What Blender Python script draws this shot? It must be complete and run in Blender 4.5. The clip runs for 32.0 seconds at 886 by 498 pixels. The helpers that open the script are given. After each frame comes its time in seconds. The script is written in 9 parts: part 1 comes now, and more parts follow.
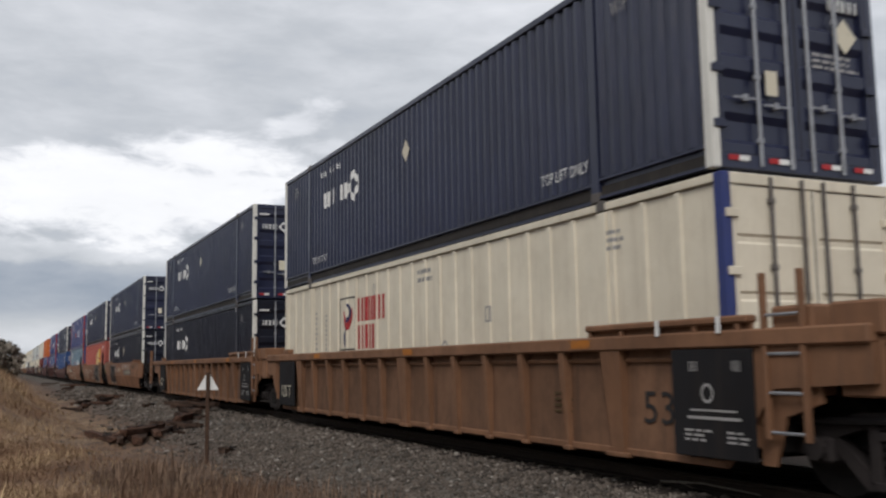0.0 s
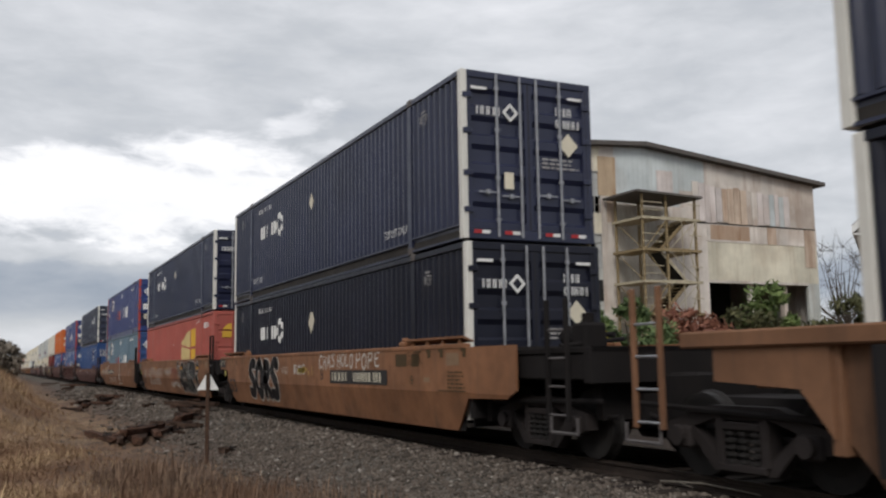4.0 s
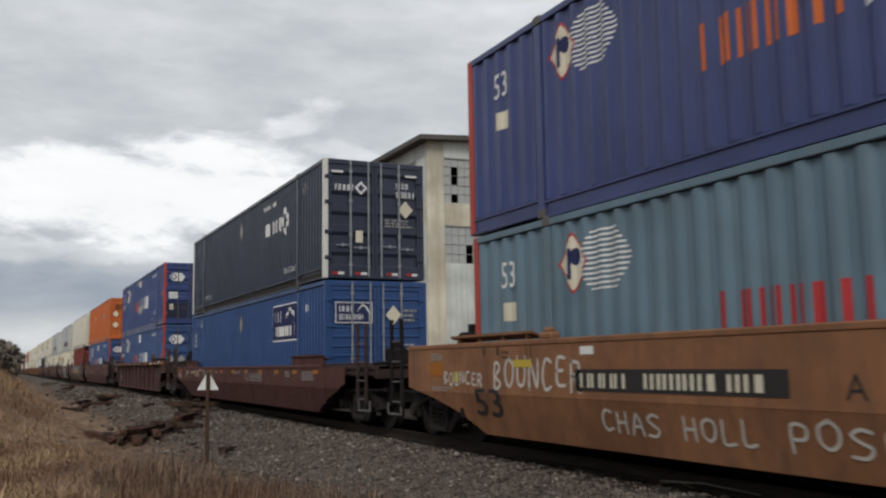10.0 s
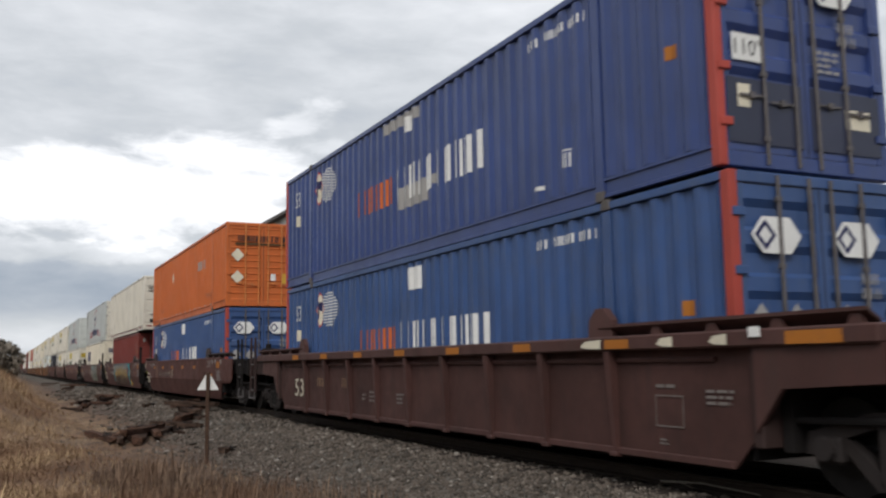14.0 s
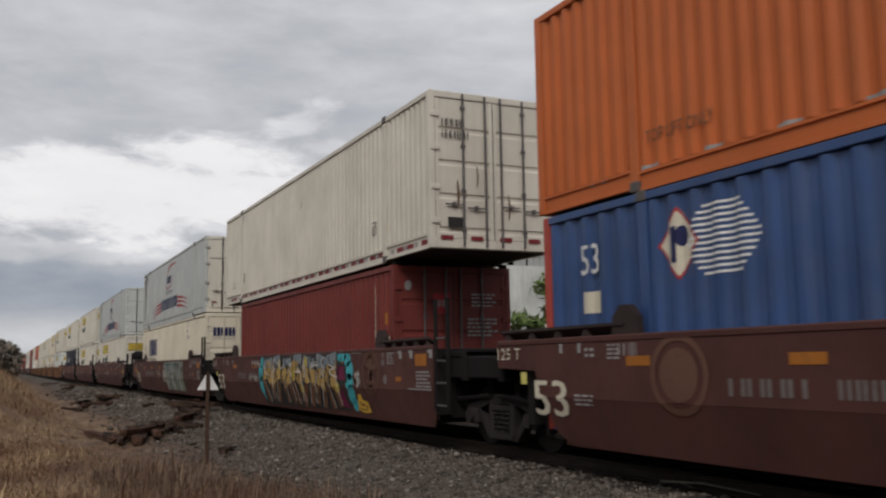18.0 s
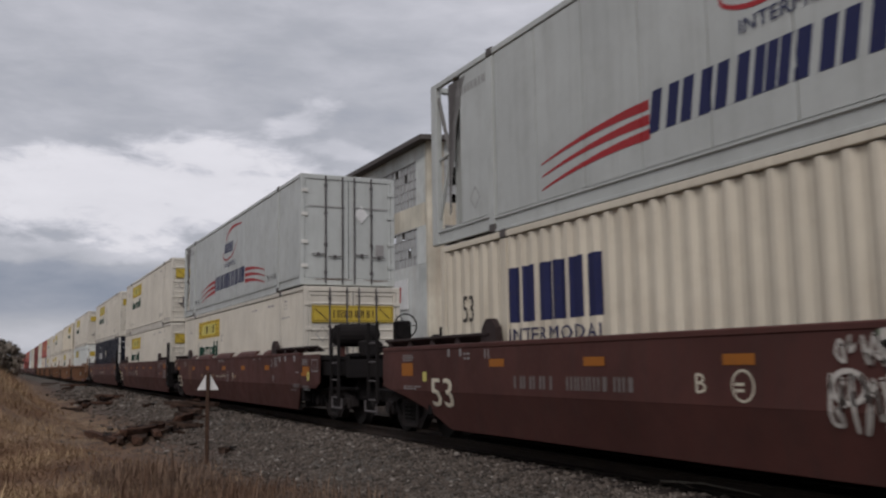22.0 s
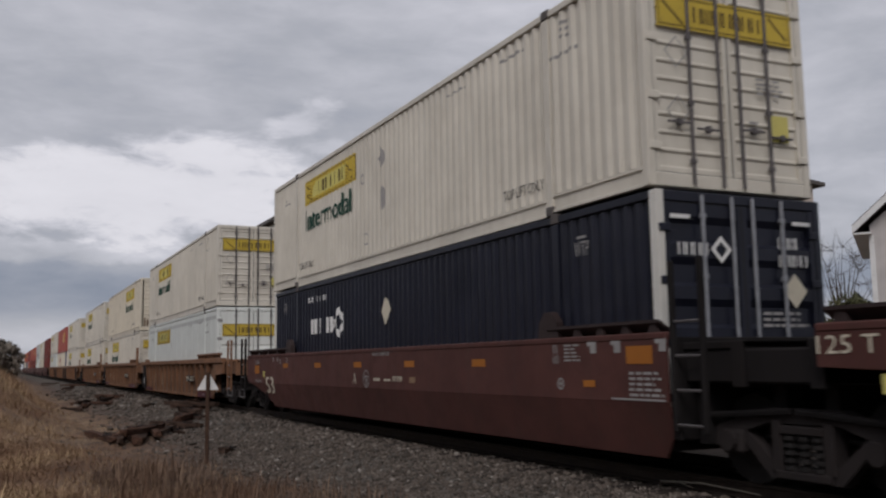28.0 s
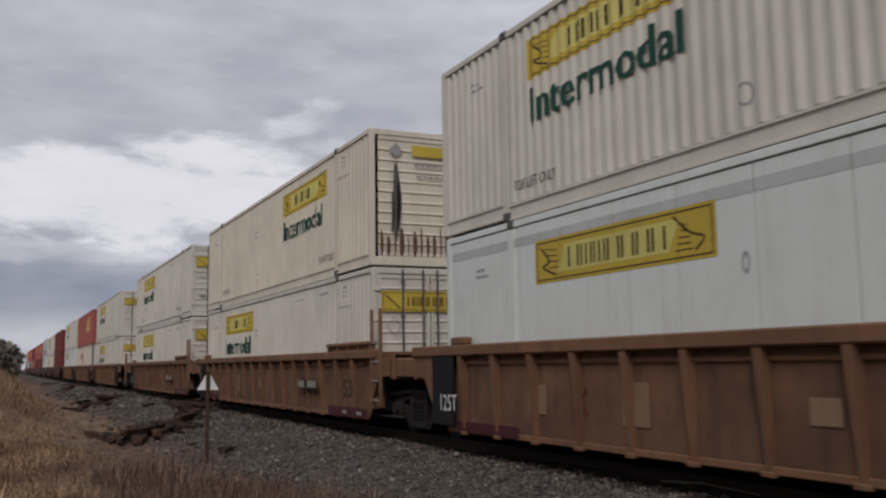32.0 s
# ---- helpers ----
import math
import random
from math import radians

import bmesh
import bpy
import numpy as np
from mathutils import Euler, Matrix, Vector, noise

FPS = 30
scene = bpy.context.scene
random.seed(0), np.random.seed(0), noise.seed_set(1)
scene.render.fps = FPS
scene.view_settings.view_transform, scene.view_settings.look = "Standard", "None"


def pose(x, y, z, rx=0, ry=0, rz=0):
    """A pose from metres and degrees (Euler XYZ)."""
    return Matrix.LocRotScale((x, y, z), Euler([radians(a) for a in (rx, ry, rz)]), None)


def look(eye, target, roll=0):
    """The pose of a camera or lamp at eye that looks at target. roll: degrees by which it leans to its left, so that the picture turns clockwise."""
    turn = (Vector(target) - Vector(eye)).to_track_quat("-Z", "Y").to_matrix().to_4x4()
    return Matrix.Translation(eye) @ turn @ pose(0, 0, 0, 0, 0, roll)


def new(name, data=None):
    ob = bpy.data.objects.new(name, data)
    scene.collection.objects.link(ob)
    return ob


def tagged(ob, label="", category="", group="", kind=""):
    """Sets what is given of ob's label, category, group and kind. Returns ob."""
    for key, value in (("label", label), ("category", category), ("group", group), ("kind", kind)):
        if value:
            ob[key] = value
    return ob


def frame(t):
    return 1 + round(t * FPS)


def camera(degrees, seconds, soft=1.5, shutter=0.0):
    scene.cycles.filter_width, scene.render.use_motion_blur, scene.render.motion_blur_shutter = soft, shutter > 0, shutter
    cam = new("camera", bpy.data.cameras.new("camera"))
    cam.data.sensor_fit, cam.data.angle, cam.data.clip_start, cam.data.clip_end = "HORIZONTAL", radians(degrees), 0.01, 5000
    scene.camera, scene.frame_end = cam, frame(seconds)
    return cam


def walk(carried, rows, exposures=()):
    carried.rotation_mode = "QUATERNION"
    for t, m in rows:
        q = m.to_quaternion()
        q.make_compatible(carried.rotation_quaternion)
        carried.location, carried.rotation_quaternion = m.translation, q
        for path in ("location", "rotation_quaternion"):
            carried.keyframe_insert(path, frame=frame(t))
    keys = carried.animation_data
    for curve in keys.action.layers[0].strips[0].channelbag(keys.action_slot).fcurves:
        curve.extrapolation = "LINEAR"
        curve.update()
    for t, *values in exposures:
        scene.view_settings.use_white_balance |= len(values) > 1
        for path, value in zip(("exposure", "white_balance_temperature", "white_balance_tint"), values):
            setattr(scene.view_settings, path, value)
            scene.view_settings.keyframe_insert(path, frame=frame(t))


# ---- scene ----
# the camera stands still beside the line; the train does all the moving
cam = camera(51.65, 32.0, soft=2.3, shutter=0.18)
CAM_POSE = pose(0, 0, 1.28, 97.109, 0.857, -25.592)
walk(cam, [(0.0, CAM_POSE), (32.0, CAM_POSE)],
     exposures=[(0.0, 0.13, 6550, 11), (2.5, 0.08, 6600, 11), (5.0, 0.25, 6650, 11), (7.0, 0.15, 6700, 10), (10.0, 0.10, 6650, 9), (11.5, 0.18, 6600, 9), (12.5, 0.14, 6700, 10), (14.0, 0.30, 6600, 10), (15.0, 0.0, 6700, 10),
                (17.5, -0.12, 6750, 12), (19.5, 0.0, 6600, 13), (20.5, -0.06, 6650, 15), (22.0, -0.30, 6470, 16), (26.0, -0.33, 6470, 16), (32.0, -0.30, 6450, 16)])

# ---- world: broken overcast ----
SUN_FROM = Vector((-0.55, -0.75, 0.85)).normalized()
world = bpy.data.worlds.new("world")
scene.world = world
world.use_nodes = True
wn, wl = world.node_tree.nodes, world.node_tree.links
wn.clear()


def wnode(kind, **props):
    n = wn.new(kind)
    for k, v in props.items():
        if k == "operation":
            n.operation = v
        elif k == "blend":
            n.blend_type = v
        elif k == "data":
            n.data_type = v
    return n


def wmath(op, a, b=None, c=None):
    n = wnode("ShaderNodeMath", operation=op)
    for i, v in enumerate((a, b, c)):
        if v is None:
            continue
        if isinstance(v, (int, float)):
            n.inputs[i].default_value = v
        else:
            wl.new(v, n.inputs[i])
    return n.outputs[0]


def build_sky():
    tc = wn.new("ShaderNodeTexCoord")
    sep = wn.new("ShaderNodeSeparateXYZ")
    wl.new(tc.outputs["Generated"], sep.inputs[0])
    z = wmath("MAXIMUM", sep.outputs[2], 0.0)
    # layers of cloud lie flatter towards the horizon
    flat = wmath("DIVIDE", 1.0, wmath("ADD", z, 0.45))
    com = wn.new("ShaderNodeCombineXYZ")
    wl.new(wmath("MULTIPLY", sep.outputs[0], flat), com.inputs[0])
    wl.new(wmath("MULTIPLY", sep.outputs[1], flat), com.inputs[1])
    wl.new(wmath("MULTIPLY", z, 3.6), com.inputs[2])

    def cloud(scale, detail, rough, dist, off):
        mp = wn.new("ShaderNodeMapping")
        mp.inputs["Location"].default_value = (off, off * 0.37, off * 1.3)
        mp.inputs["Scale"].default_value = (scale, scale, scale)
        wl.new(com.outputs[0], mp.inputs[0])
        nz = wn.new("ShaderNodeTexNoise")
        nz.inputs["Scale"].default_value = 1.0
        nz.inputs["Detail"].default_value = detail
        nz.inputs["Roughness"].default_value = rough
        nz.inputs["Distortion"].default_value = dist
        wl.new(mp.outputs[0], nz.inputs["Vector"])
        return wmath("SUBTRACT", nz.outputs[0], 0.5)

    big = cloud(2.4, 2.0, 0.5, 0.0, 5.3)
    mid = cloud(5.2, 6.0, 0.55, 0.25, 9.7)
    fine = cloud(15.0, 6.0, 0.6, 0.5, 2.9)
    # brightness of the cloud layers by height above the horizon
    lay = wn.new("ShaderNodeValToRGB")
    wl.new(wmath("ADD", wmath("MULTIPLY", z, 2.0), wmath("ADD", wmath("MULTIPLY", big, 0.08), wmath("MULTIPLY", mid, 0.05))), lay.inputs[0])
    le = lay.color_ramp.elements
    le[0].position, le[0].color = 0.0, (0.58, 0.58, 0.58, 1)
    le[1].position, le[1].color = 1.0, (0.64, 0.64, 0.64, 1)
    for p, g in ((0.075, 0.60), (0.105, 0.52), (0.135, 0.37), (0.175, 0.38), (0.215, 0.50), (0.25, 0.58), (0.30, 0.55), (0.40, 0.60), (0.52, 0.585), (0.72, 0.585)):
        e = le.new(p)
        e.color = (g, g, g, 1)
    # openings in the cloud, ragged at their edges: slope across and up, reach across and up, tilt, gain
    ahead = wmath("MAXIMUM", sep.outputs[1], 0.05)
    across, up = wmath("DIVIDE", sep.outputs[0], ahead), wmath("DIVIDE", z, ahead)
    ragged = wmath("ADD", wmath("MULTIPLY", mid, 2.6), wmath("MULTIPLY", fine, 1.5))
    v = wmath("ADD", lay.outputs[0], wmath("ADD", wmath("MULTIPLY", big, 0.22), wmath("ADD", wmath("MULTIPLY", mid, 0.30), wmath("MULTIPLY", fine, 0.10))))
    for cu, cw, ru, rw, tilt, gain in ((0.145, 0.190, 0.20, 0.056, 0.10, 0.27), (0.31, 0.285, 0.05, 0.022, 0.3, 0.14), (0.345, 0.250, 0.05, 0.014, -0.1, 0.10), (0.03, 0.119, 0.13, 0.014, 0.0, 0.10)):
        du = wmath("SUBTRACT", across, cu)
        dw = wmath("SUBTRACT", wmath("SUBTRACT", up, cw), wmath("MULTIPLY", du, tilt))
        far2 = wmath("ADD", wmath("POWER", wmath("ABSOLUTE", wmath("DIVIDE", du, ru)), 2.0), wmath("POWER", wmath("ABSOLUTE", wmath("DIVIDE", dw, rw)), 2.0))
        field = wmath("ADD", wmath("SUBTRACT", 1.0, far2), ragged)
        soft = wn.new("ShaderNodeMapRange")
        soft.interpolation_type = "SMOOTHSTEP"
        soft.inputs[1].default_value, soft.inputs[2].default_value = -0.35, 0.75
        wl.new(field, soft.inputs[0])
        v = wmath("ADD", v, wmath("MULTIPLY", soft.outputs[0], gain))
    ramp = wn.new("ShaderNodeValToRGB")
    wl.new(v, ramp.inputs[0])
    el = ramp.color_ramp.elements
    el[0].position, el[0].color = 0.25, (0.255, 0.31, 0.395, 1)
    el[1].position, el[1].color = 1.0, (1.08, 1.10, 1.13, 1)
    for p, c in ((0.42, (0.405, 0.45, 0.52, 1)), (0.55, (0.56, 0.594, 0.638, 1)), (0.70, (0.79, 0.818, 0.865, 1)), (0.80, (0.96, 0.98, 1.01, 1))):
        e = el.new(p)
        e.color = c
    sky = wn.new("ShaderNodeTexSky")
    sky.sky_type = "NISHITA"
    sky.sun_disc = False
    sky.sun_elevation = math.asin(SUN_FROM.z)
    sky.sun_rotation = math.atan2(SUN_FROM.x, SUN_FROM.y)
    bg1, bg2 = wn.new("ShaderNodeBackground"), wn.new("ShaderNodeBackground")
    wl.new(sky.outputs[0], bg1.inputs[0])
    bg1.inputs[1].default_value = 0.05
    wl.new(ramp.outputs[0], bg2.inputs[0])
    bg2.inputs[1].default_value = 0.95
    mix = wn.new("ShaderNodeMixShader")
    mix.inputs[0].default_value = 0.92
    wl.new(bg1.outputs[0], mix.inputs[1])
    wl.new(bg2.outputs[0], mix.inputs[2])
    out = wn.new("ShaderNodeOutputWorld")
    wl.new(mix.outputs[0], out.inputs[0])


build_sky()
sun = new("sun", bpy.data.lights.new("sun", "SUN"))
sun.data.energy, sun.data.angle, sun.data.color = 1.6, radians(20), (1.0, 0.97, 0.93)
sun.matrix_world = look(SUN_FROM * 50, (0, 0, 0))


# ---- materials ----
class Nodes:
    """A small wrapper to write node materials shortly."""

    def __init__(self, name):
        self.mat = bpy.data.materials.new(name)
        self.mat.use_nodes = True
        self.n, self.l = self.mat.node_tree.nodes, self.mat.node_tree.links
        self.n.clear()
        self.out = self.n.new("ShaderNodeOutputMaterial")
        self.bsdf = self.n.new("ShaderNodeBsdfPrincipled")
        self.l.new(self.bsdf.outputs[0], self.out.inputs[0])
        self.tc = self.n.new("ShaderNodeTexCoord")
        self.info = self.n.new("ShaderNodeObjectInfo")

    def noise(self, scale, detail=4, rough=0.55, stretch=(1, 1, 1), shift=True, coord="Object"):
        mp = self.n.new("ShaderNodeMapping")
        mp.inputs["Scale"].default_value = stretch
        self.l.new(self.tc.outputs[coord], mp.inputs[0])
        if shift:
            com = self.n.new("ShaderNodeCombineXYZ")
            m = self.math("MULTIPLY", self.info.outputs["Random"], 37.0)
            for i in range(3):
                self.l.new(m, com.inputs[i])
            self.l.new(com.outputs[0], mp.inputs["Location"])
        t = self.n.new("ShaderNodeTexNoise")
        t.inputs["Scale"].default_value = scale
        t.inputs["Detail"].default_value = detail
        t.inputs["Roughness"].default_value = rough
        self.l.new(mp.outputs[0], t.inputs["Vector"])
        return t.outputs[0]

    def math(self, op, a, b=0.0):
        m = self.n.new("ShaderNodeMath")
        m.operation = op
        for i, v in enumerate((a, b)):
            if isinstance(v, (int, float)):
                m.inputs[i].default_value = v
            else:
                self.l.new(v, m.inputs[i])
        return m.outputs[0]

    def span(self, v, a, b, lo=0.0, hi=1.0):
        m = self.n.new("ShaderNodeMapRange")
        m.inputs[1].default_value, m.inputs[2].default_value = a, b
        m.inputs[3].default_value, m.inputs[4].default_value = lo, hi
        self.l.new(v, m.inputs[0])
        return m.outputs[0]

    def mix(self, fac, a, b):
        m = self.n.new("ShaderNodeMix")
        m.data_type = "RGBA"
        for i, v in ((0, fac), (6, a), (7, b)):
            if isinstance(v, (int, float)):
                m.inputs[i].default_value = v
            elif isinstance(v, tuple):
                m.inputs[i].default_value = (*v[:3], 1)
            else:
                self.l.new(v, m.inputs[i])
        return m.outputs[2]

    def done(self, color, rough=0.6, metal=0.0, bump=None, strength=0.2, dist=0.01, spec=0.3):
        for key, v in (("Base Color", color), ("Roughness", rough), ("Metallic", metal)):
            s = self.bsdf.inputs[key]
            if isinstance(v, tuple):
                s.default_value = (*v[:3], 1)
            elif isinstance(v, (int, float)):
                s.default_value = v
            else:
                self.l.new(v, s)
        self.bsdf.inputs["Specular IOR Level"].default_value = spec
        if bump is not None:
            b = self.n.new("ShaderNodeBump")
            b.inputs["Strength"].default_value = strength
            b.inputs["Distance"].default_value = dist
            self.l.new(bump, b.inputs["Height"])
            self.l.new(b.outputs[0], self.bsdf.inputs["Normal"])
        return self.mat


def shade(c, k):
    return tuple(min(1, v * k) for v in c)


def paint(name, c, rough=0.55, dirt=0.35, rust=0.25, dirt_col=(0.10, 0.085, 0.07), fade=0.15, spec=0.25):
    """Weathered enamel on steel: fading, vertical run-off streaks, rust freckles, shallow dents."""
    k = Nodes(name)
    fadev = k.span(k.noise(0.7, 3), 0.3, 0.7)
    col = k.mix(k.math("MULTIPLY", fadev, 1.0), shade(c, 1 - fade), tuple(min(1, v * (1 + fade) + 0.01 * fade) for v in c))
    streak = k.span(k.noise(1.0, 6, 0.65, (5.0, 5.0, 0.35)), 0.50, 0.78)
    col = k.mix(k.math("MULTIPLY", streak, dirt), col, dirt_col)
    grime = k.span(k.noise(2.4, 8, 0.7), 0.45, 0.8)
    col = k.mix(k.math("MULTIPLY", grime, dirt * 0.7), col, shade(dirt_col, 0.9))
    fleck = k.span(k.noise(6.0, 9, 0.75, (1, 1, 0.55)), 0.66, 0.72)
    col = k.mix(k.math("MULTIPLY", fleck, rust), col, (0.11, 0.045, 0.022))
    r = k.span(grime, 0, 1, rough - 0.06, min(1.0, rough + 0.2))
    return k.done(col, r, 0.0, k.noise(3.0, 5), 0.12, 0.02, spec)


def steel(name, c, rough=0.5, metal=0.6, var=0.4):
    k = Nodes(name)
    n = k.span(k.noise(7.0, 7, 0.65), 0.35, 0.7)
    col = k.mix(n, shade(c, 1 - var), shade(c, 1 + var))
    return k.done(col, k.span(n, 0, 1, rough, min(1, rough + 0.25)), metal, k.noise(25.0, 4), 0.2, 0.005)


def decal(name, c, wear=0.25, under=(0.08, 0.07, 0.06)):
    """Sprayed or stuck-on marking, a little chipped and dusty."""
    k = Nodes(name)
    w = k.span(k.noise(9.0, 8, 0.7), 0.55, 0.75)
    d = k.span(k.noise(1.2, 4), 0.3, 0.7, 0.86, 1.05)
    col = k.mix(k.math("MULTIPLY", w, wear), c, under)
    hs = k.n.new("ShaderNodeHueSaturation")
    k.l.new(col, hs.inputs["Color"])
    k.l.new(d, hs.inputs["Value"])
    return k.done(hs.outputs[0], 0.62, 0, k.noise(20.0, 3), 0.05, 0.004, 0.2)


NAVY = paint("navy_enamel", (0.0130, 0.0165, 0.042), 0.36, 0.18, 0.10, (0.036, 0.037, 0.046), 0.2, 0.5)
# darker, less glossy navy, used on lower boxes
NAVY_LOWER = paint("black_navy_enamel", (0.0085, 0.0098, 0.019), 0.40, 0.16, 0.10, (0.028, 0.026, 0.028), 0.2, 0.3)
NAVY_GREY = paint("faded_navy_enamel", (0.022, 0.0275, 0.050), 0.40, 0.22, 0.12, (0.06, 0.058, 0.056), 0.2, 0.45)
WHITE = paint("white_enamel", (0.64, 0.63, 0.58), 0.5, 0.25, 0.40, (0.24, 0.20, 0.16), 0.08)
CREAM = paint("cream_enamel", (0.64, 0.585, 0.47), 0.5, 0.28, 0.45, (0.30, 0.23, 0.16), 0.09)
BONE = paint("off_white_enamel", (0.60, 0.565, 0.485), 0.5, 0.24, 0.40, (0.27, 0.225, 0.175), 0.09)
GREYW = paint("grey_white_panel_paint", (0.47, 0.492, 0.468), 0.45, 0.26, 0.25, (0.22, 0.21, 0.19), 0.08)
PLATEW = paint("clean_white_panel_paint", (0.66, 0.695, 0.655), 0.45, 0.22, 0.10, (0.30, 0.28, 0.26), 0.04)
BLUE = paint("royal_blue_enamel", (0.027, 0.050, 0.165), 0.38, 0.28, 0.2, (0.07, 0.075, 0.10), 0.15, 0.45)
BLUE_DEEP = paint("deep_blue_enamel", (0.032, 0.045, 0.145), 0.38, 0.25, 0.2, (0.07, 0.07, 0.09), 0.15, 0.45)
BLUE_MID = paint("worn_blue_enamel", (0.033, 0.074, 0.195), 0.42, 0.35, 0.3, (0.10, 0.11, 0.13), 0.18, 0.4)
AZURE = paint("bright_blue_enamel", (0.021, 0.059, 0.170), 0.40, 0.20, 0.15, (0.05, 0.07, 0.12), 0.12, 0.4)
TEAL = paint("grey_teal_enamel", (0.112, 0.176, 0.226), 0.5, 0.36, 0.3, (0.16, 0.16, 0.155), 0.18, 0.35)
CORAL = paint("faded_red_enamel", (0.345, 0.088, 0.070), 0.6, 0.34, 0.25, (0.22, 0.12, 0.10), 0.12)
OXIDE = paint("dark_red_enamel", (0.155, 0.030, 0.024), 0.55, 0.25, 0.2, (0.08, 0.04, 0.035), 0.15)
ORANGE = paint("orange_enamel", (0.48, 0.118, 0.030), 0.55, 0.28, 0.2, (0.25, 0.12, 0.06), 0.10)
SIGNAL_RED = paint("signal_red_enamel", (0.37, 0.058, 0.042), 0.55, 0.35, 0.3, (0.15, 0.06, 0.05), 0.12)
TAN = paint("tan_car_paint", (0.222, 0.101, 0.049), 0.65, 0.72, 0.6, (0.105, 0.060, 0.040), 0.28)
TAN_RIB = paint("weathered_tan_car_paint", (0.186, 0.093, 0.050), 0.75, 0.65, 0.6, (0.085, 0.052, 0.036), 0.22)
# web plates: rust streaks, and a darker base for shade between the ribs
TAN_WEB = paint("shaded_rusty_tan_web_paint", (0.146, 0.076, 0.043), 0.8, 0.85, 0.8, (0.055, 0.034, 0.025), 0.3)
BROWN_WEB = paint("shaded_rusty_brown_web_paint", (0.060, 0.026, 0.022), 0.75, 0.6, 0.4, (0.030, 0.020, 0.018), 0.25)
BROWN = paint("red_brown_car_paint", (0.079, 0.029, 0.0235), 0.7, 0.45, 0.3, (0.055, 0.035, 0.03), 0.2)
# grimy end fittings, darkened to put the shade between cars into colour
RIG_BROWN = paint("shaded_grimy_brown_fittings", (0.038, 0.021, 0.019), 0.7, 0.5, 0.35, (0.024, 0.018, 0.016), 0.2)
BROWN_DARK = paint("dark_brown_car_paint", (0.068, 0.031, 0.027), 0.65, 0.5, 0.35, (0.045, 0.032, 0.028), 0.2)
BLACKP = paint("black_panel_paint", (0.015, 0.0145, 0.016), 0.8, 0.35, 0.3, (0.045, 0.035, 0.028), 0.2, 0.1)
GUIDE = paint("sooty_brown_guide_paint", (0.034, 0.022, 0.021), 0.6, 0.4, 0.3, (0.05, 0.035, 0.03), 0.2)
IRON = paint("grimy_cast_iron", (0.016, 0.0145, 0.0145), 0.92, 0.4, 0.35, (0.024, 0.019, 0.017), 0.2, 0.06)
TRUCK = paint("dusty_cast_steel", (0.024, 0.020, 0.0195), 0.85, 0.45, 0.35, (0.036, 0.028, 0.025), 0.25, 0.15)
WHEEL = steel("worn_wheel_steel", (0.022, 0.020, 0.019), 0.6, 0.3)
ROD_LIGHT = steel("galvanised_rod", (0.30, 0.31, 0.33), 0.45, 0.5, 0.25)
ROD_DARK = steel("dull_dark_rod", (0.12, 0.11, 0.11), 0.55, 0.4, 0.3)
CASTING = paint("worn_casting_paint", (0.10, 0.09, 0.085), 0.7, 0.4, 0.5)
RUBBER = paint("door_gasket_rubber", (0.020, 0.019, 0.018), 0.9, 0.3, 0.1)
WOODFLOOR = paint("container_underside", (0.028, 0.025, 0.023), 0.9, 0.4, 0.1)

D_WHITE = decal("white_marking", (0.70, 0.70, 0.68))
D_CREAM = decal("cream_marking", (0.62, 0.57, 0.45))
D_RED = decal("red_marking", (0.38, 0.036, 0.040))
D_ORANGE = decal("orange_marking", (0.55, 0.13, 0.035))
D_AMBER = decal("amber_reflector", (0.36, 0.130, 0.022), 0.5)
D_YELLOW = decal("yellow_panel_marking", (0.52, 0.38, 0.055), 0.5, (0.30, 0.21, 0.07))
D_FADED = decal("faded_pale_patch", (0.24, 0.155, 0.095), 0.6, (0.15, 0.075, 0.04))
D_YELLOW2 = decal("pale_yellow_marking", (0.58, 0.52, 0.16))
D_BLACK = decal("black_marking", (0.030, 0.028, 0.028))
D_BROWN = decal("dark_brown_lettering", (0.07, 0.045, 0.02), 0.1)
D_NAVY = decal("navy_marking", (0.022, 0.026, 0.085))
D_GREEN = decal("dark_green_marking", (0.012, 0.062, 0.042))
D_GREY = decal("grey_marking", (0.30, 0.29, 0.28))
D_SAND = decal("sand_marking", (0.55, 0.43, 0.20))
D_GOLD = decal("gold_marking", (0.60, 0.36, 0.05))
D_MAGENTA = decal("magenta_spray_paint", (0.15, 0.015, 0.055))
D_SPRAYBROWN = decal("brown_spray_paint", (0.16, 0.075, 0.040))
D_SPRAYYELLOW = decal("yellow_spray_paint", (0.45, 0.34, 0.05))
D_EMBLEM_DIM = decal("worn_round_emblem", (0.100, 0.042, 0.031), 0.8, (0.080, 0.030, 0.0245))
D_EMBLEM = decal("faded_round_emblem", (0.132, 0.066, 0.046), 0.7, (0.080, 0.033, 0.026))
D_TURQ = decal("turquoise_spray_paint", (0.05, 0.36, 0.40))
D_SPRAYGREY = decal("grey_spray_paint", (0.20, 0.23, 0.25))
D_SPRAYGOLD = decal("ochre_spray_paint", (0.42, 0.27, 0.09))
D_SPRAYGREEN = decal("green_spray_paint", (0.23, 0.28, 0.20))
D_SPRAYWHITE = decal("white_spray_paint", (0.55, 0.52, 0.47), 0.4)
D_RUST = decal("rust_stain", (0.12, 0.066, 0.040), 0.9, (0.42, 0.36, 0.29))
D_DARKRED = decal("dark_red_band", (0.19, 0.024, 0.028), 0.4)
D_PLUM = decal("dark_plum_band", (0.075, 0.018, 0.026), 0.5)
D_SMUT = decal("thin_soot", (0.17, 0.165, 0.155), 0.7, (0.38, 0.375, 0.36))
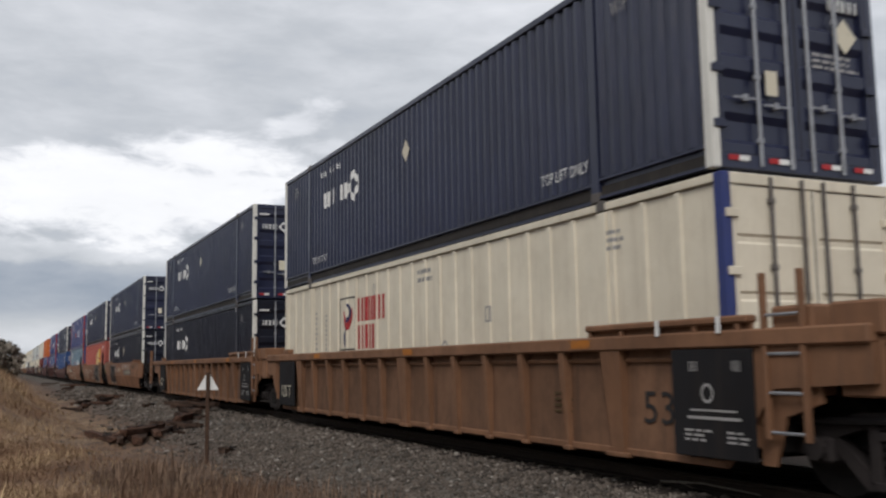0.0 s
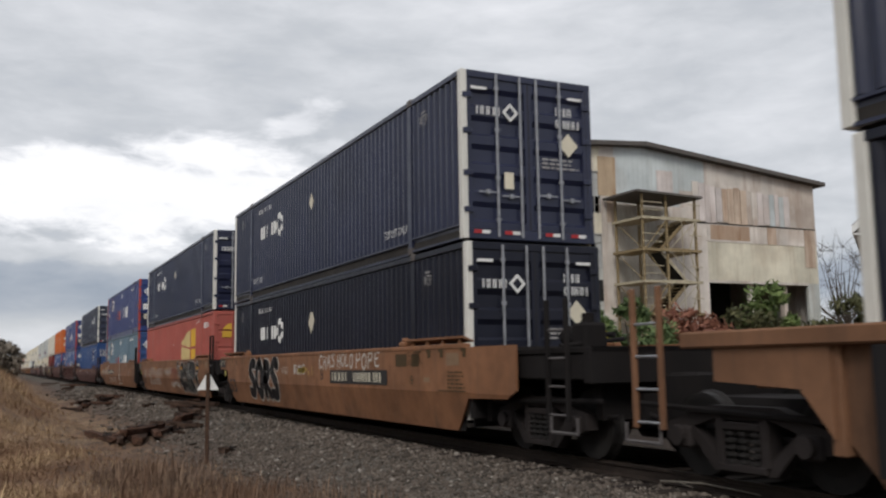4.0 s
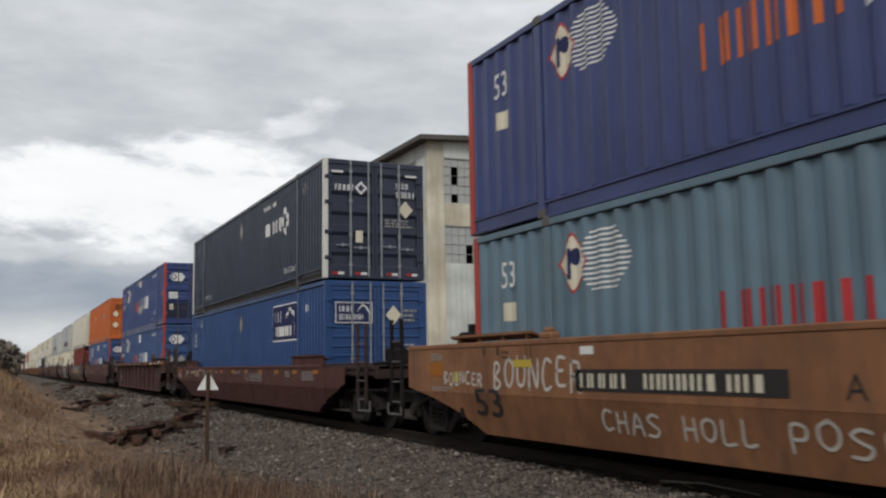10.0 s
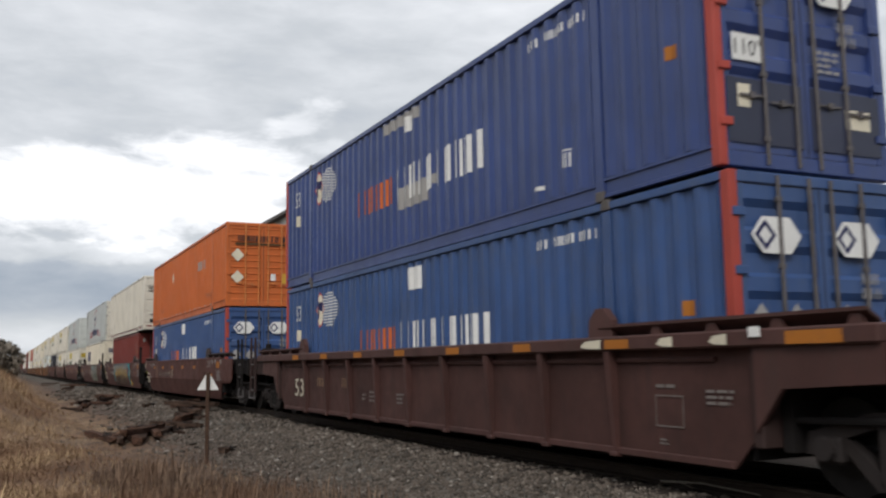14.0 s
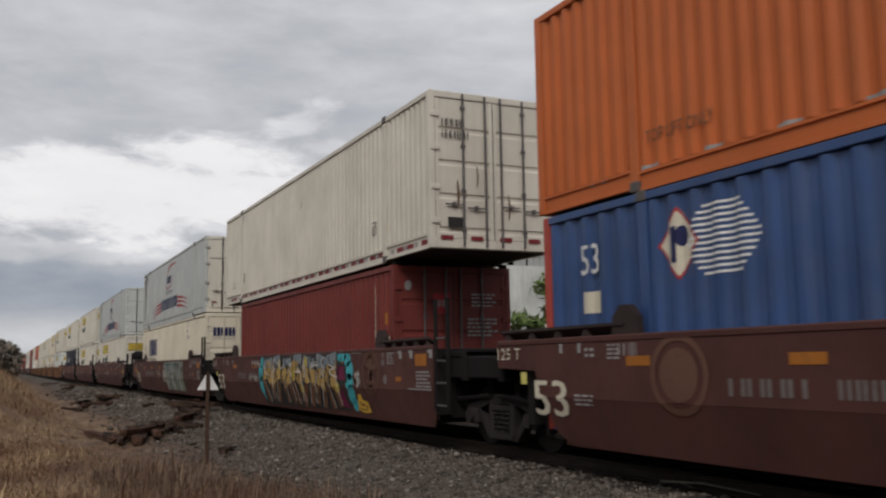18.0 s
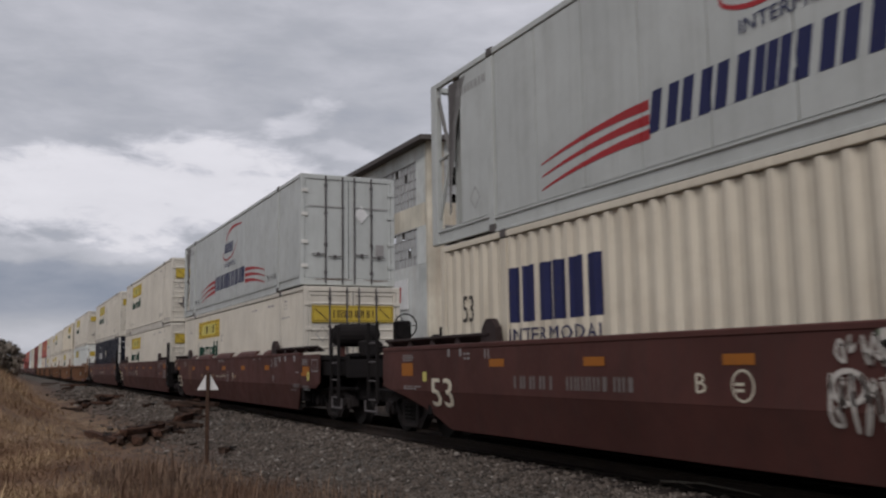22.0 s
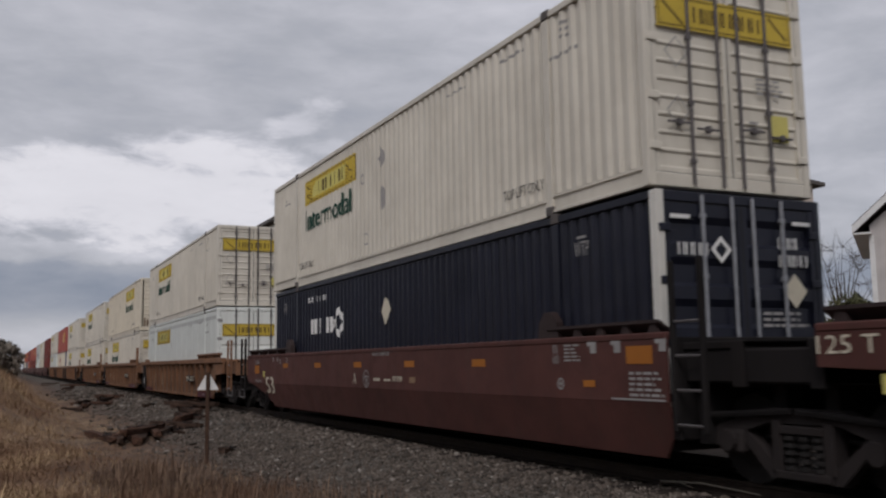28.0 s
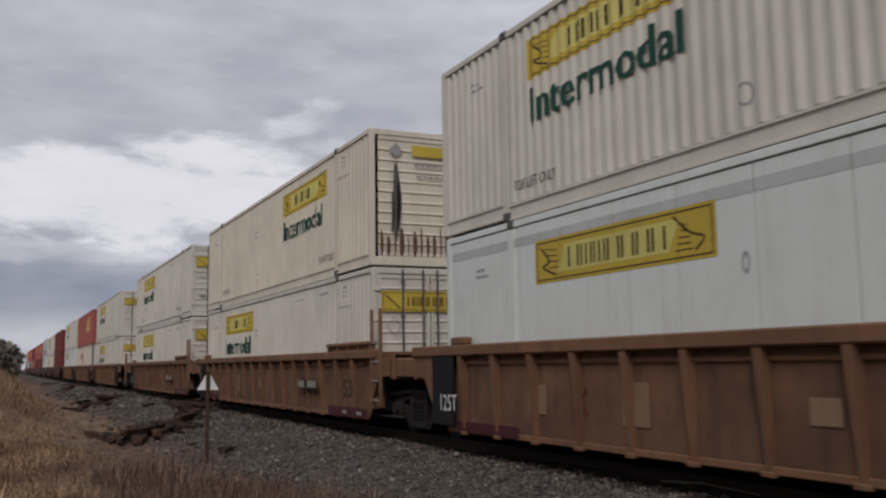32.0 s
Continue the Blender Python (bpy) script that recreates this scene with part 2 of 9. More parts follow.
D_DIM = decal("dim_grey_marking", (0.17, 0.15, 0.14), 0.6, (0.07, 0.04, 0.035))
D_JET = decal("black_spray_paint", (0.013, 0.012, 0.013), 0.2, (0.03, 0.025, 0.022))
D_MAROON = decal("maroon_spray_paint", (0.17, 0.032, 0.022), 0.5, (0.24, 0.10, 0.05))
D_OCHRE = decal("ochre_reflector", (0.43, 0.205, 0.03), 0.4)
D_SOOT = decal("soot_stain", (0.10, 0.09, 0.085), 0.5, (0.35, 0.34, 0.32))
# ---- mesh writing ----
class MB:
    """Collects boxes, rods and strips into one mesh."""

    def __init__(self):
        self.v, self.f = [], []

    def add(self, verts, faces):
        o = len(self.v)
        self.v += [tuple(p) for p in verts]
        self.f += [tuple(i + o for i in f) for f in faces]
        return self

    def box(self, x0, x1, y0, y1, z0, z1):
        return self.add([(x0, y0, z0), (x1, y0, z0), (x1, y1, z0), (x0, y1, z0), (x0, y0, z1), (x1, y0, z1), (x1, y1, z1), (x0, y1, z1)],
                        [(0, 3, 2, 1), (4, 5, 6, 7), (0, 1, 5, 4), (1, 2, 6, 5), (2, 3, 7, 6), (3, 0, 4, 7)])

    def cbox(self, x0, x1, y0, y1, z0, z1, b=0.012):
        """A box with chamfered edges."""
        xs, ys, zs = (x0, x1), (y0, y1), (z0, z1)
        pts, idx = [], {}
        for i in range(2):
            for j in range(2):
                for k in range(2):
                    sx, sy, sz = 1 - 2 * i, 1 - 2 * j, 1 - 2 * k
                    for a, d in (("x", (0, b, b)), ("y", (b, 0, b)), ("z", (b, b, 0))):
                        idx[(i, j, k, a)] = len(pts)
                        pts.append((xs[i] + sx * d[0], ys[j] + sy * d[1], zs[k] + sz * d[2]))
        q = idx
        fs = []
        for i in range(2):
            fs.append([q[(i, 0, 0, "x")], q[(i, 0, 1, "x")], q[(i, 1, 1, "x")], q[(i, 1, 0, "x")]])
            fs.append([q[(0, i, 0, "y")], q[(1, i, 0, "y")], q[(1, i, 1, "y")], q[(0, i, 1, "y")]])
            fs.append([q[(0, 0, i, "z")], q[(0, 1, i, "z")], q[(1, 1, i, "z")], q[(1, 0, i, "z")]])
            for j in range(2):
                fs.append([q[(0, i, j, "y")], q[(1, i, j, "y")], q[(1, i, j, "z")], q[(0, i, j, "z")]])
                fs.append([q[(i, 0, j, "x")], q[(i, 1, j, "x")], q[(i, 1, j, "z")], q[(i, 0, j, "z")]])
                fs.append([q[(i, j, 0, "x")], q[(i, j, 1, "x")], q[(i, j, 1, "y")], q[(i, j, 0, "y")]])
                for k in range(2):
                    fs.append([q[(i, j, k, "x")], q[(i, j, k, "y")], q[(i, j, k, "z")]])
        return self.add(pts, fs)

    def rod(self, a, b, r, n=8, r2=None):
        a, b = Vector(a), Vector(b)
        d = (b - a).normalized()
        s = d.orthogonal().normalized()
        t = d.cross(s)
        r2 = r if r2 is None else r2
        vs = []
        for p, rr in ((a, r), (b, r2)):
            for i in range(n):
                w = 2 * math.pi * i / n
                vs.append(p + (s * math.cos(w) + t * math.sin(w)) * rr)
        fs = [(i, (i + 1) % n, n + (i + 1) % n, n + i) for i in range(n)]
        return self.add(vs, fs + [tuple(range(n - 1, -1, -1)), tuple(range(n, 2 * n))])

    def prism(self, poly, axis, a, b):
        """A flat outline (two of x, y, z in order) carried along the axis from a to b."""
        n = len(poly)
        vs = []
        for w in (a, b):
            for p, q in poly:
                vs.append({"x": (w, p, q), "y": (p, w, q), "z": (p, q, w)}[axis])
        fs = [(i, (i + 1) % n, n + (i + 1) % n, n + i) for i in range(n)]
        return self.add(vs, fs + [tuple(range(n - 1, -1, -1)), tuple(range(n, 2 * n))])

    def lathe(self, axis_pts, n=20):
        """Rings (x, radius) about the x axis."""
        vs, fs = [], []
        for x, r in axis_pts:
            for i in range(n):
                w = 2 * math.pi * i / n
                vs.append((x, r * math.cos(w), r * math.sin(w)))
        for k in range(len(axis_pts) - 1):
            for i in range(n):
                j = (i + 1) % n
                fs.append((k * n + i, k * n + j, (k + 1) * n + j, (k + 1) * n + i))
        m = (len(axis_pts) - 1) * n
        return self.add(vs, fs + [tuple(range(n - 1, -1, -1)), tuple(range(m, m + n))])

    def shifted(self, dx, dy, dz):
        self.v = [(x + dx, y + dy, z + dz) for x, y, z in self.v]
        return self

    def mesh(self, name, smooth=False):
        me = bpy.data.meshes.new(name)
        me.from_pydata(self.v, [], self.f)
        me.validate()
        bm = bmesh.new()
        bm.from_mesh(me)
        bmesh.ops.recalc_face_normals(bm, faces=bm.faces)
        bm.to_mesh(me)
        bm.free()
        if smooth:
            for p in me.polygons:
                p.use_smooth = True
        return me


MESHES = {}
# small print, rows of bars and spray strokes that nobody could count
STUFF = {"small_print", "number_marking", "spray_lettering", "spray_cloud", "spray_outline", "spray_tag", "spray_highlight", "glazing_grid", "panel_lettering",
         "logo", "logo_word", "emblem", "stripe_emblem", "stain", "stripe_marking", "stencil", "notice_marking", "owner_marking", "number_plate_marking", "chalk_drawing", "length_mark", "capacity_mark", "reflective_strip", "brake_rigging", "scar", "placard_scar", "door_logo", "lettering", "twig_mass", "branching", "crown", "panes"}


def part(name, make, material, parent=None, label="", key=None, at=None, smooth=False):
    """One mesh object under a thing or a part. make: an MB, a mesh, or a function that gives one; key: alike parts share their mesh."""
    k = (key, material.name) if key is not None else None
    me = MESHES.get(k) if k else None
    if me is None:
        mb = make() if callable(make) else make
        me = mb.mesh(name, smooth) if isinstance(mb, MB) else mb
        me.materials.append(material)
        if k:
            MESHES[k] = me
    ob = new(name, me)
    if parent is not None:
        ob.parent = parent
    if at is not None:
        ob.matrix_basis = at
    if label:
        tagged(ob, label)
    if name in STUFF:
        ob["kind"] = "stuff"
    return ob


def thing(name, label, category, group="", kind="", at=None):
    ob = new(name)
    ob.empty_display_size = 0.3
    tagged(ob, label, category, group, kind)
    if at is not None:
        ob.matrix_basis = at
    return ob


# ---- flat shapes for markings: lists of outlines (u to the right, v up) ----
def rect(u0, v0, u1, v1):
    return [[(u0, v0), (u1, v0), (u1, v1), (u0, v1)]]


def diamond(u, v, w, h):
    return [[(u - w, v), (u, v - h), (u + w, v), (u, v + h)]]


def diamond_ring(u, v, w, h, t):
    o = [(u - w, v), (u, v - h), (u + w, v), (u, v + h)]
    s = 1 - t
    i = [(u - w * s, v), (u, v - h * s), (u + w * s, v), (u, v + h * s)]
    return [[o[k], o[(k + 1) % 4], i[(k + 1) % 4], i[k]] for k in range(4)]


def disc(u, v, a, b, n=20):
    return [[(u + a * math.cos(2 * math.pi * i / n), v + b * math.sin(2 * math.pi * i / n)) for i in range(n)]]


def ring(u, v, a, b, t, n=24):
    p = lambda i, s: (u + a * s * math.cos(2 * math.pi * i / n), v + b * s * math.sin(2 * math.pi * i / n))
    return [[p(i, 1), p(i + 1, 1), p(i + 1, 1 - t), p(i, 1 - t)] for i in range(n)]


def frame_line(u0, v0, u1, v1, t):
    return rect(u0, v0, u1, v0 + t) + rect(u0, v1 - t, u1, v1) + rect(u0, v0 + t, u0 + t, v1 - t) + rect(u1 - t, v0 + t, u1, v1 - t)


def smooth_line(pts, k=6):
    out = []
    n = len(pts)
    for i in range(n - 1):
        p0, p1, p2, p3 = pts[max(i - 1, 0)], pts[i], pts[i + 1], pts[min(i + 2, n - 1)]
        for j in range(k):
            t = j / k
            out.append(tuple(0.5 * (2 * p1[a] + (p2[a] - p0[a]) * t + (2 * p0[a] - 5 * p1[a] + 4 * p2[a] - p3[a]) * t * t
                                    + (3 * p1[a] - p0[a] - 3 * p2[a] + p3[a]) * t ** 3) for a in (0, 1)))
    return out + [pts[-1]]


def ribbon(pts, w, taper=False, k=6):
    """A brush stroke of width w along a smooth line, with round ends."""
    p = smooth_line(pts, k)
    n = len(p)
    L, R = [], []
    for i in range(n):
        a, b = p[max(i - 1, 0)], p[min(i + 1, n - 1)]
        d = Vector((b[0] - a[0], b[1] - a[1]))
        if d.length < 1e-6:
            d = Vector((1, 0))
        d.normalize()
        f = w / 2 * ((0.25 + 0.75 * math.sin(math.pi * (i + 0.5) / n)) if taper else 1)
        L.append((p[i][0] - d.y * f, p[i][1] + d.x * f))
        R.append((p[i][0] + d.y * f, p[i][1] - d.x * f))
    out = [[R[i], R[i + 1], L[i + 1], L[i]] for i in range(n - 1)]
    if not taper:
        out += disc(p[0][0], p[0][1], w / 2, w / 2, 10) + disc(p[-1][0], p[-1][1], w / 2, w / 2, 10)
    return out


def bars(u0, v0, w, h, n, seed, slant=0.0, stem=0.20):
    """A row of plain upright bars, the size and colour of a word of n letters that is not to be spelt out."""
    rnd = random.Random(seed)
    out = []
    cell = w / n
    for i in range(n):
        a = u0 + i * cell + cell * 0.06
        b = u0 + (i + 1) * cell - cell * 0.06
        s = (b - a) * stem * 1.25
        k = rnd.random()
        if k < 0.55:
            stems = [(a, a + s), (b - s, b)]
        elif k < 0.8:
            stems = [(a, a + s * 0.8), ((a + b) / 2 - s * 0.4, (a + b) / 2 + s * 0.4), (b - s * 0.8, b)]
        else:
            stems = [(a + (b - a) * 0.15, a + (b - a) * 0.15 + s * 1.5)]
        for x0, x1 in stems:
            out.append([(x0, v0), (x1, v0), (x1 + slant * h, v0 + h), (x0 + slant * h, v0 + h)])
    return out


def line_bars(u0, v0, w, h, n, seed=1):
    """Small print: n lines as thin plain bars."""
    rnd = random.Random(seed)
    st = h / n
    out = []
    for i in range(n):
        u, end = u0, u0 + w * rnd.uniform(0.7, 1.0)
        while u < end - 0.02:
            d = min(rnd.uniform(0.06, 0.16), end - u)
            out += rect(u, v0 + i * st, u + d, v0 + i * st + st * 0.5)
            u += d + 0.03
    return out


TEXTS = {}


def lettering(s, u0, v0, w, h):
    """Real words in the built-in font, fitted to a box."""
    if s not in TEXTS:
        cu = bpy.data.curves.new("lettering", "FONT")
        cu.body, cu.resolution_u = s, 2
        ob = bpy.data.objects.new("lettering", cu)
        scene.collection.objects.link(ob)
        bpy.context.view_layer.update()
        me = bpy.data.meshes.new_from_object(ob)
        TEXTS[s] = ([tuple(v.co[:2]) for v in me.vertices], [tuple(p.vertices) for p in me.polygons])
        bpy.data.objects.remove(ob)
        bpy.data.curves.remove(cu)
        bpy.data.meshes.remove(me)
    vs, fs = TEXTS[s]
    x0, x1 = min(v[0] for v in vs), max(v[0] for v in vs)
    y0, y1 = min(v[1] for v in vs), max(v[1] for v in vs)
    pt = [(u0 + (x - x0) / (x1 - x0) * w, v0 + (y - y0) / (y1 - y0) * h) for x, y in vs]
    return [[pt[i] for i in f] for f in fs]


def shape_mesh(name, shape, put, cuts=(), level=None):
    """Outlines to a mesh; cuts: u values at which the sheet is folded; put(u, v) gives the place in the thing's space."""
    bm = bmesh.new()
    for poly in shape:
        q = []
        for u, v in poly:
            if not q or (abs(u - q[-1][0]) + abs(v - q[-1][1])) > 1e-6:
                q.append((u, v))
        if len(q) < 3:
            continue
        try:
            bm.faces.new([bm.verts.new((u, v, 0)) for u, v in q])
        except ValueError:
            pass
    us = [v.co.x for v in bm.verts]
    if us and cuts:
        lo, hi = min(us), max(us)
        for c in cuts:
            if lo < c < hi:
                bmesh.ops.bisect_plane(bm, geom=bm.verts[:] + bm.edges[:] + bm.faces[:], dist=1e-5, plane_co=(c, 0, 0), plane_no=(1, 0, 0))
    if level is not None and us:
        bmesh.ops.bisect_plane(bm, geom=bm.verts[:] + bm.edges[:] + bm.faces[:], dist=1e-5, plane_co=(0, level, 0), plane_no=(0, 1, 0))
    for v in bm.verts:
        v.co = put(v.co.x, v.co.y)
    me = bpy.data.meshes.new(name)
    bm.to_mesh(me)
    bm.free()
    return me
# ---- the ground: one sheet to the horizon ----
XC = 7.886  # centre line of the track; rail tops at z = 0


def sstep(a, b, x):
    t = np.clip((x - a) / (b - a), 0, 1)
    return t * t * (3 - 2 * t)


def ground_z(x, y):
    """Height of the ground: ballast shoulder by the track, a rough verge, a grassy bank on the near side."""
    x, y = np.asarray(x, float), np.asarray(y, float)
    d = np.abs(x - XC)
    z = -0.50 + 0.31 * (1 - sstep(1.75, 3.1, d))
    bank = sstep(2.6, -1.8, x) * sstep(20, 34, y) * (1 - sstep(140, 220, y))
    z = z + 2.1 * bank + 0.35 * sstep(2.0, -6.0, x) * sstep(6, 16, y)
    rough = 0.05 * np.sin(x * 1.7 + y * 0.6) + 0.04 * np.sin(x * 0.9 - y * 1.3) + 0.03 * np.sin(2.9 * x + 1.9 * y)
    return z + rough * sstep(1.9, 3.6, d)


def graded(lo, hi, near0, near1, fine, grow=1.18):
    mid = list(np.arange(near0, near1 + 1e-6, fine))
    up, st = [near1], fine
    while up[-1] < hi:
        st *= grow
        up.append(min(hi, up[-1] + st))
    dn, st = [near0], fine
    while dn[-1] > lo:
        st *= grow
        dn.append(max(lo, dn[-1] - st))
    return np.array(dn[:0:-1] + mid + up[1:])


def make_ground():
    xs, ys = graded(-2500, 2500, -5, 12, 0.22), graded(-2500, 4000, 2, 46, 0.4)
    X, Y = np.meshgrid(xs, ys)
    Z = ground_z(X, Y)
    nx, ny = len(xs), len(ys)
    vs = np.stack([X.ravel(), Y.ravel(), Z.ravel()], 1)
    i = (np.arange(ny - 1)[:, None] * nx + np.arange(nx - 1)[None, :]).ravel()
    fs = np.stack([i, i + 1, i + nx + 1, i + nx], 1)
    me = bpy.data.meshes.new("ground")
    me.from_pydata(vs.tolist(), [], fs.tolist())
    for p in me.polygons:
        p.use_smooth = True
    k = Nodes("gravel_and_dry_grass")
    sep = k.n.new("ShaderNodeSeparateXYZ")
    k.l.new(k.tc.outputs["Object"], sep.inputs[0])
    gap = k.math("ABSOLUTE", k.math("SUBTRACT", sep.outputs[0], XC))
    edge = k.math("ADD", gap, k.math("MULTIPLY", k.math("SUBTRACT", k.noise(0.35, 7, 0.65, shift=False), 0.5), 3.6))
    mask = k.span(edge, 3.7, 5.2)
    near = k.span(k.math("ADD", sep.outputs[1], k.math("MULTIPLY", k.noise(0.5, 5, shift=False), 5.0)), 26.0, 19.0)
    vor = k.n.new("ShaderNodeTexVoronoi")
    vor.inputs["Scale"].default_value = 24.0
    k.l.new(k.tc.outputs["Object"], vor.inputs["Vector"])
    bw = k.n.new("ShaderNodeRGBToBW")
    k.l.new(vor.outputs["Color"], bw.inputs[0])
    grav = k.mix(bw.outputs[0], (0.050, 0.045, 0.039), (0.15, 0.135, 0.118))
    grav = k.mix(k.span(k.noise(1.3, 5, shift=False), 0.4, 0.7, 0, 0.55), grav, (0.075, 0.062, 0.05))
    grass = k.mix(k.span(k.noise(0.8, 6, shift=False), 0.35, 0.65), (0.150, 0.094, 0.064), (0.285, 0.195, 0.122))
    grass = k.mix(k.span(k.noise(4.0, 6, shift=False), 0.5, 0.7, 0, 0.45), grass, (0.12, 0.085, 0.052))
    far = k.span(gap, 12, 30)
    grass = k.mix(k.math("MULTIPLY", far, k.noise(0.2, 4, shift=False)), grass, (0.05, 0.065, 0.025))
    # oily ballast along the track, widened on the far side to paint shade
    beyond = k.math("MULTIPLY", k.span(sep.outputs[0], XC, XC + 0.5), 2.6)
    oil_and_shade = k.span(k.math("ADD", k.math("SUBTRACT", gap, beyond), k.math("MULTIPLY", k.math("SUBTRACT", k.noise(3.0, 4, shift=False), 0.5), 0.5)), 1.75, 1.25, 0, 0.9)
    grav = k.mix(oil_and_shade, grav, (0.016, 0.013, 0.011))
    dirt = k.mix(k.span(k.noise(1.7, 6, shift=False), 0.35, 0.65), (0.078, 0.053, 0.043), (0.138, 0.095, 0.075))
    red = k.span(k.noise(0.45, 5, shift=False), 0.48, 0.62, 0, 0.75)
    grass = k.mix(red, grass, (0.165, 0.098, 0.064))
    grass = k.mix(k.span(k.noise(0.9, 7, 0.65, shift=False), 0.55, 0.68, 0, 0.8), grass, (0.085, 0.058, 0.040))
    grav = k.mix(k.math("MULTIPLY", k.span(edge, 2.5, 4.0), 0.85), grav, dirt)
    grass = k.mix(k.math("MULTIPLY", near, k.span(sep.outputs[0], 0.4, 2.0, 0.15, 0.7)), grass, (0.108, 0.073, 0.055))
    col = k.mix(mask, grav, grass)
    bare = k.math("MULTIPLY", k.span(edge, 2.8, 3.8), k.span(sep.outputs[0], -0.6, 1.0))
    col = k.mix(k.math("MULTIPLY", bare, k.span(k.noise(3.2, 8, 0.75, shift=False), 0.44, 0.62, 0, 0.75)), col, (0.066, 0.050, 0.044))
    col = k.mix(k.math("MULTIPLY", bare, k.span(k.noise(7.5, 6, 0.7, shift=False), 0.56, 0.68, 0, 0.6)), col, (0.17, 0.13, 0.10))
    # far-side ground blackened, standing in for the dark seen through the train's gaps
    far_shade = k.math("MULTIPLY", k.span(sep.outputs[0], XC, XC + 0.4), k.span(sep.outputs[0], XC + 13.0, XC + 9.0))
    col = k.mix(k.math("MULTIPLY", far_shade, 0.85), col, (0.022, 0.019, 0.017))
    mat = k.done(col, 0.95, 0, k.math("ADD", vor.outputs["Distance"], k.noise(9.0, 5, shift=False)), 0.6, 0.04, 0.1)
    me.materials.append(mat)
    tagged(new("ground", me), "grey gravel beside the track running into dry brown grass", "ground", kind="structure")


make_ground()


def rock_shapes():
    t = (1 + 5 ** 0.5) / 2
    base = np.array([(-1, t, 0), (1, t, 0), (-1, -t, 0), (1, -t, 0), (0, -1, t), (0, 1, t), (0, -1, -t), (0, 1, -t), (t, 0, -1), (t, 0, 1), (-t, 0, -1), (-t, 0, 1)]) / 1.9
    faces = np.array([(0, 11, 5), (0, 5, 1), (0, 1, 7), (0, 7, 10), (0, 10, 11), (1, 5, 9), (5, 11, 4), (11, 10, 2), (10, 7, 6), (7, 1, 8),
                      (3, 9, 4), (3, 4, 2), (3, 2, 6), (3, 6, 8), (3, 8, 9), (4, 9, 5), (2, 4, 11), (6, 2, 10), (8, 6, 7), (9, 8, 1)])
    return base, faces


def scatter_stones():
    rng = np.random.default_rng(5)
    base, faces = rock_shapes()
    V, F, o = [], [], 0
    for y0, y1, x0, x1, per, size in ((11, 30, 0.9, 3.4, 640, 0.016), (5.5, 13, 3.3, 7.0, 520, 0.021), (13, 22, 2.7, 6.9, 300, 0.025), (22, 40, 2.6, 7.4, 90, 0.034), (40, 75, 2.8, 7.2, 16, 0.07)):
        n = int((y1 - y0) * (x1 - x0) * per)
        x, y = rng.uniform(x0, x1, n), rng.uniform(y0, y1, n)
        keep = rng.random(n) < np.clip((x - 3.1) / 1.5, 0.05, 1)
        x, y = x[keep], y[keep]
        n = len(x)
        s = size * rng.lognormal(0, 0.35, n)
        z = ground_z(x, y) + s * 0.25
        P = base[None] * (1 + 0.35 * rng.standard_normal((n, 12, 1))) * rng.uniform(0.6, 1.25, (n, 1, 3)) * s[:, None, None]
        a = rng.uniform(0, 6.28, n)
        c, q = np.cos(a)[:, None], np.sin(a)[:, None]
        P = np.stack([P[..., 0] * c - P[..., 1] * q, P[..., 0] * q + P[..., 1] * c, P[..., 2] * 0.75], -1)
        P += np.stack([x, y, z], 1)[:, None]
        V.append(P.reshape(-1, 3))
        F.append((faces[None] + (np.arange(n) * 12)[:, None, None] + o).reshape(-1, 3))
        o += n * 12
    V, F = np.concatenate(V), np.concatenate(F)
    me = bpy.data.meshes.new("ballast_stones")
    me.vertices.add(len(V))
    me.vertices.foreach_set("co", V.ravel())
    me.loops.add(F.size)
    me.loops.foreach_set("vertex_index", F.ravel())
    me.polygons.add(len(F))
    me.polygons.foreach_set("loop_start", np.arange(0, F.size, 3))
    me.polygons.foreach_set("loop_total", np.full(len(F), 3))
    me.update()
    k = Nodes("crushed_stone")
    geo = k.n.new("ShaderNodeNewGeometry")
    rp = k.n.new("ShaderNodeValToRGB")
    k.l.new(geo.outputs["Random Per Island"], rp.inputs[0])
    e = rp.color_ramp.elements
    e[0].color, e[1].color = (0.045, 0.040, 0.035, 1), (0.30, 0.275, 0.245, 1)
    for p, c in ((0.35, (0.088, 0.072, 0.060, 1)), (0.7, (0.130, 0.108, 0.090, 1)), (0.94, (0.170, 0.144, 0.122, 1))):
        q = e.new(p)
        q.color = c
    col = k.mix(k.span(k.noise(30.0, 4, shift=False), 0.4, 0.7, 0, 0.5), rp.outputs[0], (0.075, 0.06, 0.048))
    me.materials.append(k.done(col, 0.9, 0, k.noise(60.0, 3, shift=False), 0.3, 0.004, 0.15))
    tagged(new("ballast_stones", me), "loose grey and pale crushed ballast stones beside the track", "ballast", kind="stuff")


scatter_stones()


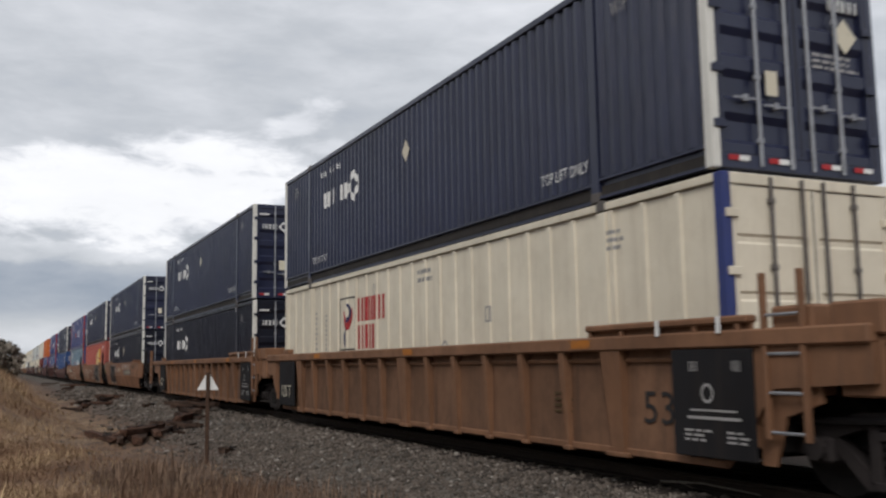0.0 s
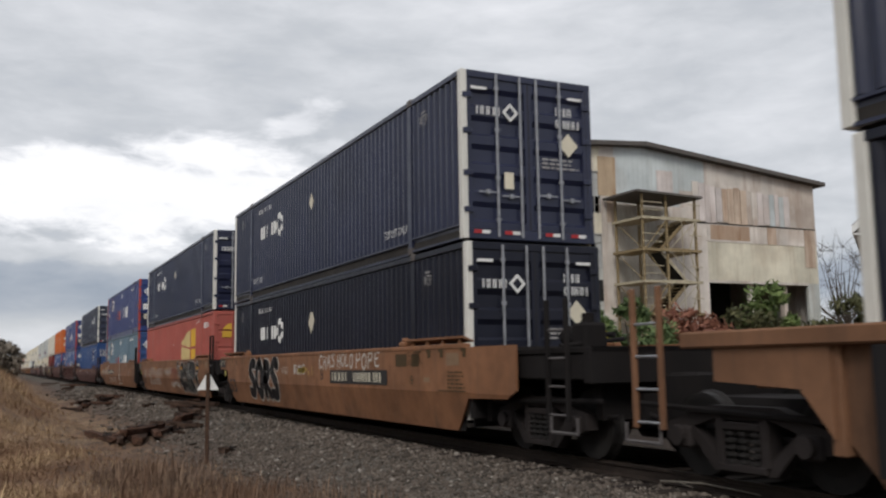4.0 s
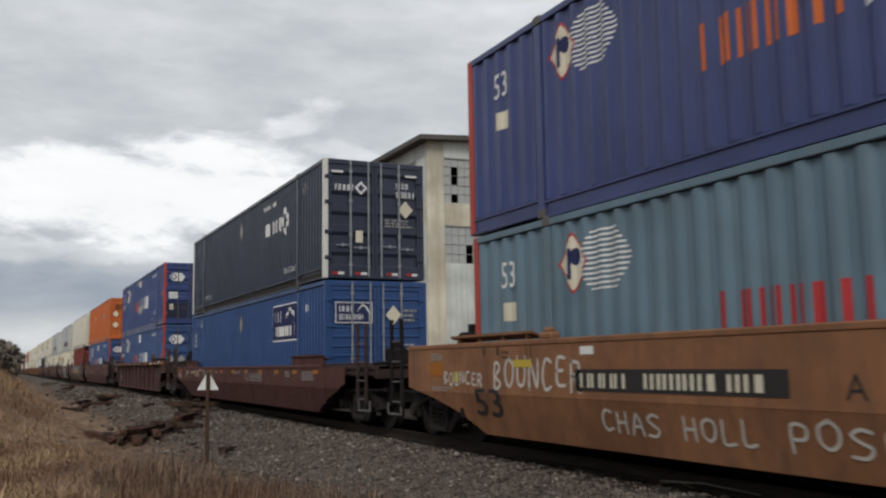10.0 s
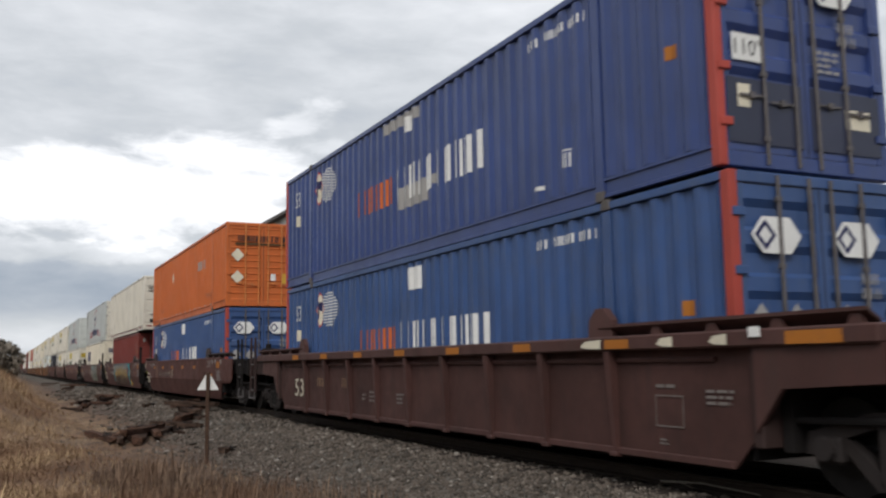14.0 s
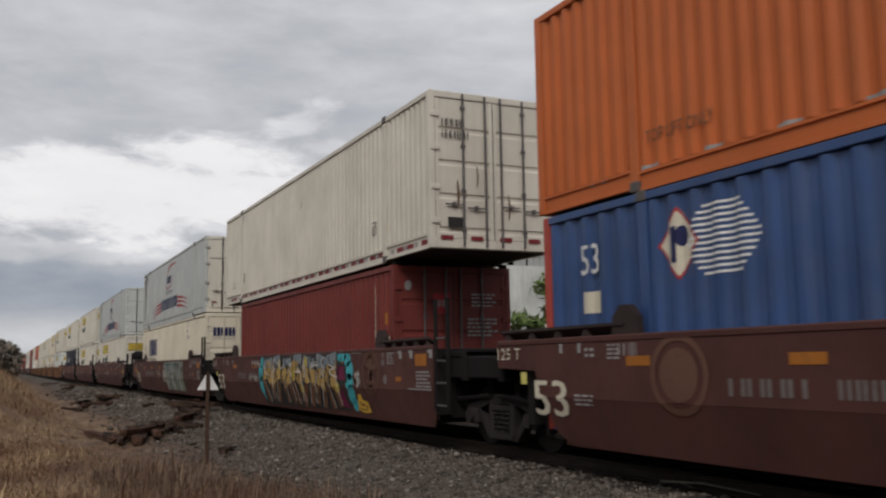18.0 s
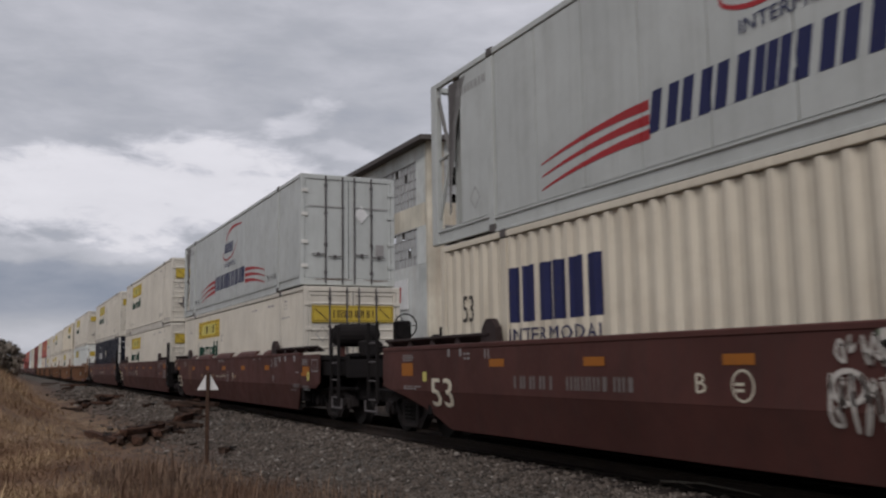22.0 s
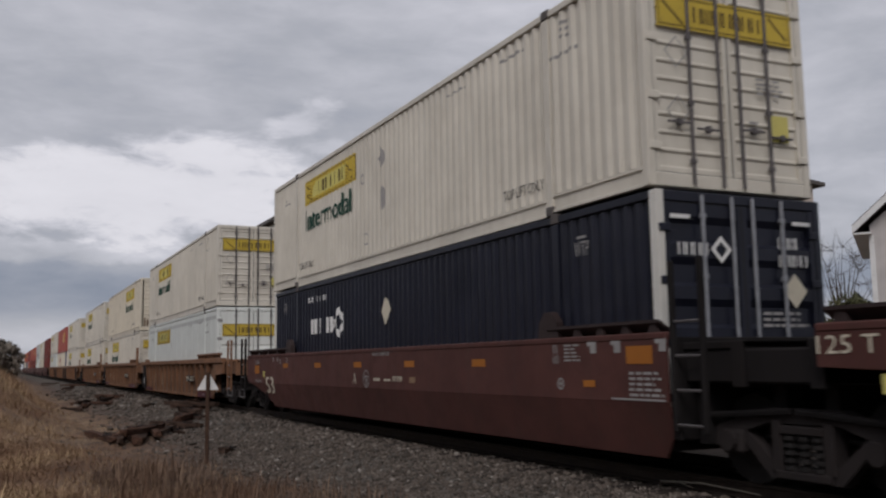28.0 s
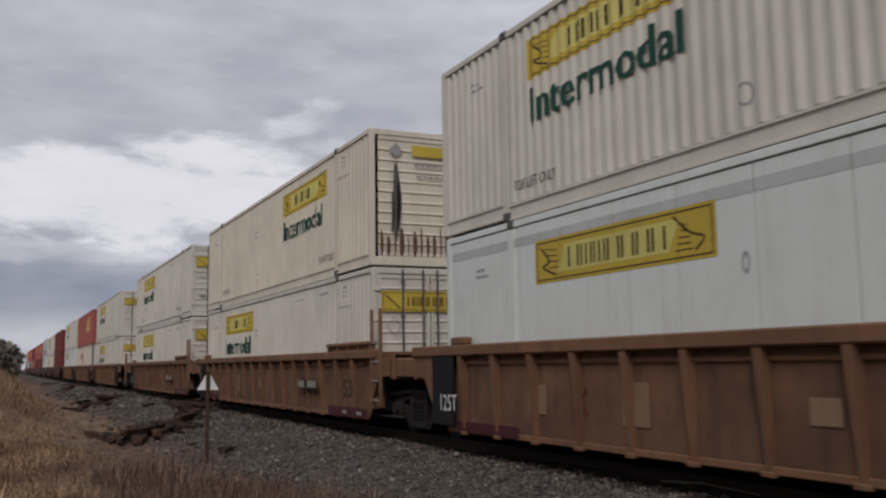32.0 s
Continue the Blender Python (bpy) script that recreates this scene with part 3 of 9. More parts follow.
def blades(name, spots, label, colours, rnd_seed, category="grass", lean=0.5):
    """Dry grass: tufts of thin bent blades. spots: rows of x, y, height, blades, spread."""
    rng = np.random.default_rng(rnd_seed)
    V, F, o = [], [], 0
    for x, y, h, n, sp in spots:
        n = int(n)
        bx, by = x + rng.normal(0, sp, n), y + rng.normal(0, sp, n)
        bz = ground_z(bx, by) - 0.02
        a = rng.uniform(0, 6.28, n)
        hh = h * rng.uniform(0.5, 1.15, n)
        le = lean * hh * rng.uniform(0.15, 1.0, n)
        w = rng.uniform(0.0018, 0.0045, n) * (1 + h) * (1 + 0.02 * y)
        dx, dy = np.cos(a), np.sin(a)
        px, py = -dy * w, dx * w
        p = np.stack([
            np.stack([bx - px, by - py, bz], 1), np.stack([bx + px, by + py, bz], 1),
            np.stack([bx + dx * le * 0.35 - px * 0.8, by + dy * le * 0.35 - py * 0.8, bz + hh * 0.6], 1),
            np.stack([bx + dx * le * 0.35 + px * 0.8, by + dy * le * 0.35 + py * 0.8, bz + hh * 0.6], 1),
            np.stack([bx + dx * le, by + dy * le, bz + hh * 0.95], 1)], 1)
        V.append(p.reshape(-1, 3))
        i = (np.arange(n) * 5)[:, None] + o
        F.append(np.concatenate([i + np.array([[0, 1, 3]]), i + np.array([[0, 3, 2]]), i + np.array([[2, 3, 4]])], 0))
        o += n * 5
    V, F = np.concatenate(V), np.concatenate(F)
    me = bpy.data.meshes.new(name)
    me.vertices.add(len(V))
    me.vertices.foreach_set("co", V.ravel())
    me.loops.add(F.size)
    me.loops.foreach_set("vertex_index", F.ravel())
    me.polygons.add(len(F))
    me.polygons.foreach_set("loop_start", np.arange(0, F.size, 3))
    me.polygons.foreach_set("loop_total", np.full(len(F), 3))
    me.update()
    k = Nodes(name + "_leaf")
    geo = k.n.new("ShaderNodeNewGeometry")
    rp = k.n.new("ShaderNodeValToRGB")
    k.l.new(geo.outputs["Random Per Island"], rp.inputs[0])
    e = rp.color_ramp.elements
    e[0].color, e[1].color = (*colours[0], 1), (*colours[-1], 1)
    for i, c in enumerate(colours[1:-1]):
        q = e.new((i + 1) / (len(colours) - 1))
        q.color = (*c, 1)
    patch = k.mix(k.span(k.noise(0.45, 5, shift=False), 0.42, 0.60, 0, 0.85), rp.outputs[0], (0.165, 0.095, 0.060))
    me.materials.append(k.done(patch, 0.8, 0, None, spec=0.1))
    return tagged(new(name, me), label, category, kind="stuff")


def plant_grass():
    rng = np.random.default_rng(11)
    spots = []
    for n, x0, x1, y0, y1, h, b in ((1900, -1.2, 3.6, 7.5, 14.0, 0.11, 55), (2300, -2.5, 2.6, 14, 26, 0.10, 38), (2300, -4.5, 2.0, 26, 50, 0.15, 26), (1500, -6, 1.8, 50, 110, 0.32, 16)):
        for _ in range(n):
            x, y = rng.uniform(x0, x1), rng.uniform(y0, y1)
            edge = 1.2 + 0.5 * math.sin(y * 0.7) + 1.2 * max(0.0, 1 - (y - 7.5) / 6.5)
            if x > edge + rng.normal(0, 0.5) and rng.random() > 0.05:
                continue
            patch = 0.5 + 0.5 * math.sin(0.8 * x + 1.1 * y) * math.sin(0.5 * y - 0.9 * x) + rng.normal(0, 0.15)
            if patch < 0.30:
                continue
            spots.append((x, y, h * rng.lognormal(-0.1, 0.45), b, 0.16 + 0.004 * y))
    # ragged taller tufts on the near verge
    for _ in range(200):
        x, y = rng.uniform(-0.6, 4.0), rng.uniform(8.5, 17)
        if x < 0.9 + 2.4 * max(0.0, 1 - (y - 8.5) / 7.5) + rng.normal(0, 0.4):
            spots.append((x, y, 0.20 * rng.lognormal(-0.1, 0.35), 16, 0.10))
    # low sparse tufts over the trodden dirt
    for _ in range(420):
        x, y = rng.uniform(0.6, 3.3), rng.uniform(13, 32)
        spots.append((x, y, 0.055 * rng.lognormal(0, 0.4), 12, 0.10))
    # thin grey-brown stems between the bank and the ballast
    weeds = []
    for _ in range(1100):
        x, y = rng.uniform(1.5, 4.4), rng.uniform(10.5, 17.5)
        if x < 3.9 - 0.30 * (y - 10.5) + rng.normal(0, 0.55):
            weeds.append((x, y, 0.26 * rng.lognormal(-0.1, 0.35), 14, 0.16))
    blades("withered_weeds", weeds, "thin withered grey-brown weed stems on the verge", [(0.075, 0.050, 0.038), (0.12, 0.080, 0.060), (0.165, 0.112, 0.080), (0.25, 0.175, 0.12)], 8, "weeds", lean=0.7)
    blades("dry_grass", spots, "dry straw-coloured grass with brown stems on the verge", [(0.15, 0.088, 0.056), (0.25, 0.16, 0.098), (0.36, 0.25, 0.15), (0.50, 0.375, 0.22)], 3, lean=1.3)


plant_grass()


# ---- the track ----
def make_track():
    track = thing("railway_track", "single railway track with steel rails on dark timber sleepers", "track", kind="structure")
    prof = [(-0.07, -0.17), (0.07, -0.17), (0.07, -0.155), (0.012, -0.13), (0.012, -0.045), (0.036, -0.035), (0.036, -0.004), (0.03, 0.0), (-0.03, 0.0),
            (-0.036, -0.004), (-0.036, -0.035), (-0.012, -0.045), (-0.012, -0.13), (-0.07, -0.155)]
    for sx in (-0.755, 0.755):
        part("rail", MB().prism(prof, "y", -260, 900), steel("rail_steel_%s" % ("a" if sx < 0 else "b"), (0.045, 0.034, 0.028), 0.5, 0.5), track, at=pose(XC + sx, 0, 0))
    k = Nodes("creosoted_timber")
    g = k.noise(4.0, 6, 0.6, (0.25, 3.0, 3.0))
    col = k.mix(k.span(g, 0.35, 0.65), (0.014, 0.011, 0.010), (0.040, 0.030, 0.024))
    timber = k.done(col, 0.9, 0, g, 0.5, 0.02, 0.15)
    rnd = random.Random(4)
    for i in range(150):
        part("sleeper", lambda: MB().cbox(-1.36, 1.36, -0.11, 0.11, -0.36, -0.166, 0.012), timber, track, key="sleeper",
             at=pose(XC + rnd.uniform(-0.16, 0.16), -14 + i * 0.52, 0, 0, 0, rnd.uniform(-1.5, 1.5)))
    rest = MB()
    for i in range(900):
        rest.box(XC - 1.3, XC + 1.3, 64 + i * 0.52 - 0.11, 64 + i * 0.52 + 0.11, -0.36, -0.172)
    part("far_sleepers", rest, timber, track)["kind"] = "stuff"
    return timber


make_track()


# ---- discarded sleepers and other litter beside the track ----
def old_sleeper(x, y, rz, tilt, length, lift, shade_i, mats):
    ob = thing("discarded_sleeper", ("rotten rust-brown timber sleeper dumped on the gravel", "broken dark timber sleeper lying in a heap")[shade_i % 2],
               "sleeper", "discarded sleepers", at=pose(x, y, float(ground_z(x, y)) + lift * 0.8, tilt, 0, rz))
    rnd = random.Random(int(x * 100 + y * 10))
    a, b = 0.095 + rnd.uniform(-0.03, 0.015), 0.13 + rnd.uniform(-0.03, 0.02)
    mb = MB()
    n = 6
    rows = []
    for i in range(n + 1):
        u = -length / 2 + length * i / n
        j = lambda: rnd.uniform(-0.018, 0.018) * (2.2 if i in (0, n) else 1)
        rows.append([(u + j(), -a + j(), 0 + j() * 0.4), (u + j(), a + j(), 0 + j() * 0.4), (u + j(), a + j(), b + j()), (u + j(), -a + j(), b + j())])
    vs = [p for r in rows for p in r]
    fs = [(i * 4 + k, i * 4 + (k + 1) % 4, (i + 1) * 4 + (k + 1) % 4, (i + 1) * 4 + k) for i in range(n) for k in range(4)]
    mb.add(vs, fs + [(3, 2, 1, 0), tuple(n * 4 + k for k in range(4))])
    part("beam", mb, mats[shade_i % 2], ob)
    part("spike_plate", MB().cbox(length * 0.22, length * 0.22 + 0.2, -0.09, 0.09, b - 0.01, b + 0.015, 0.004), IRON, ob)


def litter():
    k = Nodes("rotten_timber")
    g = k.noise(5.0, 7, 0.65, (0.3, 3.0, 3.0))
    col = k.mix(k.span(g, 0.35, 0.65), (0.026, 0.016, 0.012), (0.105, 0.055, 0.037))
    m1 = k.done(col, 0.95, 0, g, 0.7, 0.02, 0.1)
    k = Nodes("dark_rotten_timber")
    g = k.noise(5.0, 7, 0.65, (0.3, 3.0, 3.0))
    col = k.mix(k.span(g, 0.35, 0.65), (0.018, 0.013, 0.011), (0.080, 0.050, 0.036))
    m2 = k.done(col, 0.95, 0, g, 0.7, 0.02, 0.1)
    # three heaps, dumped in rough rows beside the ballast: x, y, turn, lift
    rows = [(2.3, 24.6, -82, 0.0), (2.75, 24.0, 80, 0.0), (2.98, 23.9, 88, 0.0), (3.25, 24.1, 79, 0.0), (3.6, 24.7, 86, 0.0), (3.9, 25.0, 72, 0.0), (3.3, 24.3, 60, 0.17),
            (4.2, 26.4, -82, 0.0), (4.5, 27.0, -97, 0.0), (4.85, 28.2, -90, 0.0), (5.15, 29.2, -101, 0.0), (5.45, 29.9, -84, 0.0), (5.7, 31.2, -96, 0.0), (4.65, 27.8, -70, 0.17), (5.2, 29.0, -112, 0.18),
            (5.55, 30.8, -88, 0.18), (5.9, 32.2, -100, 0.0), (6.05, 33.4, -92, 0.0), (5.75, 32.0, -78, 0.18), (5.7, 31.2, -60, 0.35), (6.1, 33.8, -118, 0.19),
            (2.85, 43.2, -77, 0.0), (3.5, 45.0, -95, 0.0), (3.9, 46.2, -86, 0.0), (4.3, 47.4, -98, 0.0), (4.7, 48.9, -84, 0.0), (5.1, 50.5, -90, 0.0), (5.6, 52.4, 40, 0.0), (4.2, 47.0, -65, 0.17), (4.8, 49.5, -110, 0.18), (5.2, 51.5, -63, 0.2),
            (5.3, 82.0, -60, 0.0), (5.7, 86.0, -100, 0.0), (4.9, 80.3, -76, 0.0), (5.6, 84.5, -40, 0.18), (5.9, 89.0, -80, 0.0), (5.4, 84.0, -120, 0.0), (4.8, 108.0, -60, 0.0), (5.4, 112.0, -110, 0.0), (5.2, 110.0, -30, 0.17)]
    rnd = random.Random(17)
    for i, (x, y, rz, lf) in enumerate(rows):
        old_sleeper(x, y, rz, rnd.uniform(-3, 3), rnd.uniform(2.3, 2.75), lf, i, (m1, m2))
    # shorter broken pieces fill the row between the whole ones
    for i in range(14):
        u = (i + rnd.uniform(0.0, 0.6)) / 14
        x = 2.55 + 3.4 * u
        y = 24.2 + 9.0 * u ** 1.6 + rnd.uniform(-0.7, 0.7)
        old_sleeper(x, y, 90 + rnd.gauss(0, 18), rnd.uniform(-4, 4), rnd.uniform(0.8, 1.7), rnd.choice((0.0, 0.0, 0.0, 0.12)), i, (m1, m2))
    for i in range(12):
        u = i / 12
        old_sleeper(3.2 + 2.3 * u, 44.2 + 8.0 * u + rnd.uniform(-0.8, 0.8), 90 + rnd.gauss(0, 25), rnd.uniform(-4, 4), rnd.uniform(1.0, 2.0), rnd.choice((0.0, 0.0, 0.14)), i, (m1, m2))
    for x, y, rz, ln in ((5.5, 39.5, 35, 0.5), (4.3, 19.6, 40, 0.22)):
        old_sleeper(x, y, rz, 0, ln, 0.0, 1, (m1, m2))
    # a bare stick on the ballast edge
    stick = thing("dead_branch", "thin pale dead branch lying on the ballast", "branch")
    k = Nodes("pale_bark")
    bark = k.done(k.mix(k.noise(30.0, 4), (0.10, 0.085, 0.07), (0.26, 0.23, 0.19)), 0.9, 0, k.noise(50.0, 3), 0.4, 0.003)
    pts = [(6.98, 8.75, -0.12), (7.0, 8.45, -0.10), (7.03, 8.1, -0.08), (7.08, 7.7, -0.10), (7.14, 7.2, -0.13)]
    mb = MB()
    for i in range(len(pts) - 1):
        mb.rod(pts[i], pts[i + 1], 0.016 - 0.002 * i, 7, 0.014 - 0.002 * i)
    part("stem", mb, bark, stick)
    part("twig", MB().rod(pts[1], (6.9, 8.1, -0.12), 0.007, 6, 0.004), bark, stick)


litter()


def make_sign():
    x, y = 3.33, 16.64
    zb = float(ground_z(x, y))
    s = thing("trackside_marker", "small white triangular marker on a rusty steel post", "sign", at=pose(x, y, zb, 0, 0, -14))
    post = Nodes("rusty_post_steel")
    pm = post.done(post.mix(post.noise(12.0, 6), (0.035, 0.022, 0.016), (0.10, 0.055, 0.035)), 0.85, 0.2, post.noise(40.0, 3), 0.3, 0.003)
    u = [(-0.035, 0), (-0.015, 0), (-0.015, -0.03), (0.015, -0.03), (0.015, 0), (0.035, 0), (0.035, 0.01), (0.025, 0.01), (0.025, -0.04), (-0.025, -0.04), (-0.025, 0.01), (-0.035, 0.01)]
    part("post", MB().prism(u, "z", -0.3, 1.68), pm, s)
    part("plate", MB().prism([(-0.19, 1.37), (0.19, 1.37), (0.03, 1.66), (-0.03, 1.66)], "y", 0.012, 0.018), D_WHITE, s, "white enamel triangle")
    for z in (1.44, 1.58):
        part("bolt", lambda: MB().rod((0, -0.045, 0), (0, 0.03, 0), 0.008, 6), IRON, s, key="sign_bolt", at=pose(0, 0, z))


make_sign()


# ---- the derelict works behind the line ----
BX0, BX1, BY0, BY1 = 23.05, 55.6, 50.0, 97.0
EAVE_L, RIDGE, EAVE_R, RX = 14.85, 15.9, 14.3, 39.45
BASE = -0.5


def sheet_metal(name, c, rustiness):
    k = Nodes(name)
    rib = k.n.new("ShaderNodeTexWave")
    rib.inputs["Scale"].default_value = 1.6
    rib.inputs["Distortion"].default_value = 0.0
    rib.bands_direction = "DIAGONAL"
    mp = k.n.new("ShaderNodeMapping")
    mp.inputs["Scale"].default_value = (1, 1, 0)
    k.l.new(k.tc.outputs["Object"], mp.inputs[0])
    k.l.new(mp.outputs[0], rib.inputs["Vector"])
    col = k.mix(k.span(k.noise(0.35, 5), 0.35, 0.65), shade(c, 0.75), shade(c, 1.15))
    st = k.span(k.noise(0.5, 7, 0.65, (2.2, 2.2, 0.22)), 0.50, 0.68)
    col = k.mix(k.math("MULTIPLY", st, rustiness), col, (0.20, 0.095, 0.04))
    pt = k.span(k.noise(0.16, 4), 0.55, 0.62)
    col = k.mix(k.math("MULTIPLY", pt, rustiness * 0.8), col, (0.24, 0.13, 0.065))
    return k.done(col, 0.75, 0.1, rib.outputs[0], 0.35, 0.05, 0.2)


def works():
    b = thing("derelict_factory", "abandoned rusty sheet-metal factory with broken windows", "building")
    pale = sheet_metal("pale_sheeting", (0.56, 0.58, 0.55), 0.25)
    rusty = sheet_metal("rust_streaked_sheeting", (0.60, 0.55, 0.50), 0.38)
    yellow = sheet_metal("yellowed_sheeting", (0.62, 0.58, 0.47), 0.25)
    bluish = sheet_metal("grey_blue_sheeting", (0.50, 0.54, 0.54), 0.12)
    # near-black for the seam, and in place of shade inside and under the stairs
    dark = Nodes("shade_and_seam_dark")
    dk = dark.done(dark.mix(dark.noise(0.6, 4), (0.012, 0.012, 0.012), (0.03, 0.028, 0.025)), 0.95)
    roofm = Nodes("old_roof_felt")
    rf = roofm.done(roofm.mix(roofm.noise(0.8, 6), (0.055, 0.05, 0.048), (0.13, 0.115, 0.105)), 0.9, 0, roofm.noise(6.0, 4), 0.4, 0.03)

    def top(x):
        return EAVE_L + (RIDGE - EAVE_L) * (x - BX0) / (RX - BX0) if x < RX else RIDGE + (EAVE_R - RIDGE) * (x - RX) / (BX1 - RX)

    T = 0.25
    # end wall facing the line of approach, sheet by sheet; openings are left out
    def sheet(name, x0, x1, z0, z1, m, proud=0.0):
        mb = MB()
        if callable(z1):
            n = 6
            poly = [(x0, z0), (x1, z0)] + [(x1 + (x0 - x1) * i / n, z1(x1 + (x0 - x1) * i / n)) for i in range(n + 1)]
        else:
            poly = [(x0, z0), (x1, z0), (x1, z1), (x0, z1)]
        mb.prism(poly, "y", BY0 - proud, BY0 + T)
        part(name, mb, m, b)

    wx0, wx1 = 24.2, 35.85
    sheet("corner_sheet", BX0, wx0, BASE, top, yellow, 0.02)
    sheet("wall_sheet", wx0, wx1, BASE, 7.35, pale)
    sheet("wall_sheet", wx0, wx1, 9.7, 11.1, yellow, 0.03)
    sheet("wall_sheet", wx0, 28.3, 13.95, top, pale)
    sheet("wall_sheet", 33.3, wx1, 13.95, top, yellow)
    sheet("wall_sheet", wx1, 37.0, BASE, top, rusty, 0.04)
    orange = sheet_metal("orange_rust_sheeting", (0.46, 0.35, 0.24), 0.8)
    sheet("rusted_sheet", wx1 - 0.15, 37.1, 12.3, 15.0, orange, 0.07)
    brownish = sheet_metal("brown_stained_sheeting", (0.54, 0.51, 0.455), 0.4)
    sheet("wall_sheet", 37.0, 41.4, BASE, 11.9, brownish, 0.01)
    sheet("wall_sheet", 41.4, 44.9, BASE, 11.9, rusty, 0.02)
    sheet("rusted_sheet", 42.6, 44.9, 11.9, 13.1, rusty, 0.03)
    sheet("wall_sheet", 37.0, RX + 0.6, 11.9, top, bluish)
    sheet("wall_sheet", RX + 0.6, 44.9, 11.9, top, bluish)
    sheet("wall_sheet", 44.9, BX1, 11.0, top, rusty)
    sheet("wall_sheet", 44.9, BX1, 9.6, 11.0, rusty, 0.05)
    sheet("wall_sheet", 44.9, BX1, 6.8, 9.6, yellow, 0.02)
    sheet("corner_sheet", 54.5, BX1 + 0.02, BASE, 6.8, pale)
    sheet("sill_sheet", 44.9, 54.5, BASE, 0.9, pale)
    # a row of upright boards under the eaves, the middle ones rusted through
    rb = random.Random(5)
    pinkish = sheet_metal("pinkish_grey_board", (0.60, 0.545, 0.52), 0.22)
    rust_board = sheet_metal("rusted_board", (0.54, 0.43, 0.34), 0.6)
    x = 43.7
    while x < 52.9:
        w = rb.uniform(0.42, 0.62)
        m = rust_board if 45.7 < x < 48.3 and rb.random() < 0.75 else (pinkish, pinkish, rusty, bluish)[rb.randrange(4)]
        z0, z1 = 11.0 + rb.uniform(-0.08, 0.06), 13.75 - 0.06 * (x - 43.7) + rb.uniform(-0.1, 0.12)
        part("board", MB().box(x, x + w - 0.05, BY0 - 0.10 - rb.uniform(0, 0.03), BY0 - 0.06, z0, z1), m, b)
        x += w
    # the dk pieces are a dark seam and two holes' darkness laid on flat
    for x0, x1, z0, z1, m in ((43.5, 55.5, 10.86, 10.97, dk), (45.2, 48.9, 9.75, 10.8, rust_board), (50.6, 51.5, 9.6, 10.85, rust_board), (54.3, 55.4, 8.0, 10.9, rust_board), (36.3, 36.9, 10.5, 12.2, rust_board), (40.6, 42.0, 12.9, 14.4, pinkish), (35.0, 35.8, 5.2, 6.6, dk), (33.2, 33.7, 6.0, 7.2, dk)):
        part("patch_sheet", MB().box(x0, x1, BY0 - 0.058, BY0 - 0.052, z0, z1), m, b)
    for x in (49.0, 52.3):
        part("column", MB().cbox(x, x + 0.35, BY0 + 0.3, BY0 + 0.7, BASE, 6.9, 0.02), rusty, b)
    part("lintel", MB().box(44.9, 54.5, BY0 - 0.03, BY0 + 0.3, 6.65, 6.82), rusty, b)
    # light bands of many small panes, some broken out
    glass = Nodes("dusty_wired_glass")
    gg = glass.done(glass.mix(glass.noise(1.2, 5), (0.29, 0.30, 0.30), (0.46, 0.47, 0.455)), 0.5, 0.0, glass.noise(10.0, 3), 0.1, 0.01, 0.5)
    frm = steel("window_bar_steel", (0.36, 0.355, 0.34), 0.8, 0.1, 0.25)
    rnd = random.Random(21)

    def window(along, x0, x1, z0, z1, broken, fixed, holes=()):
        w = part("window", MB().add([], []).box(x0, x1, -0.03, 0.0, z1 - 0.06, z1) if along == "x" else MB().box(-0.03, 0.0, x0, x1, z1 - 0.06, z1), frm, b)
        nx, nz = max(3, int(round((x1 - x0) / 0.50))), max(3, int(round((z1 - z0) / 0.62)))
        px, pz = (x1 - x0) / nx, (z1 - z0) / nz
        panes, barsm = MB(), MB()
        for i in range(nx):
            for j in range(nz):
                cu, cv = (i + 0.5) / nx, (j + 0.5) / nz
                hole = any(a0 <= cu <= a1 and c0 <= cv <= c1 for a0, a1, c0, c1 in holes)
                if hole or rnd.random() < broken:
                    continue
                a0, a1, c0, c1 = x0 + i * px + 0.008, x0 + (i + 1) * px - 0.008, z0 + j * pz + 0.008, z0 + (j + 1) * pz - 0.008
                jit = rnd.uniform(-0.008, 0.008)
                if along == "x":
                    panes.box(a0, a1, 0.05 + jit, 0.06 + jit, c0, c1)
                else:
                    panes.box(0.05 + jit, 0.06 + jit, a0, a1, c0, c1)
        for i in range(nx + 1):
            u = x0 + i * px
            tk = 0.07 if i in (0, nx) else 0.022
            barsm.box(*((u - tk / 2, u + tk / 2, 0.0, 0.08) if along == "x" else (0.0, 0.08, u - tk / 2, u + tk / 2)), z0, z1)
        for j in range(nz + 1):
            u = z0 + j * pz
            barsm.box(*((x0, x1, 0.01, 0.075) if along == "x" else (0.01, 0.075, x0, x1)), u - 0.011, u + 0.011)
        w.location = (0, BY0, 0) if along == "x" else (BX0, 0, 0)
        pn = part("panes", panes, gg, w)
        pn["kind"] = "stuff"
        part("glazing_grid", barsm, frm, w)

    cols = [(24.2, 27.1), (27.1, 30.0), (30.0, 32.95), (32.95, 35.85)]
    hol1 = [((0.2, 0.4, 0.5, 0.8),), (), ((0.6, 0.75, 0.2, 0.45),), ((0.5, 0.62, 0.35, 0.6), (0.72, 1.0, 0.1, 0.45))]
    hol2 = [((0.5, 0.7, 0.1, 0.45),), ((0.3, 0.95, 0.2, 0.62), (0.1, 0.3, 0.5, 0.75)), ((0.5, 0.75, 0.55, 0.8),), ((0.05, 0.75, 0.0, 0.42), (0.5, 0.8, 0.5, 0.75))]
    for i, (x0, x1) in enumerate(cols):
        window("x", x0, x1, 11.1, 13.95, 0.035, True, hol1[i])
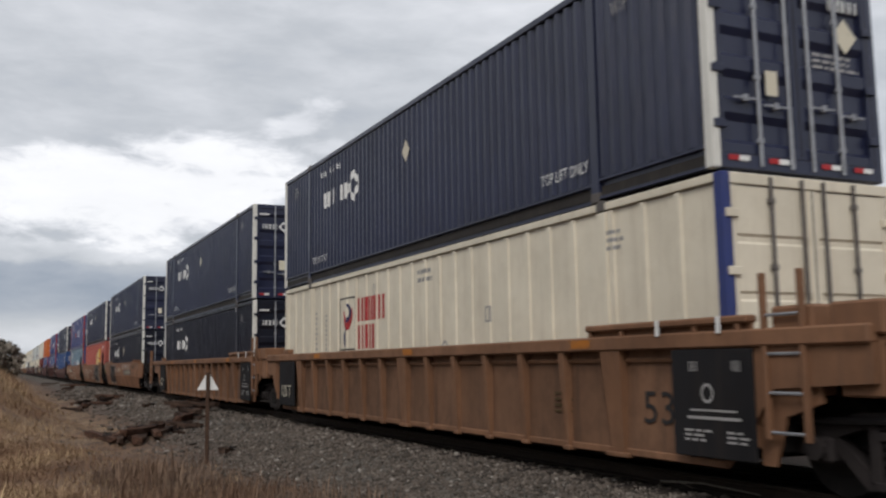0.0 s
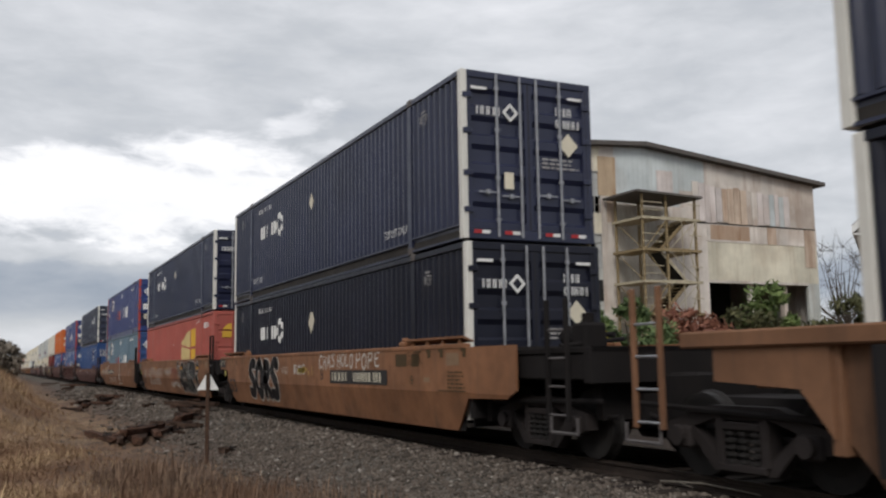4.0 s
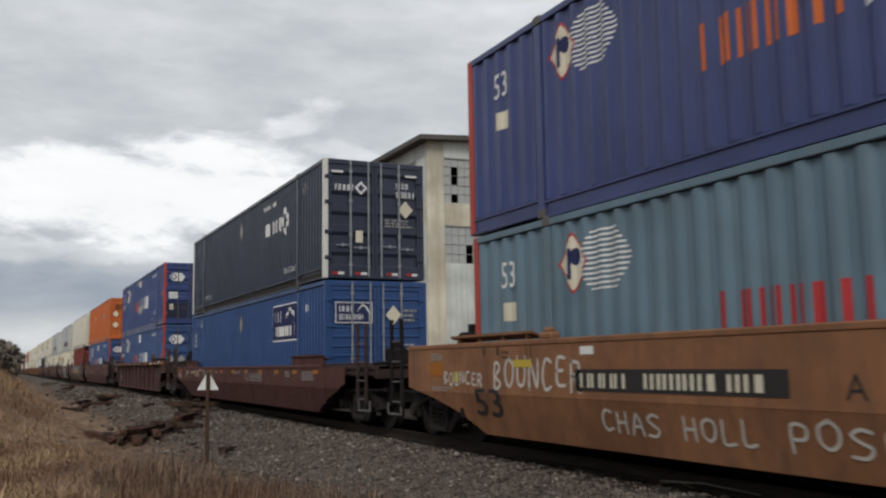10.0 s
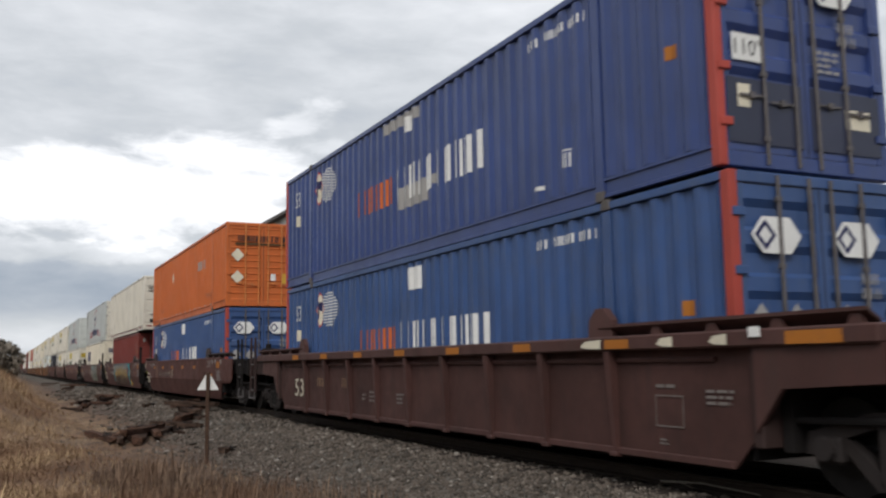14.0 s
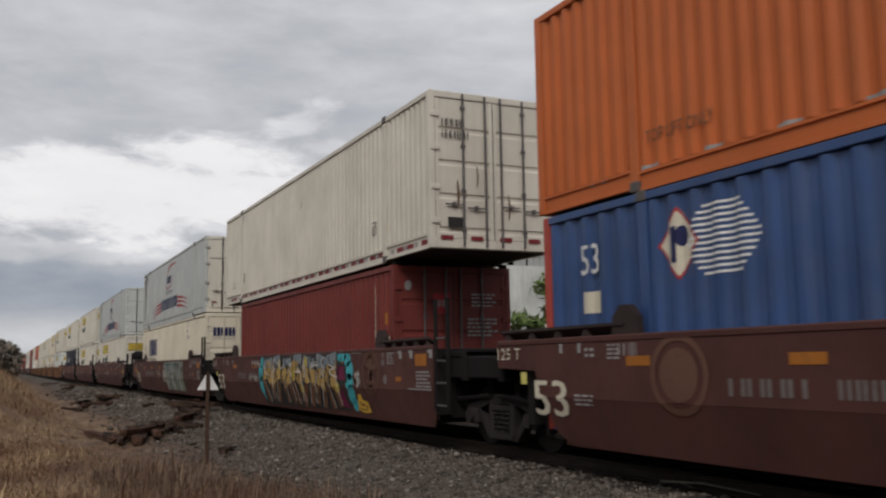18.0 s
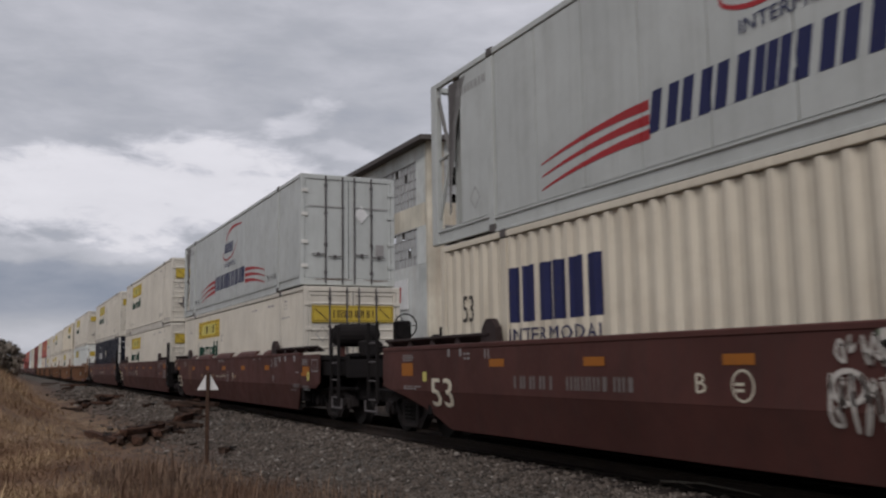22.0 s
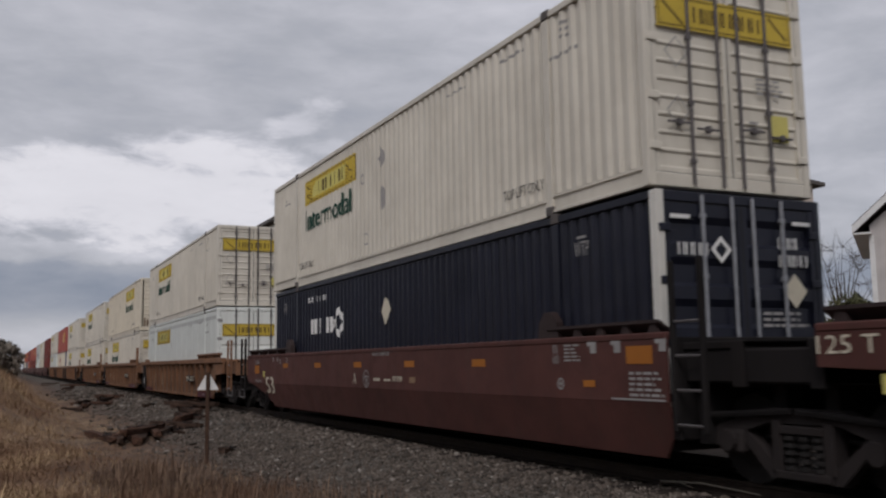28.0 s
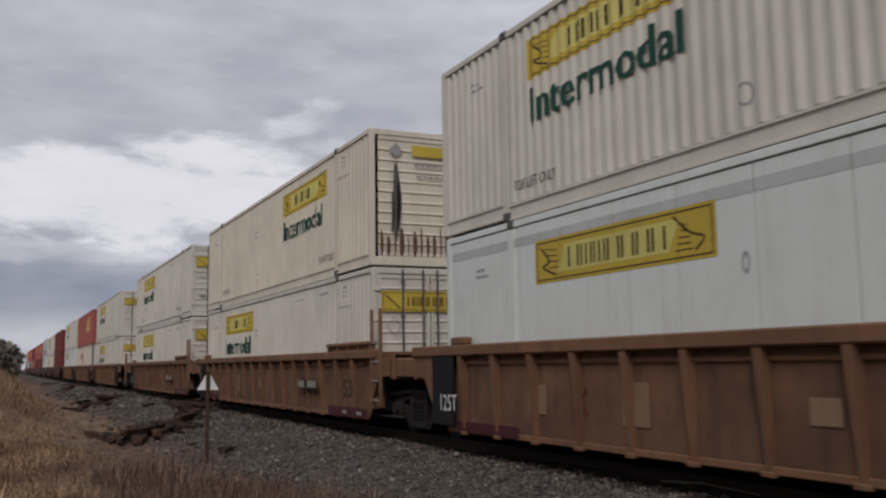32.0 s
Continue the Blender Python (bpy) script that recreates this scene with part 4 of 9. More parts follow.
        window("x", x0, x1, 7.35, 9.7, 0.05, True, hol2[i])
    # side wall along the line
    def side(name, y0, y1, z0, z1, m, proud=0.0):
        part(name, MB().prism([(y0, z0), (y1, z0), (y1, z1), (y0, z1)], "x", BX0 - proud, BX0 + T), m, b)

    side("side_sheet", BY0 + T, BY1, BASE, 7.35, pale)
    side("side_sheet", BY0 + T, BY1, 9.7, 11.1, yellow, 0.03)
    side("side_sheet", BY0 + T, BY1, 13.95, EAVE_L, pale)
    side("corner_sheet", BY0 + T, 51.6, 7.35, 13.95, pale, 0.02)
    side("side_sheet", 82.96, BY1, 7.35, 13.95, pale, 0.02)
    for i in range(8):
        y0 = 51.6 + i * 3.92
        window("y", y0, y0 + 3.92, 11.1, 13.95, 0.08, False)
        window("y", y0, y0 + 3.92, 7.35, 9.7, 0.10, False)
    # board on the side wall; its lettering stays plain blocks
    board = thing("wall_board", "white painted board with dark red blocks fixed to the factory wall", "sign", at=pose(BX0 - 0.05, 53.0, 4.9))
    part("panel", MB().box(-0.03, 0.03, 0, 9.0, -0.2, 1.7), D_WHITE, board)
    part("block_row", shape_mesh("block_row", bars(0.3, 0.25, 8.2, 1.0, 7, 8, 0.1), lambda u, v: (-0.036, 9.0 - u, v)), D_RED, board)
    # back, far side, floor and roof
    part("back_wall", MB().box(BX0 + T, BX1, BY1 - T, BY1, BASE, EAVE_R), rusty, b)
    part("far_wall", MB().box(BX1 - T, BX1, BY0 + T, BY1 - T, BASE, EAVE_R - 0.05), rusty, b)
    # near-black sheet and floor added to stand in for the unlit inside
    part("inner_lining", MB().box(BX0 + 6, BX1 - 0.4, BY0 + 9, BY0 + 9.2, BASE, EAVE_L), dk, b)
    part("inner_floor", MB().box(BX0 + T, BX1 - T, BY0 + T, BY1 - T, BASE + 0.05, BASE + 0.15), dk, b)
    o = 0.7
    part("roof", MB().prism([(BX0 - o, EAVE_L - 0.05), (RX, RIDGE + 0.02), (RX, RIDGE + 0.32), (BX0 - o, EAVE_L + 0.25)], "y", BY0 - 0.6, BY1 + 0.5), rf, b)
    part("roof", MB().prism([(RX, RIDGE + 0.02), (BX1 + o, EAVE_R - 0.05), (BX1 + o, EAVE_R + 0.25), (RX, RIDGE + 0.32)], "y", BY0 - 0.6, BY1 + 0.5), rf, b)
    # stair tower
    st = thing("stair_tower", "rusting open steel escape stair against the factory wall", "stairs", at=pose(36.3, BY0 - 3.6, BASE))
    sm = steel("old_stair_steel", (0.27, 0.205, 0.115), 0.8, 0.2, 0.4)
    lt = steel("pale_stair_steel", (0.42, 0.37, 0.27), 0.8, 0.1, 0.3)
    W, Dp, H = 4.9, 3.2, 12.4
    for x in (0.3, 2.2, W - 0.3):
        for y in (0.2, Dp - 0.2):
            part("post", lambda: MB().box(-0.065, 0.065, -0.065, 0.065, 0, H), sm, st, key="stair_post", at=pose(x, y, 0))
    part("canopy", MB().prism([(-0.45, H + 0.03), (W + 0.05, H - 0.12), (W + 0.05, H + 0.02), (-0.45, H + 0.17)], "y", -0.25, Dp + 0.2), rf, st)
    for i in range(6):
        z = 0.6 + i * 2.05
        part("landing", lambda: MB().box(0.1, 1.7, 0, 3.2, -0.08, 0.08).box(W - 1.0, W, 0, 3.2, -0.08, 0.08).box(1.7, W - 1.0, 0, 0.12, -0.1, 0.12), lt if i % 2 else sm, st, key="landing%d" % (i % 2), at=pose(0, 0, z))
        part("railing", lambda: MB().rod((0.1, 0, 1.0), (1.7, 0, 1.0), 0.035, 6).rod((0.1, 0, 0.5), (1.7, 0, 0.5), 0.03, 6).rod((W - 1.0, 0, 1.0), (W, 0, 1.0), 0.035, 6), lt, st, key="stair_rail", at=pose(0, 0, z))
        if i < 5:
            up = i % 2 == 0
            f = MB()
            a, c = ((1.7, 0.0), (W - 1.0, 2.05)) if up else ((W - 1.0, 0.0), (1.7, 2.05))
            for yy in (0.3, 1.5):
                f.prism([(a[0], a[1] - 0.15), (c[0], c[1] - 0.15), (c[0], c[1] + 0.12), (a[0], a[1] + 0.12)], "y", yy, yy + 0.06)
            for k in range(9):
                u = (k + 0.5) / 9
                x, zz = a[0] + (c[0] - a[0]) * u, (c[1] - a[1]) * u + a[1]
                f.box(x - 0.14, x + 0.14, 0.36, 1.5, zz, zz + 0.03)
            # near-black plate puts the shade under each flight into colour
            part("soffit", MB().prism([(a[0], a[1] - 0.2), (c[0], c[1] - 0.2), (c[0], c[1] - 0.16), (a[0], a[1] - 0.16)], "y", 0.3, 1.55), dk, st, at=pose(0, 0, z))
            part("brace", MB().rod((2.2, 0.02, 0.0), (W - 0.3, 0.02, 2.05), 0.03, 6) if up else MB().rod((2.2, 0.02, 2.05), (W - 0.3, 0.02, 0), 0.03, 6), lt, st, at=pose(0, 0, z))
            part("brace", MB().rod((0.3, 0.2, 0.0), (0.3, Dp - 0.2, 2.05), 0.03, 6), sm, st, at=pose(0, 0, z))
            part("strut", MB().rod((3.4, 0.1, 0.0), (3.4, 0.1, 2.05), 0.035, 6), lt, st, at=pose(0, 0, z))
            part("flight", f, lt if i % 2 else sm, st, at=pose(0, 0, z))
            part("brace", MB().rod((0.3, 0.05, 0), (2.2, 0.05, 2.05), 0.04, 6) if up else MB().rod((0.3, 0.05, 2.05), (2.2, 0.05, 0), 0.04, 6), sm, st, at=pose(0, 0, z))
            part("brace", MB().rod((W - 1.0, 0.05, 0), (W - 0.3, 0.05, 2.05), 0.04, 6) if up else MB().rod((W - 1.0, 0.05, 2.05), (W - 0.3, 0.05, 0), 0.04, 6), lt, st, at=pose(0, 0, z))


works()


def small_house():
    h = thing("white_house", "white gabled house with a dark shingle roof", "house", at=pose(26.2, 22.0, BASE, 0, 0, -52))
    wall = sheet_metal("pinkish_white_siding", (0.55, 0.52, 0.50), 0.05)
    rf = Nodes("brown_shingle")
    rm = rf.done(rf.mix(rf.noise(8.0, 5), (0.06, 0.045, 0.04), (0.14, 0.11, 0.095)), 0.9, 0, rf.noise(20.0, 4), 0.4, 0.02)
    W, Dp, E, R = 9.2, 9.0, 6.3, 10.4
    part("wall", MB().prism([(0.55, 0), (W, 0), (W, E), ((W + 0.55) / 2, R - 0.1), (0.55, E)], "y", 0.5, Dp), wall, h)
    m = (W + 0.55) / 2
    for s in (-1, 1):
        e = m + s * (m - 0.0)
        part("roof", MB().prism([(m, R), (e, E - 0.28), (e, E - 0.02), (m, R + 0.26)], "y", 0, Dp + 0.4), rm, h)
    part("soffit", MB().box(0.02, 0.6, 0.02, Dp, E - 0.35, E - 0.29), D_WHITE, h)
    part("barge_board", MB().prism([(0.0, E - 0.32), (m, R - 0.02), (m, R + 0.22), (0.0, E - 0.06)], "y", -0.04, 0.0), D_WHITE, h, "white board along the gable")
    part("corner_trim", MB().box(0.5, 0.66, 0.44, 0.5, 0, E - 0.35), D_WHITE, h)


small_house()


# ---- trees and bushes ----
def leaf_material(name, lo, hi):
    k = Nodes(name)
    geo = k.n.new("ShaderNodeNewGeometry")
    col = k.mix(geo.outputs["Random Per Island"], lo, hi)
    return k.done(col, 0.7, 0, None, spec=0.2)


def leaves_mesh(name, centres, n_per, size, seed, long=1.6):
    rng = np.random.default_rng(seed)
    V, F, o = [], [], 0
    for cx, cy, cz, r in centres:
        n = n_per
        d = rng.normal(size=(n, 3))
        d /= np.linalg.norm(d, axis=1)[:, None]
        p = np.array([cx, cy, cz]) + d * r * rng.uniform(0.35, 1.05, n)[:, None] * np.array([1, 1, 0.85])
        a = rng.normal(size=(n, 3))
        a /= np.linalg.norm(a, axis=1)[:, None]
        b = np.cross(a, d)
        b /= np.linalg.norm(b, axis=1)[:, None] + 1e-9
        s = size * rng.uniform(0.6, 1.3, n)[:, None]
        q = np.stack([p - a * s * long, p + b * s * 0.55, p + a * s * long, p - b * s * 0.55], 1)
        V.append(q.reshape(-1, 3))
        F.append((np.arange(n) * 4)[:, None] + np.array([[0, 1, 2, 3]]) + o)
        o += n * 4
    me = bpy.data.meshes.new(name)
    me.from_pydata(np.concatenate(V).tolist(), [], np.concatenate(F).tolist())
    return me


def tree(name, label, x, y, height, spread, clumps, leaf_n, leaf, mat, bark, seed, trunk_r=0.12, low=0.3, category="tree"):
    rnd = random.Random(seed)
    z = float(ground_z(x, y))
    t = thing(name, label, category, at=pose(x, y, z))
    tr = MB()
    top = Vector((rnd.uniform(-0.1, 0.1) * height * 0.3, rnd.uniform(-0.1, 0.1) * height * 0.3, height * 0.82))
    mid = top * 0.5 + Vector((rnd.uniform(-0.2, 0.2), rnd.uniform(-0.2, 0.2), 0))
    tr.rod((0, 0, -0.2), mid, trunk_r, 8, trunk_r * 0.65)
    tr.rod(mid, top, trunk_r * 0.65, 8, trunk_r * 0.2)
    part("trunk", tr, bark, t)
    cs = []
    limbs = MB()
    for i in range(clumps):
        f = low + (1 - low) * (i + rnd.random()) / clumps
        a = rnd.uniform(0, 6.28)
        r = spread * (0.25 + 0.75 * math.sin(math.pi * min(0.97, max(0.08, (f - low) / (1.05 - low))) ** 0.8)) * rnd.uniform(0.5, 1.0)
        c = Vector((r * math.cos(a), r * math.sin(a), f * height))
        s = mid if c.z > mid.z else mid * 0.5
        limbs.rod(s, c, trunk_r * 0.32, 5, trunk_r * 0.08)
        cs.append((c.x, c.y, c.z, spread * rnd.uniform(0.22, 0.42)))
    part("branching", limbs, bark, t)
    if leaf_n:
        me = leaves_mesh("crown", cs, leaf_n, leaf, seed)
        part("crown", me, mat, t)
    else:
        tw = MB()
        for cx, cy, cz, r in cs:
            for _ in range(9):
                d = Vector((rnd.gauss(0, 1), rnd.gauss(0, 1), abs(rnd.gauss(0.6, 0.8)))).normalized() * r * rnd.uniform(1.0, 2.0)
                tw.rod((cx, cy, cz), Vector((cx, cy, cz)) + d, trunk_r * 0.10, 4, trunk_r * 0.03)
        part("twig_mass", tw, bark, t)
    return t


def plants():
    k = Nodes("grey_bark")
    bark = k.done(k.mix(k.noise(9.0, 6), (0.035, 0.028, 0.022), (0.11, 0.09, 0.075)), 0.95, 0, k.noise(20.0, 4), 0.5, 0.02)
    green = leaf_material("green_leaf", (0.042, 0.072, 0.026), (0.120, 0.165, 0.065))
    lush = leaf_material("fresh_green_leaf", (0.065, 0.105, 0.030), (0.165, 0.215, 0.075))
    gold = leaf_material("yellow_bloom", (0.30, 0.25, 0.030), (0.50, 0.42, 0.06))
    rusty = leaf_material("red_brown_leaf", (0.12, 0.045, 0.030), (0.26, 0.115, 0.075))
    dull = leaf_material("olive_leaf", (0.040, 0.045, 0.020), (0.10, 0.098, 0.045))
    # far trees only: leaf colour lightened to stand in for distance haze
    hazy = leaf_material("hazed_olive_leaf", (0.115, 0.098, 0.080), (0.235, 0.203, 0.165))
    # behind the line, before the works
    tree("sumac_bush", "green leafy sumac bush in front of the factory", 18.0, 28.0, 4.9, 1.5, 26, 80, 0.13, lush, bark, 31, 0.07, 0.25, "bush")
    tree("sumac_bush", "green leafy sumac bush in front of the factory", 19.8, 29.0, 3.7, 1.4, 20, 80, 0.13, green, bark, 32, 0.06, 0.15, "bush")
    tree("sumac_bush", "green leafy sumac bush in front of the factory", 21.4, 28.5, 3.9, 1.4, 20, 80, 0.13, green, bark, 33, 0.06, 0.15, "bush")
    for i, (x, y, h) in enumerate(((15.2, 24.5, 2.6), (15.9, 24.0, 3.1), (16.8, 24.6, 2.9), (14.4, 25.2, 2.2))):
        tree("goldenrod", "tall goldenrod in yellow bloom beside the track", x, y, h, 0.95, 16, 80, 0.07, gold, bark, 40 + i, 0.03, 0.3, "flowers")
    for i, (x, y, h, m) in enumerate(((27.2, 32.0, 3.8, rusty), (29.2, 32.6, 3.4, rusty), (30.8, 32.0, 3.9, dull), (32.2, 32.0, 5.2, lush), (24.6, 31.0, 3.0, green), (34.6, 33.0, 3.6, dull))):
        tree("shrub", ("red-brown shrub behind the line", "overgrown olive-green shrub behind the line")[0 if m is rusty else 1], x, y, h, 1.7, 20, 85, 0.12, m, bark, 60 + i, 0.06, 0.12, "bush")
    for i, (x, y, h) in enumerate(((58.5, 50.0, 10.0), (62.0, 54.0, 11.0), (66.0, 52.0, 10.0), (63.5, 60.0, 9.0))):
        tree("bare_tree", "thin bare grey tree behind the factory yard", x, y, h, 3.2, 20, 0, 0.1, dull, bark, 80 + i, 0.16, 0.35)
    for i, (x, y, h) in enumerate(((56.8, 48.0, 6.0), (60.5, 47.0, 5.8), (64.0, 49.0, 6.5))):
        tree("pale_tree", "pale green small tree behind the factory yard", x, y, h, 2.6, 20, 70, 0.22, dull, bark, 90 + i, 0.13, 0.2)
    # along the near side, far up the line
    for i, (x, y, h, s) in enumerate(((-3.6, 150, 8.5, 3.4), (0.4, 175, 7.6, 3.2), (-6.0, 130, 10.0, 3.6), (1.2, 215, 5.5, 3.0), (-2.0, 240, 9, 4), (2.0, 300, 6.5, 3.5), (-5.5, 165, 10.5, 4.0))):
        tree("trackside_tree", "thinning olive tree far off beside the line, paled for haze", x, y, h * 0.77, s * 0.95, 28, 60, 0.28, hazy, bark, 110 + i, 0.25, 0.12)
    # unseen row, added out of view to keep low sky off the train's side
    for i in range(13):
        a = random.Random(300 + i)
        tree("trackside_tree", "unseen thinning olive tree added along the near side to dim light", -15 + a.uniform(-2, 2), -42 + i * 10 + a.uniform(-2, 2), a.uniform(7.5, 9.5), 4.2, 26, 60, 0.34, dull, bark, 300 + i, 0.2, 0.06)
    for i, (x, y, h) in enumerate(((-2.2, 62, 5.6), (-3.6, 74, 6.0))):
        tree("roadside_sapling", "thin olive sapling on the grassy bank", x, y, h, 1.3, 16, 60, 0.14, dull, bark, 130 + i, 0.06, 0.3)
    for i in range(1, 14):
        a = random.Random(200 + i)
        tree("distant_tree", "distant tree beyond the line, greyed for haze", 14 + i * 9 + a.uniform(-3, 3), 330 + a.uniform(-30, 60), a.uniform(6.5, 9.5), 5.0, 16, 55, 0.55, hazy, bark, 200 + i, 0.3, 0.1)


plants()
# ---- the train: containers ----
CL, CH, CW = 16.154, 2.87, 2.54
KU, KV, KW = CL / 15.75, CH / 2.97, CW / 2.59  # marking layouts are written for a 15.75 x 2.97 x 2.59 box
HW = CW / 2
MOVERS = []  # thing, place along the train, height
WHEELS = []


def fold(L, pitch, depth, ends=2.05, style="corr"):
    """The side wall's outline seen from above: place along the wall, depth behind the outer face."""
    pts = [(0.0, 0.0)]
    gapd = 0.045 if style == "corr" else 0.02
    zones = [(0.13, ends), (ends + 0.17, L - ends - 0.17), (L - ends, L - 0.13)] if ends else [(0.13, L - 0.13)]
    for a, b in zones:
        n = max(1, int(round((b - a) / pitch)))
        p = (b - a) / n
        pts += [(a, 0.0), (a + 0.004, gapd), (a + 0.035, gapd)]
        a, b0 = a + 0.04, b
        b = b - 0.04
        p = (b - a) / n
        for i in range(n):
            y = a + i * p
            if style == "corr":
                pts += [(y, 0.0 if i == 0 else 0.0), (y + p * 0.02, 0.0), (y + p * 0.24, depth), (y + p * 0.56, depth), (y + p * 0.78, 0.0)]
            elif style == "batten":
                pts += [(y, 0.03), (y + p * 0.84, 0.03), (y + p * 0.86, 0.0), (y + p * 0.985, 0.0)]
            else:
                pts += [(y, 0.004), (y + p * 0.978, 0.004), (y + p * 0.980, 0.034), (y + p * 0.998, 0.034)]
        pts += [(b, 0.0), (b + 0.005, gapd), (b0 - 0.004, gapd), (b0, 0.0)]
    pts.append((L, 0.0))
    out = [(0.0, 0.014)]
    for y, d in pts[1:]:
        if y > out[-1][0] + 1e-5:
            out.append((y, d + 0.014))
    return out


class Box:
    """One container being put together; u runs from its far end towards its near end, v upwards."""

    def __init__(self, ob, L, H, pts):
        self.ob, self.L, self.H, self.pts = ob, L, H, pts
        self.ys, self.ds = np.array([p[0] for p in pts]), np.array([p[1] for p in pts])
        self.cuts = [(L - y) / KU for y in self.ys]
        self.du = 0.0

    def side(self, name, shape, mat, key, label="", lift=0.004):
        k = (key, self.L, len(self.pts), self.du)
        du = self.du
        if name in ("placard", "length_mark", "stencil"):  # flat plates held by the outer ribs
            put, cuts = lambda u, v: (-HW - lift + 0.014, self.L - (u + du) * KU, v * KV), ()
        else:
            deep = 0.45 if name == "lettering" else 1.0
            put, cuts = lambda u, v: (-HW - lift + deep * float(np.interp(self.L - (u + du) * KU, self.ys, self.ds)), self.L - (u + du) * KU, v * KV), [c - du for c in self.cuts]
        part(name, lambda: shape_mesh(name, shape() if callable(shape) else shape, put, cuts), mat, self.ob, label, key=k)

    def end(self, name, shape, mat, key, label="", lift=0.0):
        part(name, lambda: shape_mesh(name, shape() if callable(shape) else shape, lambda u, v: (u * KW, -0.004 - lift, v * KV)), mat, self.ob, label, key=("end", key))


def container(spec, s, z, L=CL, H=CH, far=False, group="stacked containers"):
    ob = thing("shipping_container", spec["label"], "container", group)
    MOVERS.append((ob, s, z))
    P = spec["paint"]
    post = spec.get("post", P)
    rail_b, ends = spec.get("rail", 0.20), spec.get("ends", 2.05)
    style, pitch, depth = spec.get("style", "corr"), spec.get("pitch", 0.28), spec.get("depth", 0.046)
    sig = (L, H, rail_b, ends, style, pitch, depth)
    pts = fold(L, pitch if not far else pitch * 2, depth, ends, style)
    nose = spec.get("nose", 0.0)
    sig = sig + (nose,)
    LB = L - nose
    lo = 0.045 if ends else 0.0
    rail_in = spec.get("rail_in", 0.026)

    def wall(sgn):
        mb = MB()
        z0, z1 = rail_b + 0.014, H - 0.114
        vs, fs = [], []
        for y, d in pts:
            if y < 0.1 or y > LB - 0.1:
                continue
            zz = z0 + (lo if ends and (y < ends or y > L - ends) else 0)
            vs += [(sgn * (HW - d), y, zz), (sgn * (HW - d), y, z1)]
        n = len(vs) // 2
        fs = [(2 * i, 2 * i + 2, 2 * i + 3, 2 * i + 1) for i in range(n - 1)]
        return mb.add(vs, fs)

    part("side_wall", lambda: wall(-1), P, ob, key=("wn", sig, far))
    if far:
        part("far_side_wall", lambda: MB().box(HW - 0.03, HW - 0.01, 0.1, L - 0.1, 0.1, H - 0.09), P, ob, key=("wf", sig))
    else:
        part("side_wall", lambda: wall(1), P, ob, key=("wf", sig, far))
    part("roof", lambda: MB().box(-HW + 0.03, HW - 0.03, 0.05, LB - 0.05, H - 0.05, H - 0.015), spec.get("roof", P), ob, key=("roof", sig))
    part("floor", lambda: MB().box(-HW + 0.04, HW - 0.04, 0.1, L - 0.1, lo + 0.02, lo + 0.16), WOODFLOOR, ob, key=("floor", sig))
    for sx in (-1, 1):
        x0, x1 = (-HW, -HW + 0.07) if sx < 0 else (HW - 0.07, HW)
        part("top_rail", lambda: MB().cbox(x0, x1, 0.02, L - 0.02, H - 0.10, H - 0.002, 0.01), spec.get("rail_paint", P), ob, key=("tr", sx, sig))

        def low():
            # a channel: web set back between a narrow top and bottom flange
            e, r, q = sx * (HW - 0.002), sx * (HW - rail_in), sx * (HW - 0.075)
            z = [d, d + 0.035, d + 0.045, d + rail_b - 0.045, d + rail_b - 0.035, d + rail_b]
            return MB().prism([(q, z[0]), (e, z[0]), (e, z[1]), (r, z[2]), (r, z[3]), (e, z[4]), (e, z[5]), (q, z[5])], "y", a, c)

        for i, (a, c, d) in enumerate(((0.1, L - 0.1, 0.0),) if not ends else ((ends + 0.16, L - ends - 0.16, 0.0), (0.12, ends + 0.01, lo), (L - ends - 0.01, L - 0.12, lo))):
            part("bottom_rail", low, spec.get("rail_paint", P), ob, key=("br", sx, i, sig))
        for k, (y0, y1) in enumerate(((0.0, 0.14), (L - 0.14, L))):
            m = (post if k == 0 else spec.get("post_far", P)) if sx < 0 else P
            xa, xb = (-HW - 0.002, -HW + 0.11) if sx < 0 else (HW - 0.11, HW + 0.002)
            part("corner_post", lambda: MB().cbox(xa, xb, y0, y1, lo, H - 0.001, 0.012), m, ob, key=("cp", k, sx, sig))
        if ends:
            for k, y0 in enumerate((ends, L - ends - 0.17)):
                xa, xb = (-HW - 0.006, -HW + 0.08) if sx < 0 else (HW - 0.08, HW + 0.006)
                part("lift_post", lambda: MB().cbox(xa, xb, y0, y0 + 0.17, 0.12, H - 0.12, 0.008), P, ob, key=("lp", k, sx, sig))
                if not far or sx < 0:
                    for q, zz in enumerate((0.0, H - 0.112)):
                        xc = -HW - 0.014 if sx < 0 else HW - 0.152
                        part("corner_casting", lambda: MB().cbox(xc, xc + 0.166, y0 - 0.004, y0 + 0.174, zz, zz + 0.135, 0.014), spec.get("casting", CASTING), ob, key=("cc", k, sx, q, sig))
    ew = part("end_wall", lambda: end_wall(LB, H, lo), P, ob, key=("ew", sig))
    for i in range(9):
        part("rib", lambda: MB().box(-0.06, 0.06, LB - 0.0605, LB - 0.02, lo + 0.15, H - 0.145), P, ew, key=("ewr", sig), at=pose(-HW + 0.25 + i * (CW - 0.5) / 8, 0, 0))
    door_side(spec, ob, H, lo, sig, far)
    b = Box(ob, L, H, pts)
    if "marks" in spec:
        spec["marks"](b, far)
    return ob


